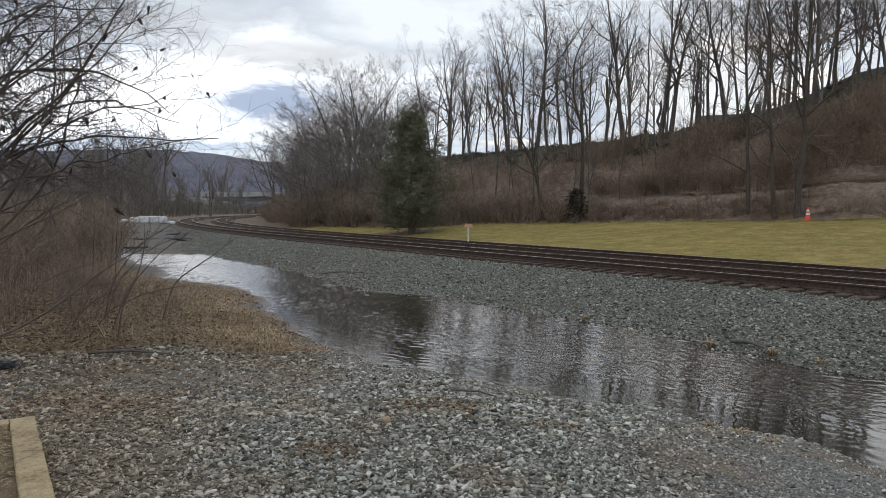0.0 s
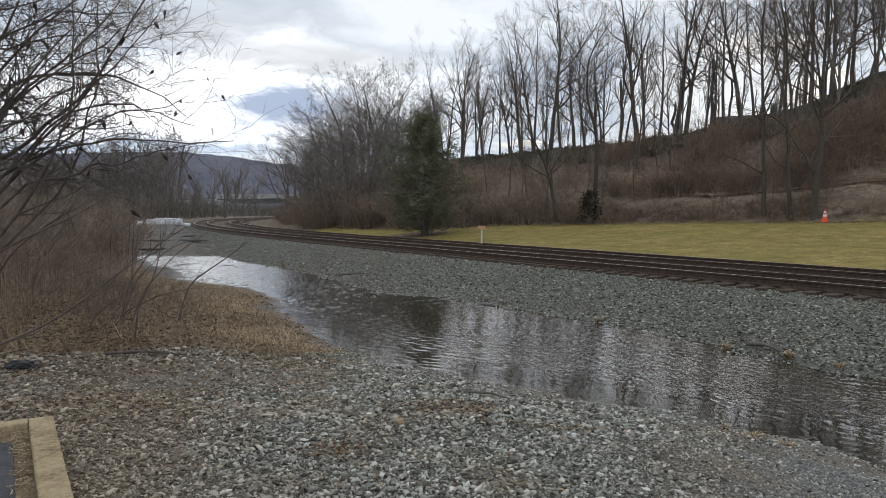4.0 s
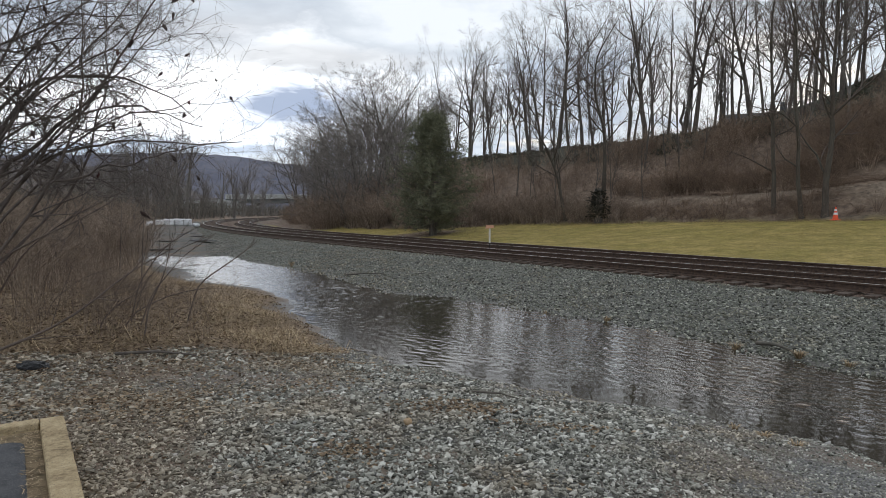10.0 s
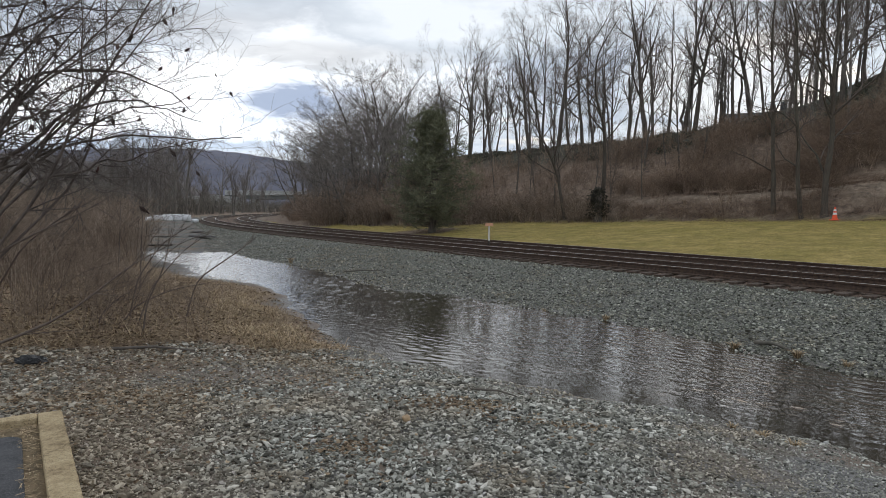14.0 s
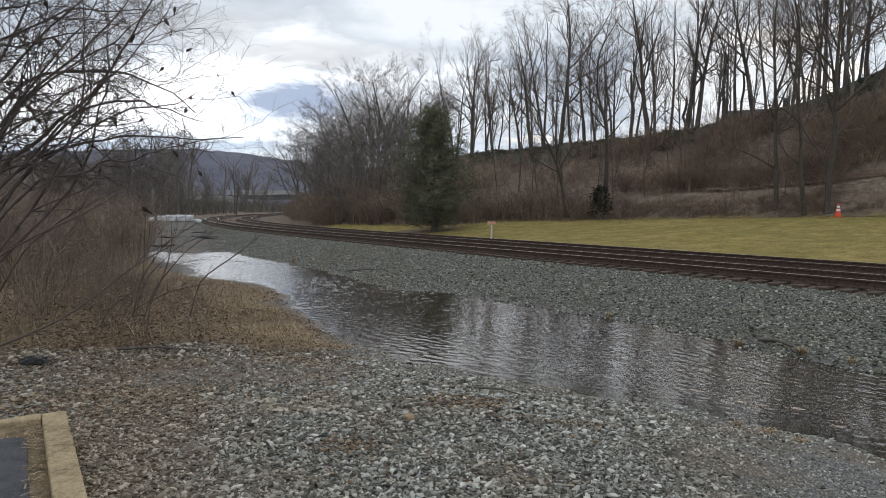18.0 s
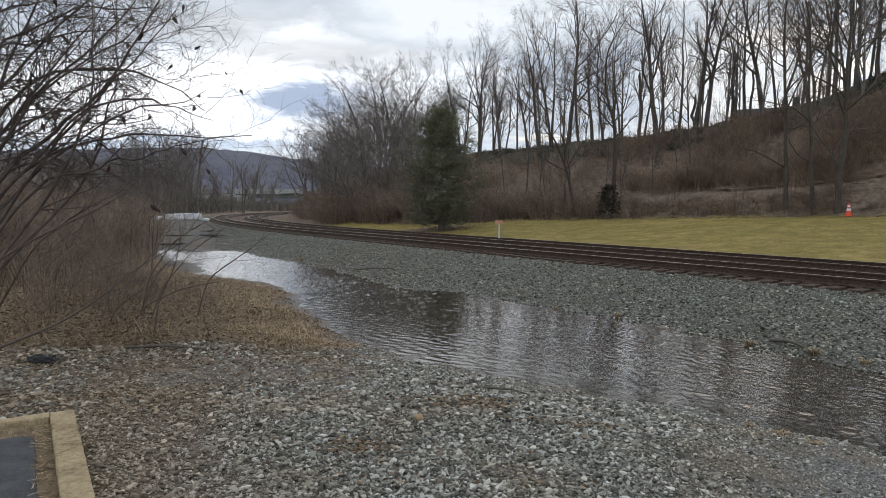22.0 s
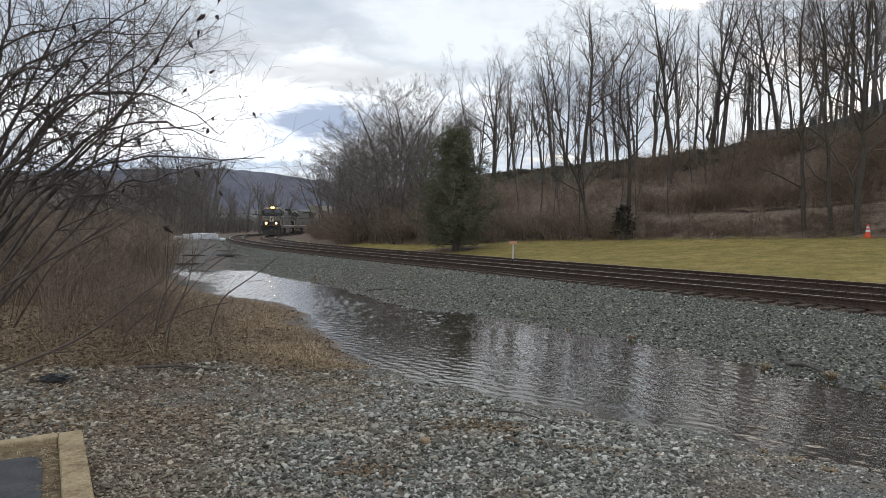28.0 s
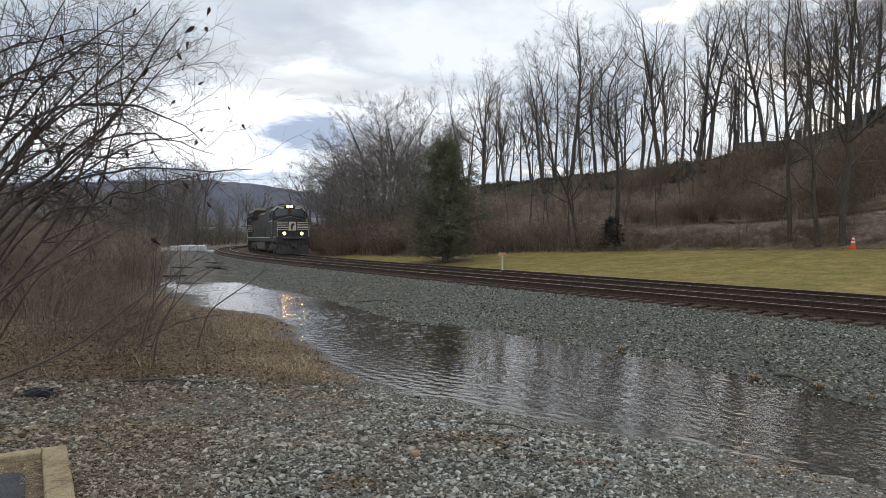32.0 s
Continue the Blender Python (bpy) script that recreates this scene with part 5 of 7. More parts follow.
def build_thicket():
    """The brush beside the yard, its dead grass and its fallen leaves."""
    r = np.random.default_rng(31)
    kinds = [clump(60 + i, 6, 1.6, 0.9, 7, 0.0065, 1.0) for i in range(6)]
    n = 2400
    y = 6.6 + 56 * r.uniform(0, 1, n) ** 1.7
    x = r.uniform(-0.85, -0.05, n) * y
    z, w, side, q = height(x, y)
    right = np.interp(y, [6, 9, 12, 16, 20, 24, 30, 60], [-4.4, -4.6, -5.4, -7.3, -9.0, -10.7, -13.3, -26.2])
    keep = ((w["litter"] > 0.5) | (y > 22)) & (x < right + r.normal(0, 0.3, n)) & (r.uniform(0, 1, n) < 0.13 + 0.87 * smooth(8.5, 13, y))
    x, y, z, right = x[keep], y[keep], z[keep], right[keep]
    n = len(x)
    deep = np.clip((right - x) / 3.5, 0, 1)
    size = (0.36 + 0.95 * deep) * r.uniform(0.7, 1.25, n)
    # low sprouts standing out over the litter
    y2 = r.uniform(7.3, 12.5, 130)
    x2 = -0.29 * y2 - 2.6 * r.uniform(0, 1, 130) ** 0.6
    z2, w, side, q = height(x2, y2)
    ok = (w["litter"] > 0.6) & (q > 0.7)
    x, y, z, size = np.concatenate([x, x2[ok]]), np.concatenate([y, y2[ok]]), np.concatenate([z, z2[ok]]), np.concatenate([size, r.uniform(0.16, 0.42, ok.sum())])
    n = len(x)
    v, f = scatter(kinds, np.stack([x, y, z - 0.05], 1), r.uniform(0, 6.28, n), size)
    tagged(obj("thicket", np_mesh("thicket", v, f, BRUSH_RED)), "dense reddish brown leafless thicket", "brush", kind="stuff")
    # its edge along the gravel road
    n = 520
    y = r.uniform(20, 62, n)
    x = np.interp(y, [6, 9, 12, 16, 20, 24, 30, 60], [-4.4, -4.6, -5.4, -7.3, -9.0, -10.8, -13.6, -27.6]) + r.normal(0, 0.5, n) - 7 * r.uniform(0, 1, n) ** 1.6
    v, f = scatter(kinds, np.stack([x, y, height(x, y)[0] - 0.05], 1), r.uniform(0, 6.28, n), r.uniform(0.7, 1.45, n))
    tagged(obj("roadside_thicket", np_mesh("roadside_thicket", v, f, BRUSH_RED)), "brown leafless thicket along the gravel road", "brush", kind="stuff")
    # dead grass
    n = 19000
    y = 6.0 + 22 * r.uniform(0, 1, n) ** 1.7
    x = r.uniform(-0.75, -0.02, n) * y
    z, w, side, q = height(x, y)
    keep = (w["litter"] > r.uniform(0.2, 1.0, n)) & (q > 0.50 + r.normal(0, 0.08, n)) & (r.uniform(0, 1, n) < 0.22 + 0.40 * smooth(0.0, 0.8, fbm(x, y, 0.9, 7.0)) + 0.9 * smooth(2.3, 0.9, q))
    x, y, z = x[keep], y[keep], z[keep]
    n = len(x)
    blades = []
    for i in range(4):
        v, f = [], []
        lie = r.uniform(0, 6.28)
        for k in range(14):
            a, l, o = lie + r.normal(0, 1.0), r.uniform(0.07, 0.26), r.uniform(0, 0.12)
            d, s = np.array([math.cos(a), math.sin(a), 0]), np.array([-math.sin(a), math.cos(a), 0]) * 0.0032
            b0, b = np.array([r.normal(0, 0.06), r.normal(0, 0.06), 0.0]), len(v)
            up_l = l * (r.uniform(0.06, 0.28) if k < 13 else r.uniform(0.4, 0.8))
            m = b0 + d * l * 0.5 + (0, 0, up_l)
            v += [b0 - s, b0 + s, m - s * 0.7, m + s * 0.7, m + d * l * 0.5 + (0, 0, up_l * r.uniform(-0.9, 0.1))]
            f += [[b, b + 1, b + 3], [b, b + 3, b + 2], [b + 2, b + 3, b + 4]]
        blades.append((np.array(v), np.array(f)))
    v, f = scatter(blades, np.stack([x, y, z - 0.01], 1), r.uniform(0, 6.28, n), r.uniform(0.6, 1.35, n))
    tagged(obj("dead_grass", np_mesh("dead_grass", v, f, DEAD_GRASS)), "matted tan dead grass on the pond's bank", "grass", kind="stuff")
    # leaves, thickest at the thicket's edge, thinning out over the gravel
    n = 90000
    y = 3.6 + 14 * r.uniform(0, 1, n) ** 1.8
    x = r.uniform(-0.8, 0.25, n) * y
    z, w, side, q = height(x, y)
    near = 0.9 * thicket(x, y) + 0.30 * thicket(x - 0.4, y + 1.0) + 0.16 * thicket(x - 0.8, y + 2.2) + 0.012 + 0.05 * np.clip(fbm(x, y, 0.8, 6.0), 0, 1) + 0.5 * np.exp(-((x - 0.15) / 0.32) ** 2 - ((y - 5.45) / 0.22) ** 2) + 0.35 * np.exp(-((x + 0.55) / 0.16) ** 2 - ((y - 4.2) / 0.12) ** 2) + 0.22 * np.exp(-((x + 2.6) / 0.9) ** 2 - ((y - 5.2) / 0.5) ** 2)
    keep = (near > r.uniform(0.0, 1.0, n)) & (q > 0.12) & (side < -3)
    x, y, z = x[keep], y[keep], z[keep]
    n = len(x)
    for cx, cy, sx, sy, m in ((0.18, 5.45, 0.26, 0.16, 420), (-0.55, 4.2, 0.13, 0.09, 110), (0.95, 5.0, 0.3, 0.08, 150), (-2.5, 5.3, 0.7, 0.35, 500)):
        px, py = r.normal(cx, sx, m), r.normal(cy, sy, m)
        x, y, z = np.concatenate([x, px]), np.concatenate([y, py]), np.concatenate([z, height(px, py)[0]])
    n = len(x)
    leaf_v = np.array([[-0.035, 0, 0.006], [0, -0.02, 0.0], [0.04, 0, 0.010], [0, 0.02, 0.004]])
    v, f = scatter([(leaf_v, np.array([[0, 1, 2, 3]]))], np.stack([x, y, z + 0.012 + 0.02 * r.uniform(0, 1, n)], 1), r.uniform(0, 6.28, n), np.where(thicket(x, y) > 0.5, 0.78, 0.62) * r.uniform(0.45, 1.1, n), r.normal(0, 0.7, n))
    tagged(obj("fallen_leaves", np_mesh("fallen_leaves", v, f, LEAVES)), "brown fallen leaves on gravel and litter", "leaves", kind="stuff")


build_thicket()
DARK_TWIG = simple("dark_branch", (0.055, 0.044, 0.038), (0.165, 0.131, 0.110), 8, 0.85, 0, 0.4, 0.004)
STEM_BROWN = simple("brown_stem", (0.075, 0.056, 0.045), (0.18, 0.137, 0.11), 8, 0.85, 0, 0.4, 0.004)
DRY_LEAF = simple("dry_leaf", (0.02, 0.013, 0.011), (0.06, 0.035, 0.028), 30, 0.8)
RED_LEAF = simple("red_dry_leaf", (0.05, 0.014, 0.011), (0.09, 0.03, 0.022), 30, 0.8)

CURLY = [(4, 12, 0.075, 5, 40, 0.58, 0.10), (3, 10, 0.11, 2.6, 46, 0.55, 0.12), (3, 7, 0.17, 0, 0, 0, 0)]


def curl(r, start, way, length, radius, level, made, lift):
    """A twig that keeps bending the way it began to bend, with side twigs; spec: sides, points, bend, count, spread, share, from."""
    sides, pts, bend, count, spread, share, first = CURLY[level]
    p, d = [np.array(start, float)], np.array(way, float)
    turn = r.normal(0, bend, 3) * [1, 0.5, 1] + np.array([0, 0, lift])
    for _ in range(pts - 1):
        turn = turn * 0.9 + r.normal(0, bend * 0.38, 3) * [1, 0.5, 1]
        d = d + turn
        d /= np.linalg.norm(d)
        p.append(p[-1] + d * length / (pts - 1))
    p = np.array(p)
    made[level].append((p, radius * np.linspace(1, 0.35, pts), sides))
    for i in range(int(round(count * r.uniform(0.7, 1.3)))):
        at = first + (0.97 - first) * r.uniform(0, 1)
        k = min(int(at * (pts - 1)), pts - 2)
        pos = p[k] + (p[k + 1] - p[k]) * (at * (pts - 1) - k)
        axis = (p[k + 1] - p[k]) / np.linalg.norm(p[k + 1] - p[k])
        side = np.cross(axis, r.normal(0, 1, 3) * [0.4, 1, 0.4])
        side /= np.linalg.norm(side) + 1e-9
        ang = radians(spread * r.uniform(0.6, 1.35))
        curl(r, pos, axis * math.cos(ang) + side * math.sin(ang), length * share * r.uniform(0.6, 1.3), max(radius * 0.55, 0.0016), level + 1, made, 0.02)


def build_overhang():
    """The leafless shrub tree whose limbs reach over the yard from beside it."""
    r = np.random.default_rng(77)
    root = np.array([-5.3, 6.9, 0.0])
    t = empty("overhanging_tree", pose(*root))
    # each limb by points (sideways, height) over the root, how far it leans out of that plane, and its thickness
    limbs = [([(0.1, 0.4), (0.9, 1.9), (1.55, 2.35), (2.25, 2.95), (2.8, 3.75)], -0.3, 0.024), ([(0.0, 1.4), (0.9, 2.75), (1.6, 2.95), (2.25, 2.92), (2.8, 2.6)], 0.2, 0.018),
             ([(0.1, 0.6), (0.95, 1.95), (1.55, 2.2), (2.1, 2.3), (3.2, 2.35)], 0.1, 0.017), ([(0.2, 0.5), (1.2, 1.75), (2.0, 2.0), (2.6, 2.05), (3.3, 2.2)], -0.2, 0.014),
             ([(0.1, 0.3), (1.3, 2.1), (1.75, 2.6), (2.5, 3.6)], 0.4, 0.017), ([(0.2, 0.2), (1.5, 1.8), (1.8, 2.6), (1.95, 3.8)], -0.4, 0.016), ([(0.1, 0.2), (1.65, 1.7), (2.0, 2.7), (2.0, 3.9)], 0.3, 0.014),
             ([(0.0, 0.6), (0.9, 2.3), (1.3, 2.9), (1.9, 3.7)], -0.1, 0.017), ([(0.0, 0.8), (0.5, 2.2), (1.0, 3.1), (1.3, 3.9)], 0.2, 0.02), ([(0.0, 1.0), (0.4, 2.6), (0.8, 3.4), (1.0, 4.1)], -0.3, 0.02),
             ([(0.0, 1.2), (0.7, 2.5), (1.4, 3.3), (2.4, 3.9)], 0.0, 0.018), ([(0.0, 1.5), (0.7, 3.1), (1.5, 3.4), (2.4, 3.45)], 0.3, 0.016), ([(0.0, 0.9), (0.8, 2.1), (1.6, 2.5), (2.6, 2.75)], -0.5, 0.014),
             ([(0.0, 1.6), (0.5, 2.9), (1.2, 3.1), (2.0, 3.2)], -0.2, 0.015),
             ([(0.0, 1.1), (0.6, 2.3), (1.3, 2.55), (2.0, 2.45)], 0.5, 0.013), ([(0.0, 0.8), (0.7, 1.9), (1.3, 2.1), (2.0, 2.6)], 0.1, 0.014), ([(0.0, 1.8), (0.6, 3.3), (1.2, 3.6), (2.1, 3.6)], 0.1, 0.014),
             ([(0.0, 1.3), (1.2, 2.6), (1.9, 3.2), (2.4, 3.9)], 0.2, 0.016), ([(0.1, 1.0), (1.2, 2.5), (2.0, 2.9), (2.55, 3.3)], -0.1, 0.015), ([(0.1, 0.8), (1.5, 2.25), (2.1, 2.6), (2.7, 2.8)], 0.3, 0.014), ([(0.1, 0.9), (1.6, 2.45), (2.4, 2.65), (3.0, 2.35)], -0.2, 0.013),
             ([(0.0, 1.3), (0.6, 2.7), (1.1, 2.7), (1.7, 2.3)], -0.4, 0.013), ([(0.0, 1.0), (0.5, 2.0), (1.1, 2.3), (1.7, 3.0)], -0.6, 0.014)]
    v, f = tubes([(np.array([[0, 0, -0.2], [0.03, 0.02, 0.7], [-0.02, 0.05, 1.5], [-0.05, 0.0, 2.4]]), [0.075, 0.06, 0.045, 0.02], 9)])
    obj("trunk", np_mesh("trunk", v, f, DARK_TWIG, True), t)
    tips = []
    for way, lean, rad in limbs:
        c = np.array(way)
        n = 4 * len(c)
        at = np.linspace(0, len(c) - 1, n)
        p = np.stack([np.interp(at, np.arange(len(c)), c[:, 0]), lean * np.linspace(0, 1, n) ** 1.3, np.interp(at, np.arange(len(c)), c[:, 1])], 1)
        for _ in range(3):
            p[1:-1] = (p[:-2] + 2 * p[1:-1] + p[2:]) / 4
        p[1:] += np.cumsum(r.normal(0, 0.020, (n - 1, 3)), 0)
        rads = rad * np.linspace(1.3, 0.26, n)
        made = [[(p, rads, 6)]] + [[] for _ in CURLY]
        twigs = [[] for _ in CURLY]
        for i in range(13):
            k = int(r.integers(n // 4, n - 1))
            axis = p[k + 1] - p[k]
            axis /= np.linalg.norm(axis)
            side = np.cross(axis, np.array([0, 1, 0]) * r.choice([-1, 1]) + r.normal(0, 0.5, 3))
            side /= np.linalg.norm(side)
            ang = radians(r.uniform(25, 65))
            length = r.uniform(0.42, 0.92)
            curl(r, p[k], axis * math.cos(ang) + side * math.sin(ang), length, max(rads[k] * 0.55, 0.0034), 0, twigs, r.normal(0.0, 0.07))
        v, f = tubes(made[0] + [b for lv in twigs for b in lv])
        obj("limb", np_mesh("limb", v, f, DARK_TWIG, True), t)
        tips += [b[0][-1] for b in twigs[1]]
    leaf_v = np.array([[0, 0, 0], [0.018, 0.008, -0.03], [0.012, -0.006, -0.075], [0, 0.004, -0.10], [-0.014, 0.01, -0.06], [-0.016, -0.004, -0.028]])
    me = np_mesh("dry_leaf", np.concatenate([leaf_v, leaf_v * [1, 1, 1] + [0, 0.006, 0]]), [np.array([[0, 1, 2, 3, 4, 5], [11, 10, 9, 8, 7, 6]])], DRY_LEAF)
    mr = me.copy()
    mr.materials[0] = RED_LEAF
    tips = [p for p in tips if p[0] > 1.1]
    for i in range(44):
        p = tips[int(r.integers(len(tips)))]
        obj("dry_leaf", mr if i % 9 == 0 else me, t, "", pose(*p, r.uniform(-60, 60), r.uniform(-50, 50), r.uniform(0, 360)) @ Matrix.Scale(r.uniform(0.7, 1.25), 4))
    tagged(t, "leafless shrub tree with thin dark overhanging branches and few dry leaves", "tree")


build_overhang()


def stem(name, pts, r0, r1, label, twigs=4, seed=0):
    """A lone arching stem with side twigs, rooted at its first point."""
    r = np.random.default_rng(seed)
    p = np.array(pts, float)
    s = np.linspace(0, len(p) - 1, 14)
    q = np.stack([np.interp(s, np.arange(len(p)), p[:, i]) for i in range(3)], 1)
    q[1:-1] = (q[:-2] + 2 * q[1:-1] + q[2:]) / 4
    root = q[0].copy()
    t = empty(name, pose(*root))
    v, f = tubes([(q - root, np.linspace(r0, r1, 14), 6)])
    obj("stem", np_mesh("stem", v, f, STEM_BROWN, True), t)
    for k in range(twigs):
        i = int(r.integers(4, 13))
        d = q[i] - q[i - 1]
        d = d / np.linalg.norm(d) + r.normal(0, 0.45, 3) + (0.1, 0, 0.25)
        d /= np.linalg.norm(d)
        l = r.uniform(0.25, 0.7)
        v, f = tubes([(np.array([q[i] - root, q[i] - root + d * l * 0.5, q[i] - root + d * l + r.normal(0, 0.03, 3)]), [r1 * 1.1, r1 * 0.8, r1 * 0.4], 4)])
        obj("twig", np_mesh("twig", v, f, STEM_BROWN), t)
    return tagged(t, label, "sapling", group="saplings of the thicket")


SAP = "thin leafless arching sapling at the edge of the thicket"
stem("sapling", [(-4.6, 5.6, 0.05), (-4.0, 5.75, 0.20), (-3.3, 6.0, 0.50), (-2.8, 6.2, 0.95), (-2.45, 6.3, 1.15)], 0.017, 0.004, SAP, 7, 1)
stem("sapling", [(-5.2, 6.6, 0.3), (-4.5, 6.5, 0.85), (-3.9, 6.5, 1.2), (-3.35, 6.4, 1.42), (-3.0, 6.4, 1.62)], 0.016, 0.004, SAP, 6, 2)
stem("sapling", [(-3.6, 8.2, 0.1), (-3.45, 8.2, 0.5), (-3.1, 8.3, 0.95), (-2.75, 8.4, 1.2)], 0.011, 0.003, SAP, 6, 3)
stem("sapling", [(-3.25, 8.8, 0.05), (-3.1, 8.8, 0.55), (-2.6, 8.9, 0.9), (-2.35, 8.9, 1.1)], 0.013, 0.004, SAP, 5, 4)
stem("sapling", [(-3.3, 7.6, 0.05), (-3.25, 7.6, 0.4), (-3.05, 7.6, 0.8), (-2.95, 7.6, 1.25)], 0.013, 0.004, SAP, 4, 5)
stem("sapling", [(-5.6, 8.4, 0.2), (-5.0, 8.2, 1.0), (-4.4, 8.1, 1.4), (-3.7, 8.1, 1.75)], 0.015, 0.004, SAP, 7, 6)
stem("sapling", [(-4.9, 11.2, 0.1), (-4.85, 11.2, 1.0), (-4.8, 11.2, 1.7)], 0.014, 0.004, SAP, 5, 7)
stem("sapling", [(-6.1, 13.0, 0.1), (-6.05, 13.0, 0.9), (-6.02, 13.0, 1.6)], 0.014, 0.005, SAP, 3, 8)
_r = np.random.default_rng(5)
for k in range(6):
    y0 = _r.uniform(7.0, 9.5)
    x0 = -0.40 * y0 - _r.uniform(0.0, 2.0)
    dx, hh = _r.uniform(0.5, 1.2), _r.uniform(0.5, 1.3)
    stem("sapling", [(x0, y0, ground_z(x0, y0) - 0.03), (x0 + dx * 0.15, y0, hh * 0.45), (x0 + dx * 0.5, y0 + 0.1, hh * 0.8), (x0 + dx, y0 + 0.1, hh)], _r.uniform(0.007, 0.013), 0.003, SAP, 7, 20 + k)


# ---------------------------------------------------------------- stones
def stone_shapes(seed, count, simple_one=False):
    """Angular stones about 1 across."""
    r = np.random.default_rng(seed)
    if simple_one:
        v0, f0 = box_arrays(0.8, 0.8, 0.8)
    else:
        bm = bmesh.new()
        bmesh.ops.create_icosphere(bm, subdivisions=1, radius=0.5)
        v0, f0 = np.array([v.co[:] for v in bm.verts]), np.array([[v.index for v in f.verts] for f in bm.faces])
        bm.free()
    made = []
    for _ in range(count):
        v = v0 * (1 + r.normal(0, 0.16 if simple_one else 0.20, (len(v0), 1))) + r.normal(0, 0.11 if simple_one else 0.10, v0.shape)
        # broken faces: cut the shape by a few random planes
        for _k in range(0 if simple_one else 4):
            d = r.normal(0, 1, 3)
            d /= np.linalg.norm(d)
            over = np.maximum(v @ d - r.uniform(0.20, 0.34), 0)
            v = v - over[:, None] * d
        v = v * [r.uniform(0.85, 1.45), r.uniform(0.65, 1.0), r.uniform(0.45, 0.8)]
        made.append((v, f0))
    return made


def stone_material(name, tones, warm=(0.27, 0.192, 0.142), each=False):
    k = Mat(name, 0.85, 0, 0.35)
    n = len(tones) - 1
    c = k.ramp(k.each() if each else k.island(), [(i / n, t) for i, t in enumerate(tones)])
    g = k.noise(40, 3, 0.6, k.pos.outputs["Position"])
    patch = k.noise(0.75, 4, 0.6, k.pos.outputs["Position"])
    c = k.mix(k.ramp(g, [(0.35, 0.0), (0.7, 0.5)]), c, k.mix(1.0, c, (0.55, 0.52, 0.48), "MULTIPLY"))
    where = k.n.new("ShaderNodeSeparateXYZ")
    k.l.new(k.pos.outputs["Position"], where.inputs[0])
    patch = k.math("ADD", patch, k.ramp(k.math("MULTIPLY", where.outputs[0], -0.2), [(0.0, -0.12), (0.2, 0.05), (0.45, 0.14), (0.9, 0.14), (1.0, -0.05)]))
    c = k.mix(k.ramp(patch, [(0.48, 0.0), (0.68, 0.9)]), c, k.mix(0.24, k.mix(1.0, c, (1.02, 0.90, 0.76), "MULTIPLY"), warm))
    k.color(c).bump(g, 0.5, 0.004)
    return k.m


YARD_STONE = stone_material("yard_stone", [(0.055, 0.054, 0.045), (0.17, 0.166, 0.140), (0.27, 0.264, 0.224), (0.34, 0.332, 0.287), (0.45, 0.44, 0.388), (0.74, 0.72, 0.655)])
YARD_PIECE = stone_material("yard_stone_piece", [(0.12, 0.115, 0.105), (0.21, 0.205, 0.19), (0.30, 0.29, 0.27), (0.40, 0.39, 0.37), (0.56, 0.54, 0.52)], each=True)
BALLAST_STONE = stone_material("ballast_stone", [(0.034, 0.034, 0.027), (0.097, 0.098, 0.079), (0.174, 0.178, 0.144), (0.253, 0.256, 0.210), (0.35, 0.352, 0.296), (0.59, 0.585, 0.505)], (0.16, 0.14, 0.12))
TAN_STONE = simple("tan_stone", (0.30, 0.20, 0.11), (0.42, 0.30, 0.18), 12, 0.8)
ground_ob = bpy.data.objects["ground"]


PAD_C, PAD_A, PAD_B = np.array([-2.37, 4.25]), np.array([0.53, -0.848]), np.array([-0.848, -0.53])


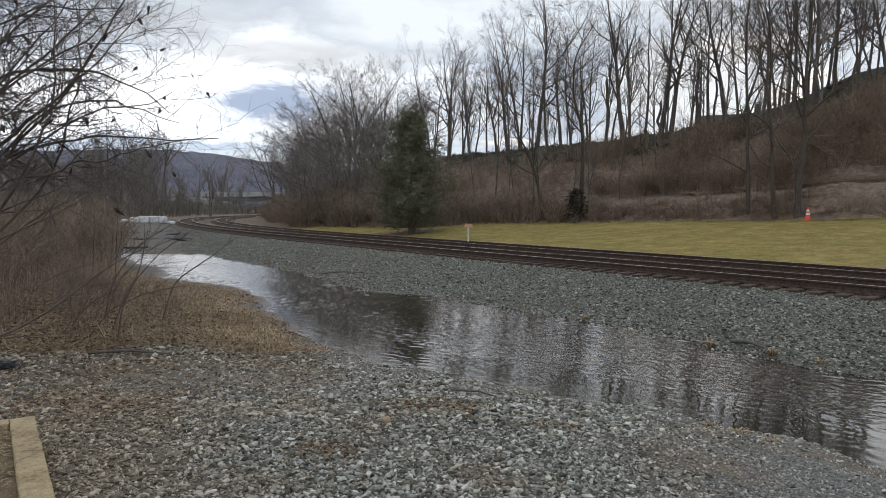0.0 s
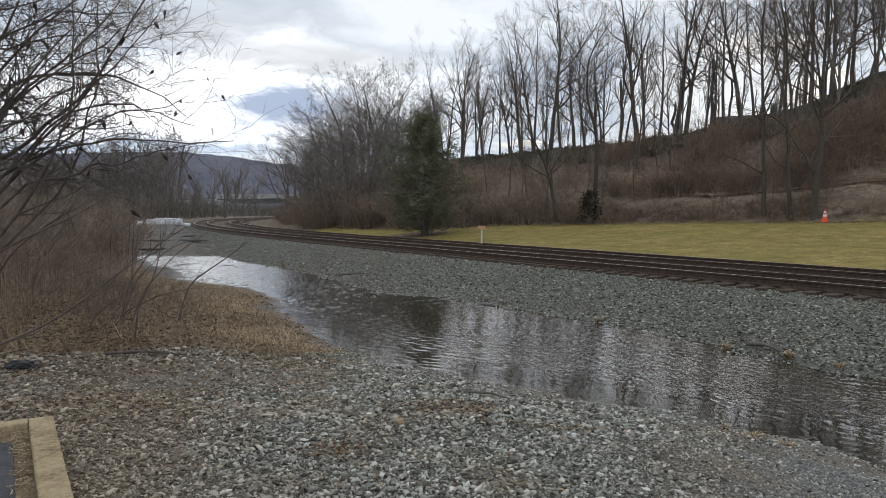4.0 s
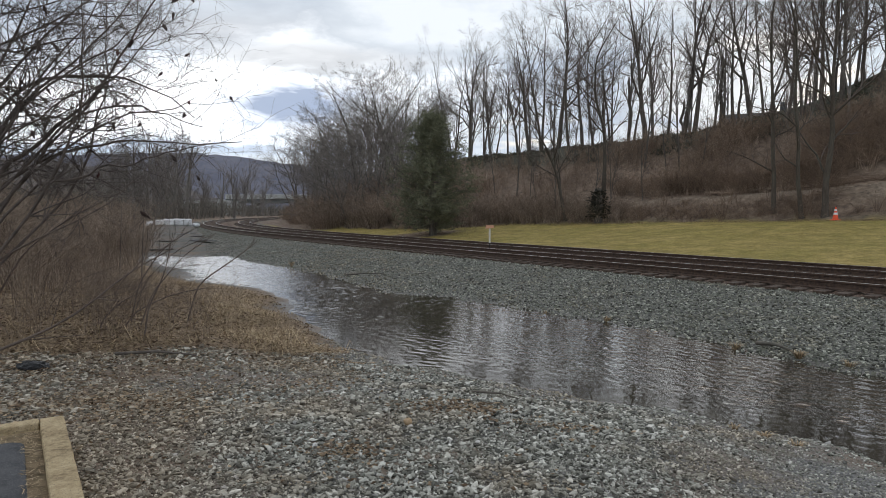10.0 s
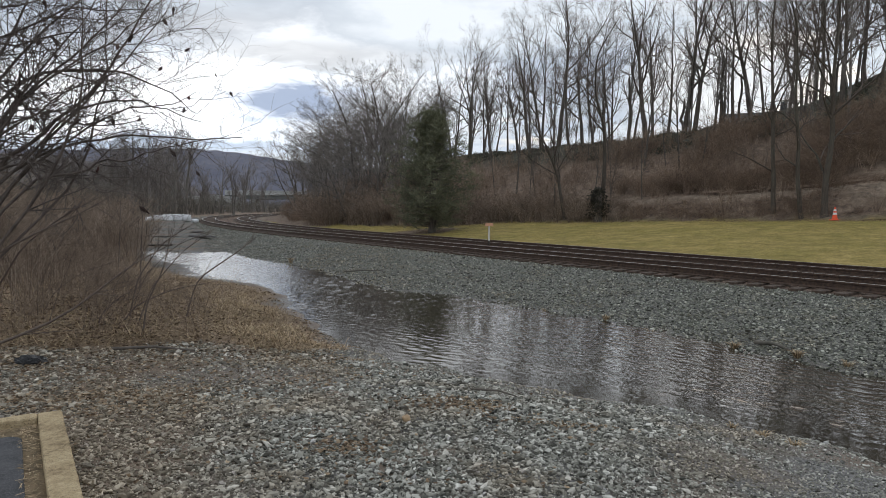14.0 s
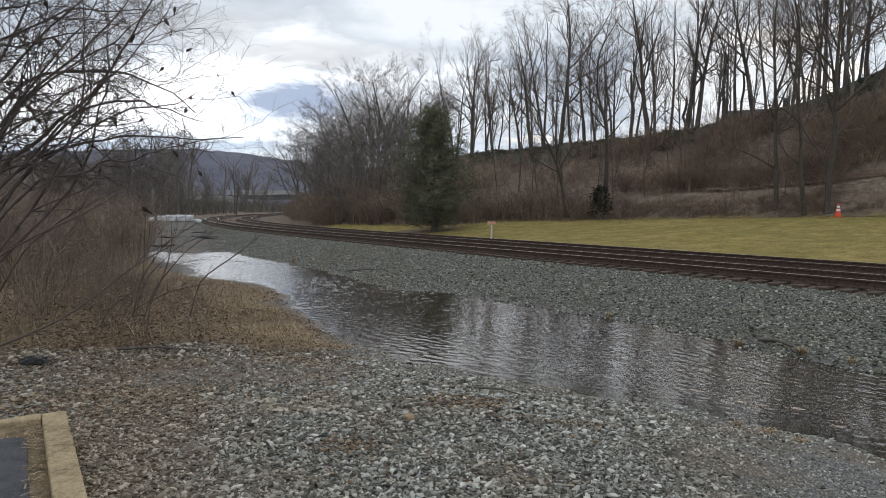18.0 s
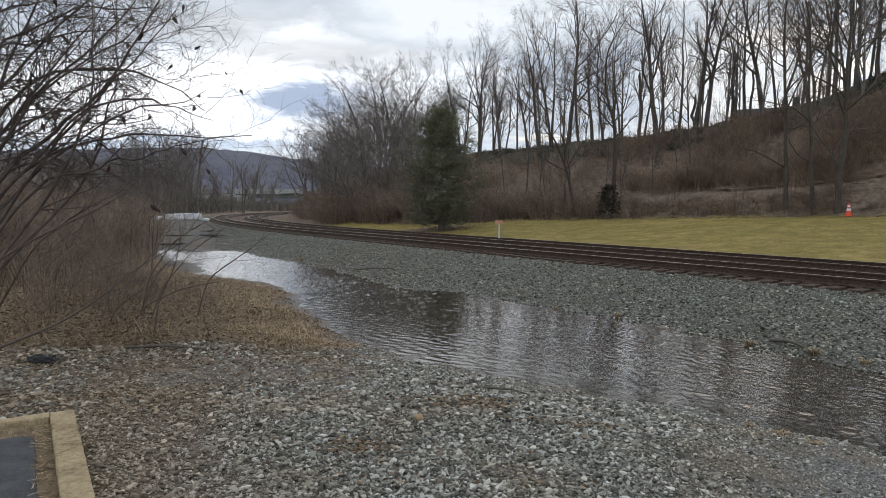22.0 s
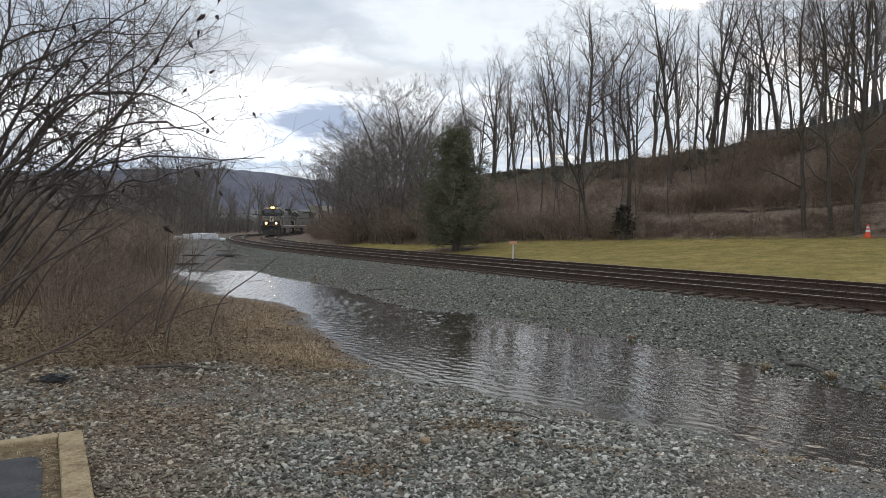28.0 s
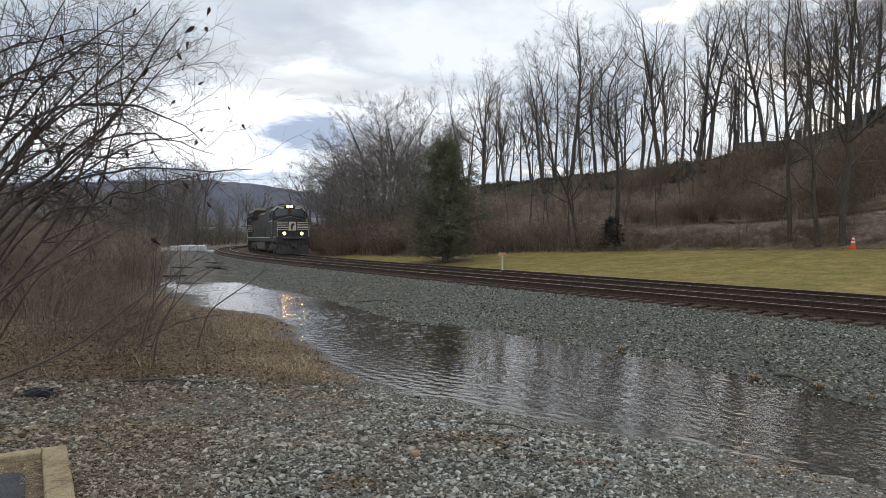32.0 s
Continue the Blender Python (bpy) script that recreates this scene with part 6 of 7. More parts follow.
def build_stones():
    r = np.random.default_rng(91)
    n = 165000
    y = 2.3 + 8.5 * r.uniform(0, 1, n) ** 1.3
    x = r.uniform(-0.78, 0.80, n) * y
    z, w, side, q = height(x, y)
    coarse = w["coarse"]
    keep = (q > -0.12) & (w["litter"] < r.uniform(0, 0.7, n)) & (POND_SIDE(x, y) < 0) & ~in_pad(x, y) & (r.uniform(0, 1, n) < 0.60 + 0.40 * coarse)
    keep &= r.uniform(0, 1, n) < (0.10 + 0.90 * smooth(2.3, 3.1, y)) * (0.15 + 0.85 * smooth(0.80, 0.74, np.abs(x / y)))
    x, y, z, coarse, q = x[keep], y[keep], z[keep], coarse[keep], q[keep]
    n = len(x)
    size = np.clip(r.lognormal(math.log(0.0168), 0.48, n), 0.007, 0.050) * (0.62 + 0.50 * coarse)
    at, turn, tilt = np.stack([x, y, z + size * 0.22], 1), r.uniform(0, 6.28, n), r.normal(0, 0.55, n)
    close = (y < 5.0) & (size > 0.012)
    v, f = scatter(stone_shapes(1, 14), at[close], turn[close], size[close], tilt[close])
    v2, f2 = scatter(stone_shapes(4, 14, True), at[~close], turn[~close], size[~close], tilt[~close])
    for sv, sf in ((v, f), (v2, f2)):
        tagged(obj("gravel_stones", np_mesh("gravel_stones", sv, sf, YARD_STONE), ground_ob), kind="stuff")
    # loose gravel round and behind
    n = 34000
    a, d = r.uniform(0, 2 * math.pi, n), 7.5 * r.uniform(0.01, 1, n) ** 0.6
    x, y = d * np.sin(a), d * np.cos(a)
    z, w, side, q = height(x, y)
    b_a, b_b = (x - PAD_C[0]) * PAD_A[0] + (y - PAD_C[1]) * PAD_A[1], (x - PAD_C[0]) * PAD_B[0] + (y - PAD_C[1]) * PAD_B[1]
    off_pad = ~((b_a > -0.03) & (b_a < 5.53) & (b_b > -0.03) & (b_b < 4.03))
    keep = ((y < 2.6 + r.normal(0, 0.2, n)) | (np.abs(x) > 0.76 * y)) & (q > 0) & (POND_SIDE(x, y) < 0) & off_pad & (w["litter"] < 0.3)
    x, y, z = x[keep], y[keep], z[keep]
    n = len(x)
    size = np.clip(r.lognormal(math.log(0.019), 0.45, n), 0.008, 0.050)
    v, f = scatter(stone_shapes(6, 12, True), np.stack([x, y, z + size * 0.2], 1), r.uniform(0, 6.28, n), size, r.normal(0, 0.5, n))
    tagged(obj("gravel_stones", np_mesh("gravel_stones", v, f, YARD_STONE), ground_ob), kind="stuff")
    # the larger stones one by one
    shapes = [np_mesh("stone", sv, sf, YARD_PIECE) for sv, sf in stone_shapes(2, 8)]
    made = 0
    while made < 290:
        y = r.uniform(2.6, 7.0)
        x = r.uniform(-0.72, 0.74) * y
        z, w, side, q = height(np.array([x]), np.array([y]))
        if q[0] < 0.05 or w["litter"][0] > 0.3 or side[0] > -4 or in_pad(x, y) or POND_SIDE(np.array([x]), np.array([y]))[0] > 0:
            continue
        s = r.uniform(0.034, 0.054)
        obj("stone", shapes[made % 8], ground_ob, "", pose(x, y, float(z[0]) + s * 0.14, r.normal(0, 16), r.normal(0, 16), r.uniform(0, 360)) @ Matrix.Scale(s, 4))
        made += 1
    # the ballast
    n = 82000
    s = -6 + 84 * r.uniform(0, 1, n) ** 1.9
    d = r.uniform(-8.5, -0.9, n)
    wide = (s > 24) & (r.uniform(0, 1, n) < 0.35)
    d[wide] = -8.5 - 6.5 * r.uniform(0, 1, int(wide.sum())) ** 1.6
    d[:2500] = r.uniform(0.15, 5.4, 2500)
    d[2500:6500] = r.uniform(-0.95, -0.50, 4000)
    x, y, _ = on_track(s, d)
    z, w, side, q = height(x, y)
    keep = (q > -0.1) & ((POND_SIDE(x, y) > 0) | (d > -1)) & (y > 2) & (np.abs(x / np.maximum(y, 1)) < 0.9)
    x, y, z = x[keep], y[keep], z[keep]
    n = len(x)
    size = np.clip(r.lognormal(math.log(0.0275), 0.32, n), 0.016, 0.060)
    v, f = scatter(stone_shapes(3, 9, True), np.stack([x, y, z + size * 0.25], 1), r.uniform(0, 6.28, n), size, r.normal(0, 0.6, n))
    tagged(obj("ballast_stones", np_mesh("ballast_stones", v, f, BALLAST_STONE), ground_ob), kind="stuff")
    # the tan cobble and stones at the water's edge
    bm = bmesh.new()
    bmesh.ops.create_icosphere(bm, subdivisions=3, radius=0.5)
    for v in bm.verts:
        v.co *= 1 + 0.22 * noise.noise(v.co * 2.2 + Vector((3, 1, 0))) + 0.05 * noise.noise(v.co * 9)
        v.co.z *= 0.86
    me = bpy.data.meshes.new("tan_cobble")
    bm.to_mesh(me)
    bm.free()
    me.materials.append(TAN_STONE)
    t = obj("tan_cobble", me)
    t.matrix_basis = pose(-0.195, 4.87, ground_z(-0.195, 4.87) + 0.022, 0, 0, 20) @ Matrix.Scale(0.066, 4)
    tagged(t, "rounded tan cobble lying in grey gravel", "stone")


def in_pad(x, y):
    """Whether a place lies within the kerb of the paved pad."""
    a = (x - PAD_C[0]) * PAD_A[0] + (y - PAD_C[1]) * PAD_A[1]
    b = (x - PAD_C[0]) * PAD_B[0] + (y - PAD_C[1]) * PAD_B[1]
    return (a > -0.03) & (b > -0.03)


build_stones()

# ---------------------------------------------------------------- the paved pad and its kerb
def concrete_material():
    k = Mat("kerb_concrete", 0.92, 0, 0.3)
    n1, n2, n3 = k.noise(3.5, 5, 0.65), k.noise(38, 4, 0.6), k.noise(120, 2)
    c = k.ramp(k.math("ADD", k.math("MULTIPLY", n1, 0.6), k.math("MULTIPLY", n2, 0.4)), [(0.34, (0.21, 0.15, 0.085)), (0.48, (0.44, 0.335, 0.195)), (0.66, (0.60, 0.48, 0.305))])
    c = k.mix(k.ramp(n3, [(0.58, 0.0), (0.66, 0.7)]), c, (0.12, 0.10, 0.07))
    crack = k.n.new("ShaderNodeTexVoronoi")
    crack.feature = "DISTANCE_TO_EDGE"
    crack.inputs["Scale"].default_value = 1.3
    warp = k.n.new("ShaderNodeVectorMath")
    warp.operation = "ADD"
    push = k.n.new("ShaderNodeTexNoise")
    push.inputs["Scale"].default_value = 9.0
    k.l.new(k.obj, push.inputs["Vector"])
    soft_push = k.n.new("ShaderNodeVectorMath")
    soft_push.operation = "SCALE"
    soft_push.inputs["Scale"].default_value = 0.16
    k.l.new(push.outputs["Color"], soft_push.inputs[0])
    k.l.new(k.obj, warp.inputs[0]), k.l.new(soft_push.outputs[0], warp.inputs[1])
    k.l.new(warp.outputs[0], crack.inputs["Vector"])
    line = k.ramp(crack.outputs["Distance"], [(0.0, 0.5), (0.006, 0.0)])
    c = k.mix(line, c, (0.10, 0.075, 0.045))
    k.color(c).bump(k.math("SUBTRACT", k.math("ADD", n2, n3), k.math("MULTIPLY", line, 0.8)), 0.9, 0.014)
    return k.m


CONCRETE = concrete_material()
_a = Mat("asphalt", 0.88, 0, 0.4)
_g, _b = _a.noise(150, 3, 0.7), _a.noise(5, 4, 0.6)
_a.color(_a.mix(_a.ramp(_g, [(0.50, 0.0), (0.66, 0.8)]), _a.ramp(_b, [(0.35, (0.030, 0.030, 0.033)), (0.65, (0.075, 0.075, 0.079))]), (0.17, 0.17, 0.175))).bump(_g, 0.9, 0.006)
ASPHALT = _a.m
FILL = simple("straw_fill", (0.10, 0.072, 0.040), (0.29, 0.215, 0.125), 18, 0.95, 0, 0.8, 0.015)


def build_pad():
    def at(a, b, z):
        p = PAD_C + PAD_A * a + PAD_B * b
        return (p[0], p[1], z)

    def slab(name, corners, z0, z1, m, label, bevel=0.0):
        bm = bmesh.new()
        lo = [bm.verts.new(at(a, b, z0)) for a, b in corners]
        hi = [bm.verts.new(at(a, b, z1)) for a, b in corners]
        n = len(corners)
        for i in range(n):
            bm.faces.new((lo[i], lo[(i + 1) % n], hi[(i + 1) % n], hi[i]))
        bm.faces.new(hi), bm.faces.new(lo[::-1])
        bmesh.ops.recalc_face_normals(bm, faces=bm.faces)
        if bevel:
            bmesh.ops.bevel(bm, geom=bm.edges[:], offset=bevel, segments=2, affect="EDGES", profile=0.5)
        if name == "kerb":
            bmesh.ops.subdivide_edges(bm, edges=[e for e in bm.edges if e.calc_length() > 0.6], cuts=70, use_grid_fill=True)
            for v in bm.verts:
                v.co += Vector((noise.noise(v.co * 14), noise.noise(v.co * 14 + Vector((7, 0, 0))), noise.noise(v.co * 11 + Vector((0, 9, 0))))) * 0.0035
        me = bpy.data.meshes.new(name)
        bm.to_mesh(me)
        bm.free()
        me.materials.append(m)
        return tagged(obj(name, me), label, name, kind="structure")

    slab("kerb", [(0, 0), (5.5, 0), (5.5, 0.135), (0, 0.135)], -0.10, 0.200, CONCRETE, "weathered yellowish concrete kerb round the paved pad", 0.012)
    slab("kerb", [(0, 0.137), (0, 4.0), (0.10, 4.0), (0.10, 0.137)], -0.10, 0.202, CONCRETE, "weathered yellowish concrete kerb round the paved pad", 0.012)
    slab("pad_fill", [(0.10, 0.135), (5.5, 0.135), (5.5, 4.0), (0.10, 4.0)], -0.06, 0.150, FILL, "straw and grit between kerb and asphalt")
    r0 = 0.10
    corner = [(0.30 + r0 - r0 * math.sin(t), 0.22 + r0 - r0 * math.cos(t)) for t in np.linspace(0, math.pi / 2, 7)]
    slab("asphalt_pad", corner[::-1] + [(5.5, 0.22), (5.5, 4.0), (0.30, 4.0)], 0.0, 0.165, ASPHALT, "dark worn asphalt surface with a rounded corner", 0.006)
    r = np.random.default_rng(14)
    n = 1300
    a, b = r.uniform(0.14, 2.4, n), r.uniform(0.14, 0.24, n)
    half = n // 2
    a[:half], b[:half] = r.uniform(0.14, 0.31, half), r.uniform(0.14, 1.5, half)
    p = PAD_C + PAD_A * a[:, None] + PAD_B * b[:, None]
    straw = (np.array([[-0.03, -0.0025, 0], [0.03, -0.0018, 0.006], [0.03, 0.0018, 0.006], [-0.03, 0.0025, 0]]), np.array([[0, 1, 2, 3]]))
    v, f = scatter([straw], np.stack([p[:, 0], p[:, 1], 0.156 + r.uniform(0, 0.012, n)], 1), r.uniform(0, 6.28, n), r.uniform(0.3, 0.95, n), r.normal(0, 0.25, n))
    tagged(obj("straw", np_mesh("straw", v, f, DEAD_GRASS)), "pale bits of straw along the kerb", "straw", kind="stuff")


build_pad()

# ---------------------------------------------------------------- small things
ORANGE = simple("cone_orange", (0.72, 0.07, 0.02), (0.85, 0.11, 0.03), 8, 0.55, 0, 0.05)
WHITE_BAND = simple("reflective_white", (0.62, 0.62, 0.62), (0.80, 0.80, 0.80), 20, 0.4)
DARK_RUBBER = simple("dark_rubber", (0.02, 0.02, 0.02), (0.05, 0.045, 0.04), 10, 0.8)


def build_cone():
    x, y = 21.2, 35.3
    t = empty("traffic_cone", pose(x, y, ground_z(x, y) + 0.015, 0, 0, 20))
    t.scale = (0.88, 0.88, 0.94)
    hgt, r0, r1 = 0.74, 0.17, 0.035

    def ring(z):
        return r0 + (r1 - r0) * z / hgt

    part("base", box(-0.21, 0.21, -0.21, 0.21, -0.02, 0.03, 0.012), ORANGE, t)
    part("cone", rod((0, 0, 0.03), (0, 0, hgt), ring(0.03), r1, 24), ORANGE, t)
    for z0, z1 in ((0.30, 0.42), (0.50, 0.60)):
        part("collar", rod((0, 0, z0), (0, 0, z1), ring(z0) + 0.005, ring(z1) + 0.005, 24), WHITE_BAND, t, "white reflective collar")
    tagged(t, "orange traffic cone with two white collars on the lawn", "traffic cone")


build_cone()
POST_WHITE = simple("post_white", (0.50, 0.47, 0.41), (0.72, 0.69, 0.62), 12, 0.7)
SALMON = simple("faded_orange", (0.55, 0.27, 0.15), (0.68, 0.38, 0.24), 9, 0.6)


def build_marker():
    x, y = 2.62, 32.0
    t = empty("marker_post", pose(x, y, ground_z(x, y), 0, 0, 6))
    part("stake", rod((0, 0, -0.2), (0, 0, 0.36), 0.028, 0.028, 8), DARK_RUBBER, t, "dark steel stake")
    part("post", rod((0, 0, 0.30), (0, 0, 0.98), 0.042, 0.042, 12), POST_WHITE, t, "faded white plastic tube")
    part("cap", prism([(-0.20, 0.98), (0.20, 1.02), (0.17, 1.14), (0.0, 1.13), (-0.16, 1.16)], "y", -0.06, 0.06), SALMON, t, "faded orange cap plate")
    tagged(t, "white utility marker post with a faded orange cap beside the tracks", "marker post")


build_marker()
BAG_WHITE = simple("woven_white", (0.78, 0.78, 0.79), (0.90, 0.90, 0.90), 2.5, 0.7, 0, 0.5, 0.05)


def build_bags():
    r = np.random.default_rng(17)
    a, b = np.array([-29.5, 69.0]), np.array([-25.4, 71.9])
    d = (b - a) / np.linalg.norm(b - a)
    ang = math.degrees(math.atan2(d[1], d[0]))
    for i, (w, h) in enumerate([(0.62, 0.42), (0.78, 0.58), (0.84, 0.66), (0.84, 0.68), (0.80, 0.70), (0.50, 0.36)]):
        p = a + d * (0.35 + i * 0.92)
        bm = box(-w / 2, w / 2, -0.5, 0.5, 0, h, 0.10, 3)
        for v in bm.verts:
            k = v.co.z / h
            bulge = 1 + 0.10 * math.sin(math.pi * k)
            v.co.x *= bulge
            v.co.y *= bulge
            v.co += Vector(r.normal(0, 0.015, 3))
        t = empty("bulk_bag", pose(p[0], p[1], ground_z(*p), 0, 0, ang + r.normal(0, 4)))
        part("sack", bm, BAG_WHITE, t, smooth=True)
        for sx in (-1, 1):
            part("loop", rod((sx * w * 0.36, 0.2, h - 0.04), (sx * w * 0.30, 0.05, h + 0.10), 0.025, 0.02, 6), BAG_WHITE, t, "lifting loop")
        tagged(t, "filled white woven bulk bag in a row beside the gravel road", "bulk bag", group="bulk bags by the road")


build_bags()
PLASTIC = simple("black_plastic", (0.008, 0.008, 0.009), (0.02, 0.02, 0.022), 14, 0.35, 0, 0.8, 0.03)


def build_litter_bag():
    r = np.random.default_rng(19)
    x, y = -3.80, 6.32
    bm = bmesh.new()
    bmesh.ops.create_icosphere(bm, subdivisions=3, radius=0.5)
    for v in bm.verts:
        n = noise.noise(v.co * 5.0) * 0.5 + noise.noise(v.co * 11.0) * 0.3
        v.co *= 1 + n
        v.co = Vector((v.co.x * 0.27, v.co.y * 0.20, max(v.co.z, -0.15) * 0.13 + 0.015))
    t = empty("plastic_bag", pose(x, y, ground_z(x, y), 0, 0, 15))
    part("sheet", bm, PLASTIC, t)
    tagged(t, "crumpled black plastic bag among fallen leaves", "plastic bag")


build_litter_bag()


def tuft(x, y, n, l, seed, label):
    r = np.random.default_rng(seed)
    v, f = [], []
    for k in range(n):
        a, ln, o = r.uniform(0, 6.28), l * r.uniform(0.5, 1.1), r.uniform(0, 0.05)
        d, s = np.array([math.cos(a), math.sin(a), 0]), np.array([-math.sin(a), math.cos(a), 0]) * 0.004
        b0, b = d * o, len(v)
        m = b0 + d * ln * 0.3 + (0, 0, ln * 0.6)
        v += [b0 - s, b0 + s, m - s, m + s, m + d * ln * 0.5 + (0, 0, ln * 0.1)]
        f += [[b, b + 1, b + 3], [b, b + 3, b + 2], [b + 2, b + 3, b + 4]]
    t = empty("grass_tuft", pose(x, y, ground_z(x, y) - 0.01))
    obj("dry_blade", np_mesh("dry_blade", np.array(v), np.array(f), DEAD_GRASS), t)
    tagged(t, label, "grass tuft", group="grass tufts of the bank")


for i, (x, y, n, l) in enumerate([(2.86, 5.15, 50, 0.07), (2.80, 5.55, 60, 0.08), (2.72, 5.95, 40, 0.07), (3.12, 12.05, 70, 0.13), (4.38, 9.62, 90, 0.15), (4.95, 8.95, 120, 0.15), (5.3, 8.4, 50, 0.12), (2.2, 13.1, 30, 0.10), (-5.1, 23.9, 60, 0.3), (3.6, 11.0, 25, 0.12)]):
    tuft(x, y, n, l, 200 + i, "tuft of dry grass at the water's edge")


def stick(pts, r0, label, name="driftwood"):
    p = np.array([(x, y, ground_z(x, y) + dz) for x, y, dz in pts])
    root = p[0].copy()
    t = empty(name, pose(*root))
    v, f = tubes([(p - root, np.linspace(r0, r0 * 0.5, len(p)), 6)])
    obj("wood", np_mesh("wood", v, f, BARK, True), t)
    tagged(t, label, "driftwood", group="sticks on the banks")


stick([(-2.7, 20.3, 0.04), (-2.1, 20.1, 0.09), (-1.5, 20.2, 0.05)], 0.022, "grey driftwood branch lying on the ballast bank")
stick([(4.75, 9.75, 0.05), (4.9, 9.5, 0.08), (5.0, 9.2, 0.04)], 0.035, "dark driftwood branch at the water's edge")
stick([(0.35, 6.15, 0.02), (0.6, 6.0, 0.05), (0.75, 5.9, 0.03)], 0.012, "thin dark stick lying on gravel")
stick([(-3.3, 6.85, 0.02), (-2.9, 6.95, 0.05), (-2.5, 7.0, 0.04)], 0.018, "thin dark stick lying on gravel")

def puddle(x, y, rx, ry, turn, seed):
    """A shallow pool on the gravel road."""
    r = np.random.default_rng(seed)
    a = np.linspace(0, 2 * math.pi, 40, endpoint=False)
    w = 1 + 0.22 * np.sin(3 * a + r.uniform(0, 6)) + 0.15 * np.sin(5 * a + r.uniform(0, 6)) + 0.07 * np.sin(11 * a + r.uniform(0, 6))
    v = np.stack([rx * w * np.cos(a), ry * w * np.sin(a), 0 * a], 1)
    c, s = math.cos(radians(turn)), math.sin(radians(turn))
    top = float(np.percentile([ground_z(x + c * p[0] - s * p[1], y + s * p[0] + c * p[1]) for p in v], 60))
    me = np_mesh("puddle", np.concatenate([v, v * [0.97, 0.97, 1] - [0, 0, 0.02]]), [np.arange(40)[None, :], np.stack([np.arange(40), np.arange(40) + 40, (np.arange(40) + 1) % 40 + 40, (np.arange(40) + 1) % 40], 1)], PUDDLE)
    ob = obj("puddle", me)
    ob.matrix_basis = pose(x, y, top + 0.006, 0, 0, turn)
    tagged(ob, "shallow rain puddle on the gravel road", "puddle", group="puddles of the road", kind="structure")


PUDDLE = simple("puddle_water", (0.03, 0.027, 0.022), (0.05, 0.045, 0.036), 2, 0.06, 0, 0.15, 0.004)
puddle(-13.7, 37.0, 1.5, 0.9, 20, 1), puddle(-15.6, 36.2, 1.6, 0.35, 5, 2), puddle(-15.0, 42.0, 0.9, 0.5, 70, 3), puddle(-17.2, 46.0, 0.6, 1.6, 10, 4), puddle(-13.4, 31.5, 1.3, 0.4, 0, 5)

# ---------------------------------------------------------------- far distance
# blue-grey base colour stands in for the haze over the far hill
HILL = Mat("hazed_hill", 1.0, 0, 0.0)
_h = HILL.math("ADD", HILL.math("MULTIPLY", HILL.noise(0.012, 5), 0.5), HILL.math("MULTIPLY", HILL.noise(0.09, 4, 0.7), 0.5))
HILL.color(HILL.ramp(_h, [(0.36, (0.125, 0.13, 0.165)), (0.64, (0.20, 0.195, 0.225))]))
HILL_NEAR = Mat("wooded_hill_near", 1.0, 0, 0.0)
_h = HILL_NEAR.math("ADD", HILL_NEAR.math("MULTIPLY", HILL_NEAR.noise(0.02, 5), 0.4), HILL_NEAR.math("MULTIPLY", HILL_NEAR.noise(0.2, 4, 0.7), 0.6))
HILL_NEAR.color(HILL_NEAR.ramp(_h, [(0.36, (0.10, 0.09, 0.092)), (0.64, (0.19, 0.165, 0.155))]))


def build_hill(name, dist, deep, us, tops, m, label, seed):
    u = np.linspace(us[0], us[-1], 260)
    r = np.random.default_rng(seed)
    k = np.linspace(0, 1, 16)
    U, K = np.meshgrid(u, k)
    Y = dist + deep * K
    X = U * dist * (1 + 0.25 * K)
    crest = 1.5 + np.interp(U, us, tops) * (dist + deep * 0.6) + np.interp(U.ravel(), u, np.convolve(r.normal(0, 1, 260), np.ones(3) / 3, "same")).reshape(U.shape) * dist * 0.0016
    Z = -3 + (crest + 3) * np.sin(np.clip(K / 0.6, 0, 1) * np.pi / 2) - np.clip(K - 0.6, 0, 1) * 30
    n, c = U.shape
    i, j = np.meshgrid(np.arange(n - 1), np.arange(c - 1), indexing="ij")
    f = np.stack([i * c + j, i * c + j + 1, (i + 1) * c + j + 1, (i + 1) * c + j], -1).reshape(-1, 4)
    tagged(obj(name, np_mesh(name, np.stack([X.ravel(), Y.ravel(), Z.ravel()], 1), f, m, True)), label, "hill", kind="structure")


build_hill("backdrop_hill", 1300, 700, [-1.6, -0.8, -0.45, -0.39, -0.353, -0.30, -0.243, -0.19, -0.162, -0.05, 0.3], [0.05, 0.078, 0.084, 0.083, 0.080, 0.074, 0.0676, 0.062, 0.059, 0.055, 0.02], HILL.m, "long wooded hill across the valley, coloured blue-grey for haze", 4)
build_hill("backdrop_rise", 420, 160, [-2.2, -1.0, -0.62, -0.5, -0.42, -0.36, -0.30], [0.07, 0.075, 0.074, 0.062, 0.04, 0.02, 0.012], HILL_NEAR.m, "brown wooded rise behind the thicket", 6)
# bridge colours raised in place of haze in the distance
BRIDGE_CONCRETE = simple("bridge_concrete", (0.36, 0.37, 0.35), (0.48, 0.48, 0.46), 0.6, 0.9, 0, 0.2, 0.05)
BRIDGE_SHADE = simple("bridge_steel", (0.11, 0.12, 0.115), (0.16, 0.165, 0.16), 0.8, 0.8)


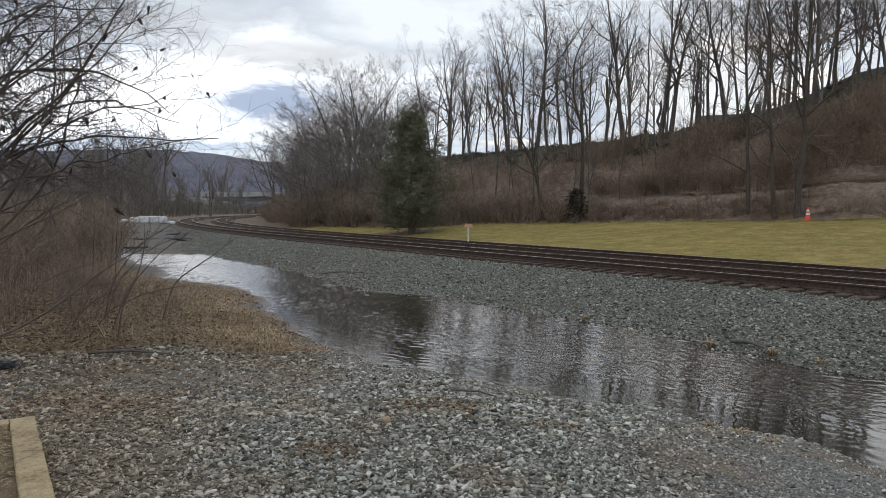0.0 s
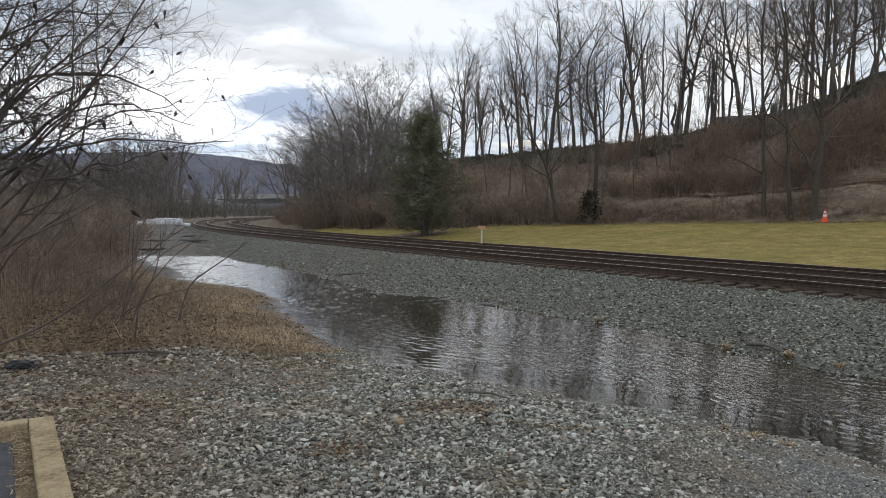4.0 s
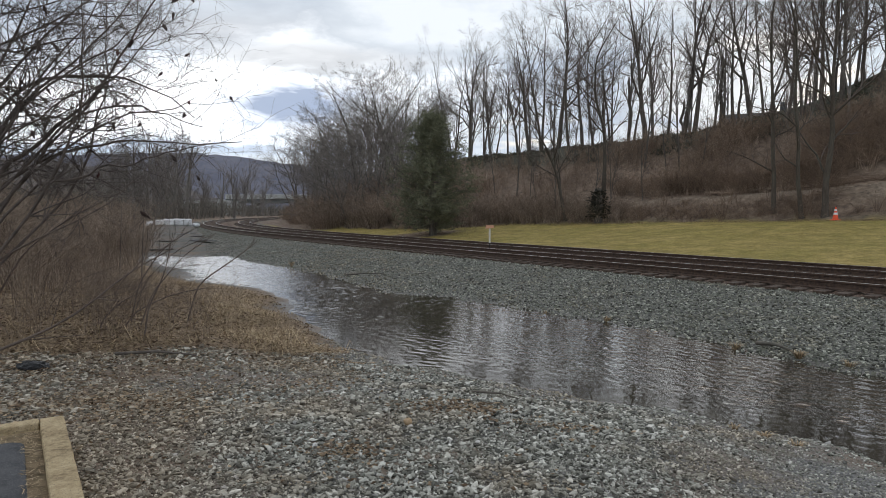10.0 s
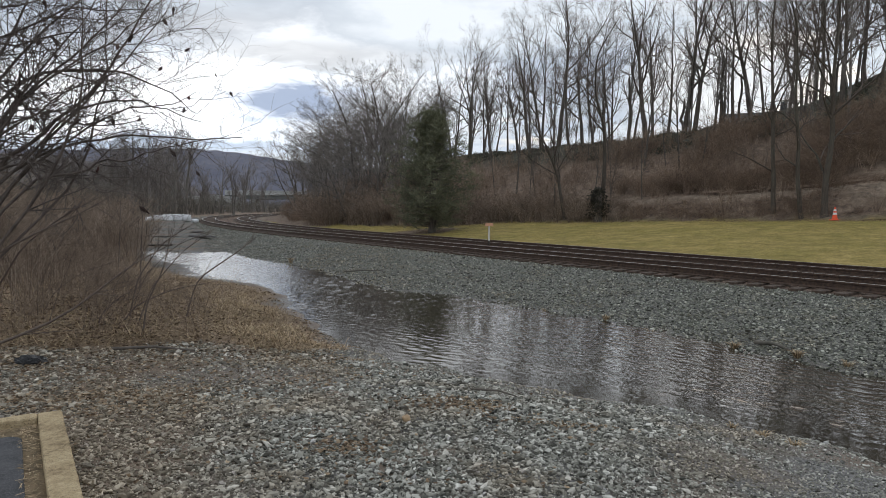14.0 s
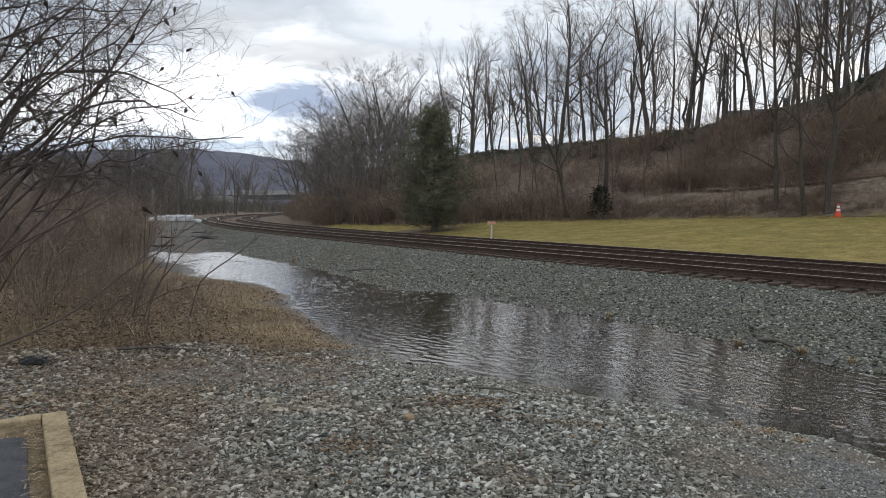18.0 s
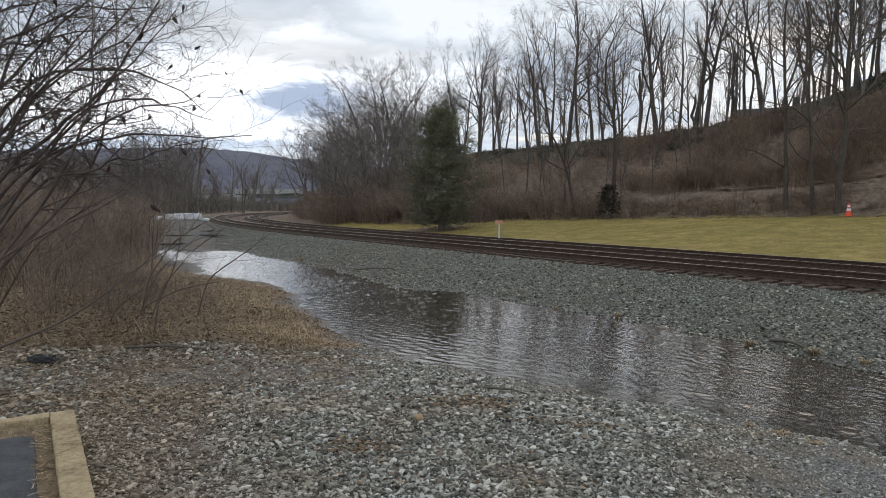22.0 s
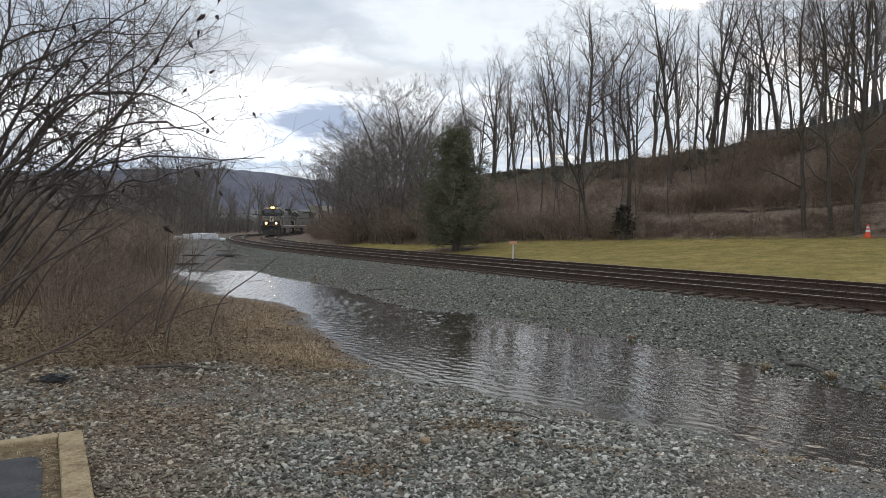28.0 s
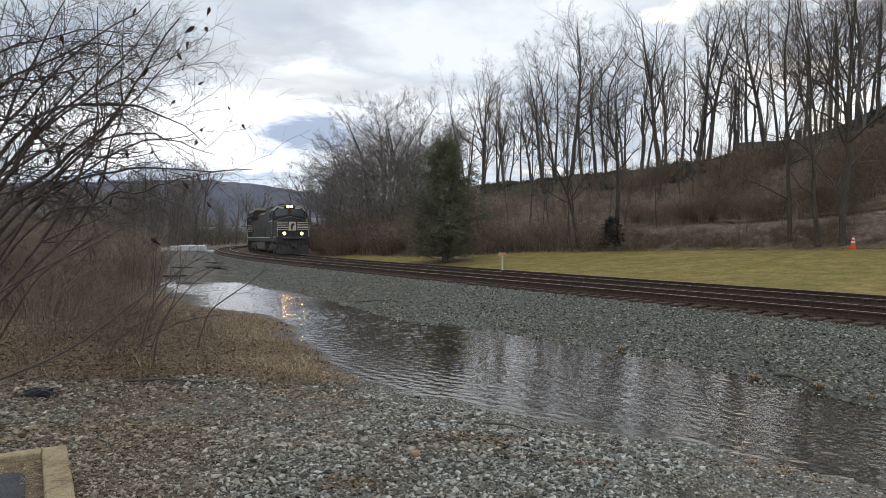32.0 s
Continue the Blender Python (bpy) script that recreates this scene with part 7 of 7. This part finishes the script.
def build_bridge():
    y = 235.0
    t = empty("road_bridge", pose(0, y, 0, 0, 0, 3))
    x0, x1 = -0.30 * y, -0.06 * y
    part("deck", box(x0, x1, -5, 5, 5.3, 6.0, 0.05), BRIDGE_CONCRETE, t)
    part("girder", box(x0, x1, -4.4, 4.4, 4.1, 5.3), BRIDGE_SHADE, t, "dark steel girders")
    for yy in (-5, 4.7):
        part("parapet", box(x0, x1, yy, yy + 0.3, 6.0, 6.9, 0.03), BRIDGE_CONCRETE, t)
    for xx in (-0.262 * y, -0.19 * y):
        part("pier", box(xx - 0.8, xx + 0.8, -4, 4, -1, 4.1, 0.1), BRIDGE_CONCRETE, t)
    part("abutment", prism([(x0 - 14, -1), (x0 + 4, -1), (x0 + 4, 4.6), (x0 - 2, 5.2), (x0 - 14, 4.6)], "y", -5, 5), BRIDGE_CONCRETE, t)
    tagged(t, "low concrete road bridge across the far valley", "bridge")


build_bridge()
SIDING = simple("pale_siding", (0.52, 0.52, 0.53), (0.68, 0.68, 0.68), 0.7, 0.8)
ROOF_DARK = simple("dark_roof", (0.03, 0.03, 0.032), (0.06, 0.06, 0.062), 1.2, 0.9)


SLATE = simple("slate_siding", (0.085, 0.09, 0.10), (0.13, 0.137, 0.15), 1.2, 0.9)


def build_house(x, y, w, d, h, turn, label, wall=None):
    t = empty("house", pose(x, y, ground_z(x, y), 0, 0, turn))
    part("wall", box(-w / 2, w / 2, -d / 2, d / 2, -1.0, h), wall or SIDING, t)
    part("roof", prism([(-d / 2 - 0.4, h), (d / 2 + 0.4, h), (0, h + d * 0.32)], "x", -w / 2 - 0.3, w / 2 + 0.3), ROOF_DARK, t, "dark shingled gable roof")
    for k in range(3):
        xx = -w / 2 + w * (k + 0.5) / 3
        part("window", box(xx - 0.5, xx + 0.5, -d / 2 - 0.05, -d / 2 + 0.1, h * 0.35, h * 0.75), ROOF_DARK, t, "dark window")
    return tagged(t, label, "house", group="distant houses")


build_house(-0.345 * 330, 330, 9, 6, 3.4, 10, "pale low house far across the valley")
build_house(-0.325 * 345, 345, 8, 6, 3.2, -8, "pale low house far across the valley")
build_house(-0.365 * 320, 320, 7, 5, 3.0, 20, "pale low house far across the valley")
h2 = build_house(0.485 * 66, 66, 6.2, 5, 0.9, -25, "dark low building on the crest behind the trees", SLATE)
part("chimney", box(1.6, 2.2, -0.4, 0.4, 0.9, 3.4, 0.03), SLATE, h2, "square chimney")
CABLE = simple("black_cable", (0.02, 0.02, 0.022), (0.04, 0.04, 0.042), 2, 0.6)
cp = np.array([[-0.48 * 150 + (0.48 - 0.16) * 150 * k, 150, 1.5 + 150 * (0.083 + 0.011 * k) - 5.0 * k * (1 - k) * 0.5] for k in np.linspace(0, 1, 17)])
v, f = tubes([(cp - cp[0], np.full(17, 0.028), 5)])
cable = obj("power_cable", np_mesh("power_cable", v, f, CABLE))
cable.matrix_basis = pose(*cp[0])
tagged(cable, "thin black power cable spanning the valley", "cable")


# ---------------------------------------------------------------- train
# slight brown in the black imitates the lamps' warm light on the nose
BLACK = simple("black_paint", (0.022, 0.019, 0.017), (0.062, 0.055, 0.049), 3, 0.55, 0, 0.1, spec=0.35)
GRIME = simple("grimy_steel", (0.050, 0.045, 0.040), (0.17, 0.15, 0.13), 5, 0.8, 0.2)
# white trim is coloured cream, with the lamps' warm light painted in
STRIPE = simple("lamplit_white_paint", (0.58, 0.52, 0.40), (0.76, 0.69, 0.55), 5, 0.5, 0, 0.05)
YELLOW = simple("yellow_paint", (0.55, 0.36, 0.03), (0.70, 0.48, 0.06), 5, 0.5, 0, 0.05)
WHEEL_STEEL = simple("wheel_steel", (0.06, 0.05, 0.045), (0.16, 0.14, 0.12), 6, 0.5, 0.7)
_g = Mat("sky_grey_glass", 0.06, 0, 0.6)
# grey base colour paints in sky reflected by the panes
_g.color((0.10, 0.11, 0.115))
GLASS = _g.m
_l = Mat("lamp_glow", 0.3)
_l.color((0.9, 0.8, 0.6)).glow((1.0, 0.50, 0.16), 90.0)
LAMP = _l.m
# glowing orange ring, added to imitate the halo round a lit lamp
_l = Mat("lamp_halo", 0.3)
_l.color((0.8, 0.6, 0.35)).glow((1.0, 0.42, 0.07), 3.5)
HALO = _l.m
_d = Mat("lamp_dark", 0.15)
_d.color((0.25, 0.25, 0.24))
UNLIT = _d.m


def build_loco(lit=True):
    """A wide-nosed freight locomotive, its front at -y, rail tops at z = 0."""
    t = empty("locomotive")
    F = -11.15
    part("underframe", box(-1.48, 1.48, F + 0.55, 10.7, 1.18, 1.62, 0.03), BLACK, t)
    for sx in (-1, 1):
        part("sill_stripe", box(sx * 1.49 - 0.012, sx * 1.49 + 0.012, -7, 10.6, 1.54, 1.60), STRIPE, t, "thin white stripe on the sill")
    # nose with a gabled top
    bm = prism([(-1.46, 1.62), (1.46, 1.62), (1.46, 3.10), (0.95, 3.38), (0, 3.62), (-0.95, 3.38), (-1.46, 3.10)], "y", F + 0.85, F + 2.4)
    for v in bm.verts:
        if v.co.y < F + 1 and v.co.z > 2.9:
            v.co.y += 0.28
            v.co.z -= 0.10
    bmesh.ops.bevel(bm, geom=[e for e in bm.edges], offset=0.05, segments=2, affect="EDGES", profile=0.5)
    part("nose", bm, BLACK, t)
    part("nose_door", box(-0.95, -0.45, F + 0.825, F + 0.86, 1.75, 2.95, 0.01), BLACK, t)
    # stripes either side of the light panel on the nose
    for k in range(5):
        z = 2.28 + 0.165 * k
        for sx in (-1, 1):
            part("nose_stripe", box(min(sx * 0.42, sx * 1.40), max(sx * 0.42, sx * 1.40), F + 0.815, F + 0.85, z, z + 0.062), STRIPE, t, "white stripe")
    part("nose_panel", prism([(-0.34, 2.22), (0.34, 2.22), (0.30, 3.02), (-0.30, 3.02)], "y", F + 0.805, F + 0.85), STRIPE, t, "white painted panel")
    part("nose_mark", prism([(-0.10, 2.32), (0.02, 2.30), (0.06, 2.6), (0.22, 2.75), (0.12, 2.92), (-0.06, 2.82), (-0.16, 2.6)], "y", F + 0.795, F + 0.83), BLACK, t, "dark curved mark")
    # cab
    bm = prism([(-1.52, 1.62), (1.52, 1.62), (1.52, 4.05), (1.05, 4.48), (0.45, 4.56), (-0.45, 4.56), (-1.05, 4.48), (-1.52, 4.05)], "y", F + 2.3, F + 5.0)
    bmesh.ops.bevel(bm, geom=[e for e in bm.edges], offset=0.04, segments=1, affect="EDGES", profile=0.5)
    cab = part("cab", bm, BLACK, t)
    for sx in (-1, 1):
        part("windshield", prism([(sx * 0.16, 3.66), (sx * 1.30, 3.52), (sx * 1.30, 4.08), (sx * 1.02, 4.22), (sx * 0.16, 4.24)], "y", F + 2.265, F + 2.31), GLASS, cab, "dark windshield")
        part("brow", prism([(sx * 0.5, 4.50), (sx * 1.03, 4.43), (sx * 1.46, 4.05), (sx * 1.50, 4.09), (sx * 1.06, 4.50), (sx * 0.5, 4.56)], "y", F + 2.20, F + 2.34), STRIPE, cab, "pale roof edge")
        for y0 in (F + 2.7, F + 3.75):
            part("side_window", box(sx * 1.52 - 0.02, sx * 1.52 + 0.02, y0, y0 + 0.8, 3.15, 3.90, 0.01), GLASS, cab, "side window")
        part("mirror", box(sx * 1.66 - 0.06, sx * 1.66 + 0.06, F + 2.6, F + 2.66, 3.4, 3.8, 0.01), BLACK, cab)
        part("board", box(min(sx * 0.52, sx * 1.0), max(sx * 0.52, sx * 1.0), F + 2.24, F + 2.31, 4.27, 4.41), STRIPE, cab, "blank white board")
    # headlights over the windshields, and two lower lights, each with an added halo ring
    hl = part("headlight_housing", box(-0.36, 0.36, F + 2.12, F + 2.4, 4.30, 4.62, 0.04), BLACK, t)
    for sx in (-1, 1):
        part("headlight", rod((sx * 0.16, F + 2.13, 4.46), (sx * 0.16, F + 2.09, 4.46), 0.07, 0.07, 20), LAMP if lit else UNLIT, hl, "glowing warm headlight" if lit else "unlit headlight")
        part("reflector", rod((sx * 0.16, F + 2.135, 4.46), (sx * 0.16, F + 2.10, 4.46), 0.145, 0.145, 20), HALO if lit else UNLIT, hl, "ring added round the lamp for its warm halo")
        dl = part("ditch_light_housing", box(sx * 0.78 - 0.17, sx * 0.78 + 0.17, F + 0.42, F + 0.62, 1.78, 2.12, 0.03), BLACK, t)
        part("ditch_light", rod((sx * 0.78, F + 0.425, 1.95), (sx * 0.78, F + 0.385, 1.95), 0.08, 0.08, 20), LAMP if lit else UNLIT, dl, "glowing warm light" if lit else "unlit light")
        part("reflector", rod((sx * 0.78, F + 0.43, 1.95), (sx * 0.78, F + 0.395, 1.95), 0.16, 0.16, 20), HALO if lit else UNLIT, dl, "ring added round the lamp for its warm halo")
    # pilot, plough, coupler, steps
    part("pilot", box(-1.5, 1.5, F + 0.30, F + 0.58, 0.62, 1.66, 0.03), BLACK, t)
    part("plow", prism([(F + 0.05, 0.10), (F + 0.45, 0.10), (F + 0.45, 0.95), (F + 0.32, 0.95)], "x", -1.35, 1.35), BLACK, t)
    cp_ = part("coupler", box(-0.16, 0.16, F - 0.30, F + 0.35, 0.76, 1.04, 0.05), GRIME, t)
    part("knuckle", rod((0.06, F - 0.33, 0.72), (0.06, F - 0.33, 1.08), 0.14, 0.14, 10), GRIME, cp_)
    part("anticlimber", box(-0.95, 0.95, F + 0.12, F + 0.32, 1.42, 1.60, 0.03), BLACK, t)
    for sx in (-1, 1):
        for k in range(3):
            part("step", box(sx * 1.28 - 0.2, sx * 1.28 + 0.2, F + 0.58, F + 0.86, 0.45 + 0.32 * k, 0.49 + 0.32 * k), GRIME, t)
        part("handrail", rod((sx * 1.42, F + 0.36, 0.7), (sx * 1.42, F + 0.36, 2.55), 0.022, 0.022, 8), STRIPE, t, "white grab rail")
        part("handrail", rod((sx * 0.45, F + 0.36, 2.5), (sx * 1.42, F + 0.36, 2.5), 0.022, 0.022, 8), STRIPE, t, "white grab rail")
        part("handrail", rod((sx * 1.44, -5.9, 2.60), (sx * 1.44, 10.6, 2.60), 0.022, 0.022, 8), BLACK, t)
        for k in range(8):
            y = -5.9 + 16.5 * k / 7
            part("stanchion", rod((sx * 1.44, y, 1.6), (sx * 1.44, y, 2.6), 0.02, 0.02, 6), BLACK, t)
        part("rear_grab_rail", box(sx * 1.50 - 0.03, sx * 1.50 + 0.03, 10.66, 10.74, 0.7, 2.6), YELLOW, t, "yellow grab rail")
    # long hood
    bm = prism([(-0.98, 1.62), (0.98, 1.62), (0.98, 4.0), (0.75, 4.24), (-0.75, 4.24), (-0.98, 4.0)], "y", F + 5.0, 10.3)
    hood = part("hood", bm, BLACK, t)
    part("inverter_cabinet", box(-1.42, -0.98, F + 5.02, F + 8.2, 1.62, 4.1, 0.04), BLACK, hood)
    part("brake_housing", box(-1.30, 1.30, F + 5.02, F + 8.4, 3.6, 4.55, 0.06), BLACK, hood)
    part("radiator", prism([(-0.98, 3.5), (-1.48, 3.95), (-1.48, 4.42), (-1.2, 4.62), (1.2, 4.62), (1.48, 4.42), (1.48, 3.95), (0.98, 3.5)], "y", 5.6, 10.2), BLACK, hood)
    part("exhaust", box(-0.3, 0.3, 0.6, 1.6, 4.22, 4.5, 0.03), GRIME, hood)
    for sx in (-1, 1):
        for k in range(8):
            y = -2.6 + k * 1.0
            part("hood_door", box(sx * 0.985 - 0.015, sx * 0.985 + 0.015, y, y + 0.92, 1.8, 3.4, 0.006), BLACK, hood)
    part("horn", rod((0.5, F + 5.4, 4.72), (0.5, F + 4.9, 4.72), 0.05, 0.09, 10), GRIME, cab)
    part("antenna", box(-0.25, 0.05, F + 3.2, F + 3.6, 4.56, 4.66, 0.02), STRIPE, cab)
    # sides: grab irons, louvres, air tanks, sand boxes, radiator grilles
    for sx in (-1, 1):
        for k in range(5):
            part("grab_iron", rod((sx * 1.535, F + 2.55, 1.95 + 0.3 * k), (sx * 1.535, F + 2.95, 1.95 + 0.3 * k), 0.018, 0.018, 6), STRIPE, cab, "pale grab iron")
        part("window_frame", box(sx * 1.525 - 0.012, sx * 1.525 + 0.012, F + 2.62, F + 4.63, 3.07, 3.13), STRIPE, cab, "pale sill under the side windows")
        part("cab_door", box(sx * 1.525 - 0.012, sx * 1.525 + 0.012, F + 4.55, F + 4.95, 1.7, 3.9, 0.008), BLACK, cab)
        for k in range(3):
            part("air_tank", rod((sx * 1.22, -2.6 + 1.8 * k, 1.0), (sx * 1.22, -1.0 + 1.8 * k, 1.0), 0.20, 0.20, 14), WHEEL_STEEL, t, "grey steel air reservoir")
        part("sand_box", box(sx * 1.30 - 0.12, sx * 1.30 + 0.12, F + 3.0, F + 3.9, 1.0, 1.6, 0.05), GRIME, t)
        for k in range(6):
            part("louvre", box(sx * 1.0 - 0.012, sx * 1.0 + 0.012, 6.0 + 0.65 * k, 6.5 + 0.65 * k, 2.2, 3.3, 0.006), GRIME, hood)
        for k in range(5):
            part("grille_bar", box(sx * 1.49 - 0.01, sx * 1.49 + 0.01, 5.8, 10.0, 4.0 + 0.08 * k, 4.03 + 0.08 * k), GRIME, hood)
        part("wiper", rod((sx * 0.5, F + 2.25, 3.62), (sx * 0.85, F + 2.25, 4.05), 0.015, 0.012, 6), BLACK, cab)
        part("hose", rod((sx * 0.55, F + 0.28, 1.25), (sx * 0.45, F + 0.16, 0.62), 0.03, 0.03, 8), GRIME, t)
        part("walkway_edge", box(sx * 1.47 - 0.03, sx * 1.47 + 0.03, F + 0.6, F + 2.3, 1.60, 1.66), STRIPE, t, "pale walkway edge")
    part("bell", rod((-0.7, F + 3.6, 4.56), (-0.7, F + 3.6, 4.78), 0.14, 0.07, 12), GRIME, cab)
    part("air_conditioner", box(-0.55, 0.55, F + 3.7, F + 4.7, 4.54, 4.80, 0.04), GRIME, cab)
    part("fuel_tank", box(-1.42, 1.42, -2.9, 2.9, 0.30, 1.18, 0.14, 2), GRIME, t)
    for yc in (-6.9, 6.9):
        for sx in (-1, 1):
            tr = part("truck_frame", prism([(yc - 2.5, 0.72), (yc - 2.2, 0.50), (yc + 2.2, 0.50), (yc + 2.5, 0.72), (yc + 2.2, 1.02), (yc - 2.2, 1.02)], "x", sx * 1.10 - 0.09, sx * 1.10 + 0.09), GRIME, t)
            for k in (-1, 0, 1):
                part("wheel", rod((sx * 0.70, yc + k * 1.9, 0.53), (sx * 0.83, yc + k * 1.9, 0.53), 0.53, 0.53, 24), WHEEL_STEEL, tr)
                part("axle_box", box(sx * 1.22 - 0.08, sx * 1.22 + 0.08, yc + k * 1.9 - 0.2, yc + k * 1.9 + 0.2, 0.36, 0.72, 0.03), GRIME, tr)
    return tagged(t, "black freight locomotive with white nose stripes and lit headlights" if lit else "second black freight locomotive coupled behind, its lights off", "locomotive", group="locomotives of the train")


CONTAINER = [simple("container_white", (0.36, 0.36, 0.35), (0.48, 0.475, 0.46), 0.8, 0.6), simple("container_beige", (0.32, 0.28, 0.21), (0.42, 0.375, 0.29), 0.8, 0.6),
             simple("container_grey", (0.34, 0.36, 0.36), (0.46, 0.47, 0.46), 0.8, 0.6)]
TONE = ["white", "beige", "pale grey"]
WELL = simple("well_car_paint", (0.06, 0.035, 0.022), (0.13, 0.08, 0.05), 2, 0.8)


def container(parent, y0, y1, z0, k):
    c = part("container", box(-1.2, 1.2, y0, y1, z0, z0 + 2.86, 0.02), CONTAINER[k], parent, TONE[k] + " steel container")
    n = 22
    for sx in (-1, 1):
        bm = bmesh.new()
        for i in range(n):
            a = y0 + 0.15 + (y1 - y0 - 0.3) * i / n
            box(min(sx * 1.2, sx * 1.222), max(sx * 1.2, sx * 1.222), a, a + (y1 - y0) / n * 0.5, z0 + 0.16, z0 + 2.72, 0, 1, bm)
        tagged(part("corrugation", bm, CONTAINER[k], c), kind="stuff")
    for sx in (-1, 1):
        part("end_door", box(min(0.02 * sx, 1.14 * sx), max(0.02 * sx, 1.14 * sx), y0 - 0.03, y0 + 0.01, z0 + 0.1, z0 + 2.76, 0.008), CONTAINER[k], c)
    return c


def build_well_car(low, top):
    t = empty("well_car")
    for sx in (-1, 1):
        part("side_sill", box(sx * 1.34 - 0.08, sx * 1.34 + 0.08, -7.6, 7.6, 0.40, 1.55, 0.02), WELL, t)
    part("floor", box(-1.3, 1.3, -7.6, 7.6, 0.36, 0.44), WELL, t)
    for yc in (-8.4, 8.4):
        part("end_platform", box(-1.3, 1.3, yc - 1.1, yc + 1.1, 0.95, 1.25, 0.03), WELL, t)
        for sx in (-1, 1):
            tr = part("truck_frame", prism([(yc - 1.2, 0.5), (yc - 0.4, 0.3), (yc + 0.4, 0.3), (yc + 1.2, 0.5), (yc + 1.1, 0.75), (yc - 1.1, 0.75)], "x", sx * 1.0 - 0.07, sx * 1.0 + 0.07), GRIME, t)
            for k in (-1, 1):
                part("wheel", rod((sx * 0.70, yc + k * 0.88, 0.45), (sx * 0.82, yc + k * 0.88, 0.45), 0.45, 0.45, 20), WHEEL_STEEL, tr)
    container(t, -6.1, 6.1, 0.46, low)
    container(t, -7.2, 7.2, 3.34, top)
    return tagged(t, f"well car with a {TONE[top]} container stacked on another", "freight car", group="cars of the train")


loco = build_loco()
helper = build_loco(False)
CARS = [build_well_car(2, 1), build_well_car(0, 1), build_well_car(2, 0), build_well_car(0, 2)]


def train_pose(front, length, base):
    """The pose of a car whose front end stands at s = front on the second track."""
    a, b = front + length / 2 - base / 2, front + length / 2 + base / 2
    xa, ya, _ = on_track(a, SPACING + GAUGE / 2)
    xb, yb, _ = on_track(b, SPACING + GAUGE / 2)
    return pose((xa + xb) / 2, (ya + yb) / 2, RAIL2_Z, 0, 0, math.degrees(math.atan2(xa - xb, yb - ya)))


def motions():
    times = np.arange(0, 32.01, 0.5)
    front = [float(52.5 - 12.27 * (t - 32)) for t in times]
    walk(loco, [(float(t), train_pose(s, 22.3, 13.8)) for t, s in zip(times, front)])
    walk(helper, [(float(t), train_pose(s + 23.0, 22.3, 13.8)) for t, s in zip(times, front)])
    for k, car in enumerate(CARS):
        walk(car, [(float(t), train_pose(s + 46.2 + 20.3 * k, 19.6, 16.8)) for t, s in zip(times, front)])
    walk(water, [(0.0, pose(*WATER_FROM, WATER, 0, 0, WATER_TURN)), (32.0, pose(*WATER_TO, WATER, 0, 0, WATER_TURN))])


build_track("railway_track", 0.0, RAIL_Z, 220, "railway track of rusty rails on weathered wooden ties")
build_track("railway_track_2", SPACING, RAIL2_Z, 120, "second railway track behind the first")
motions()
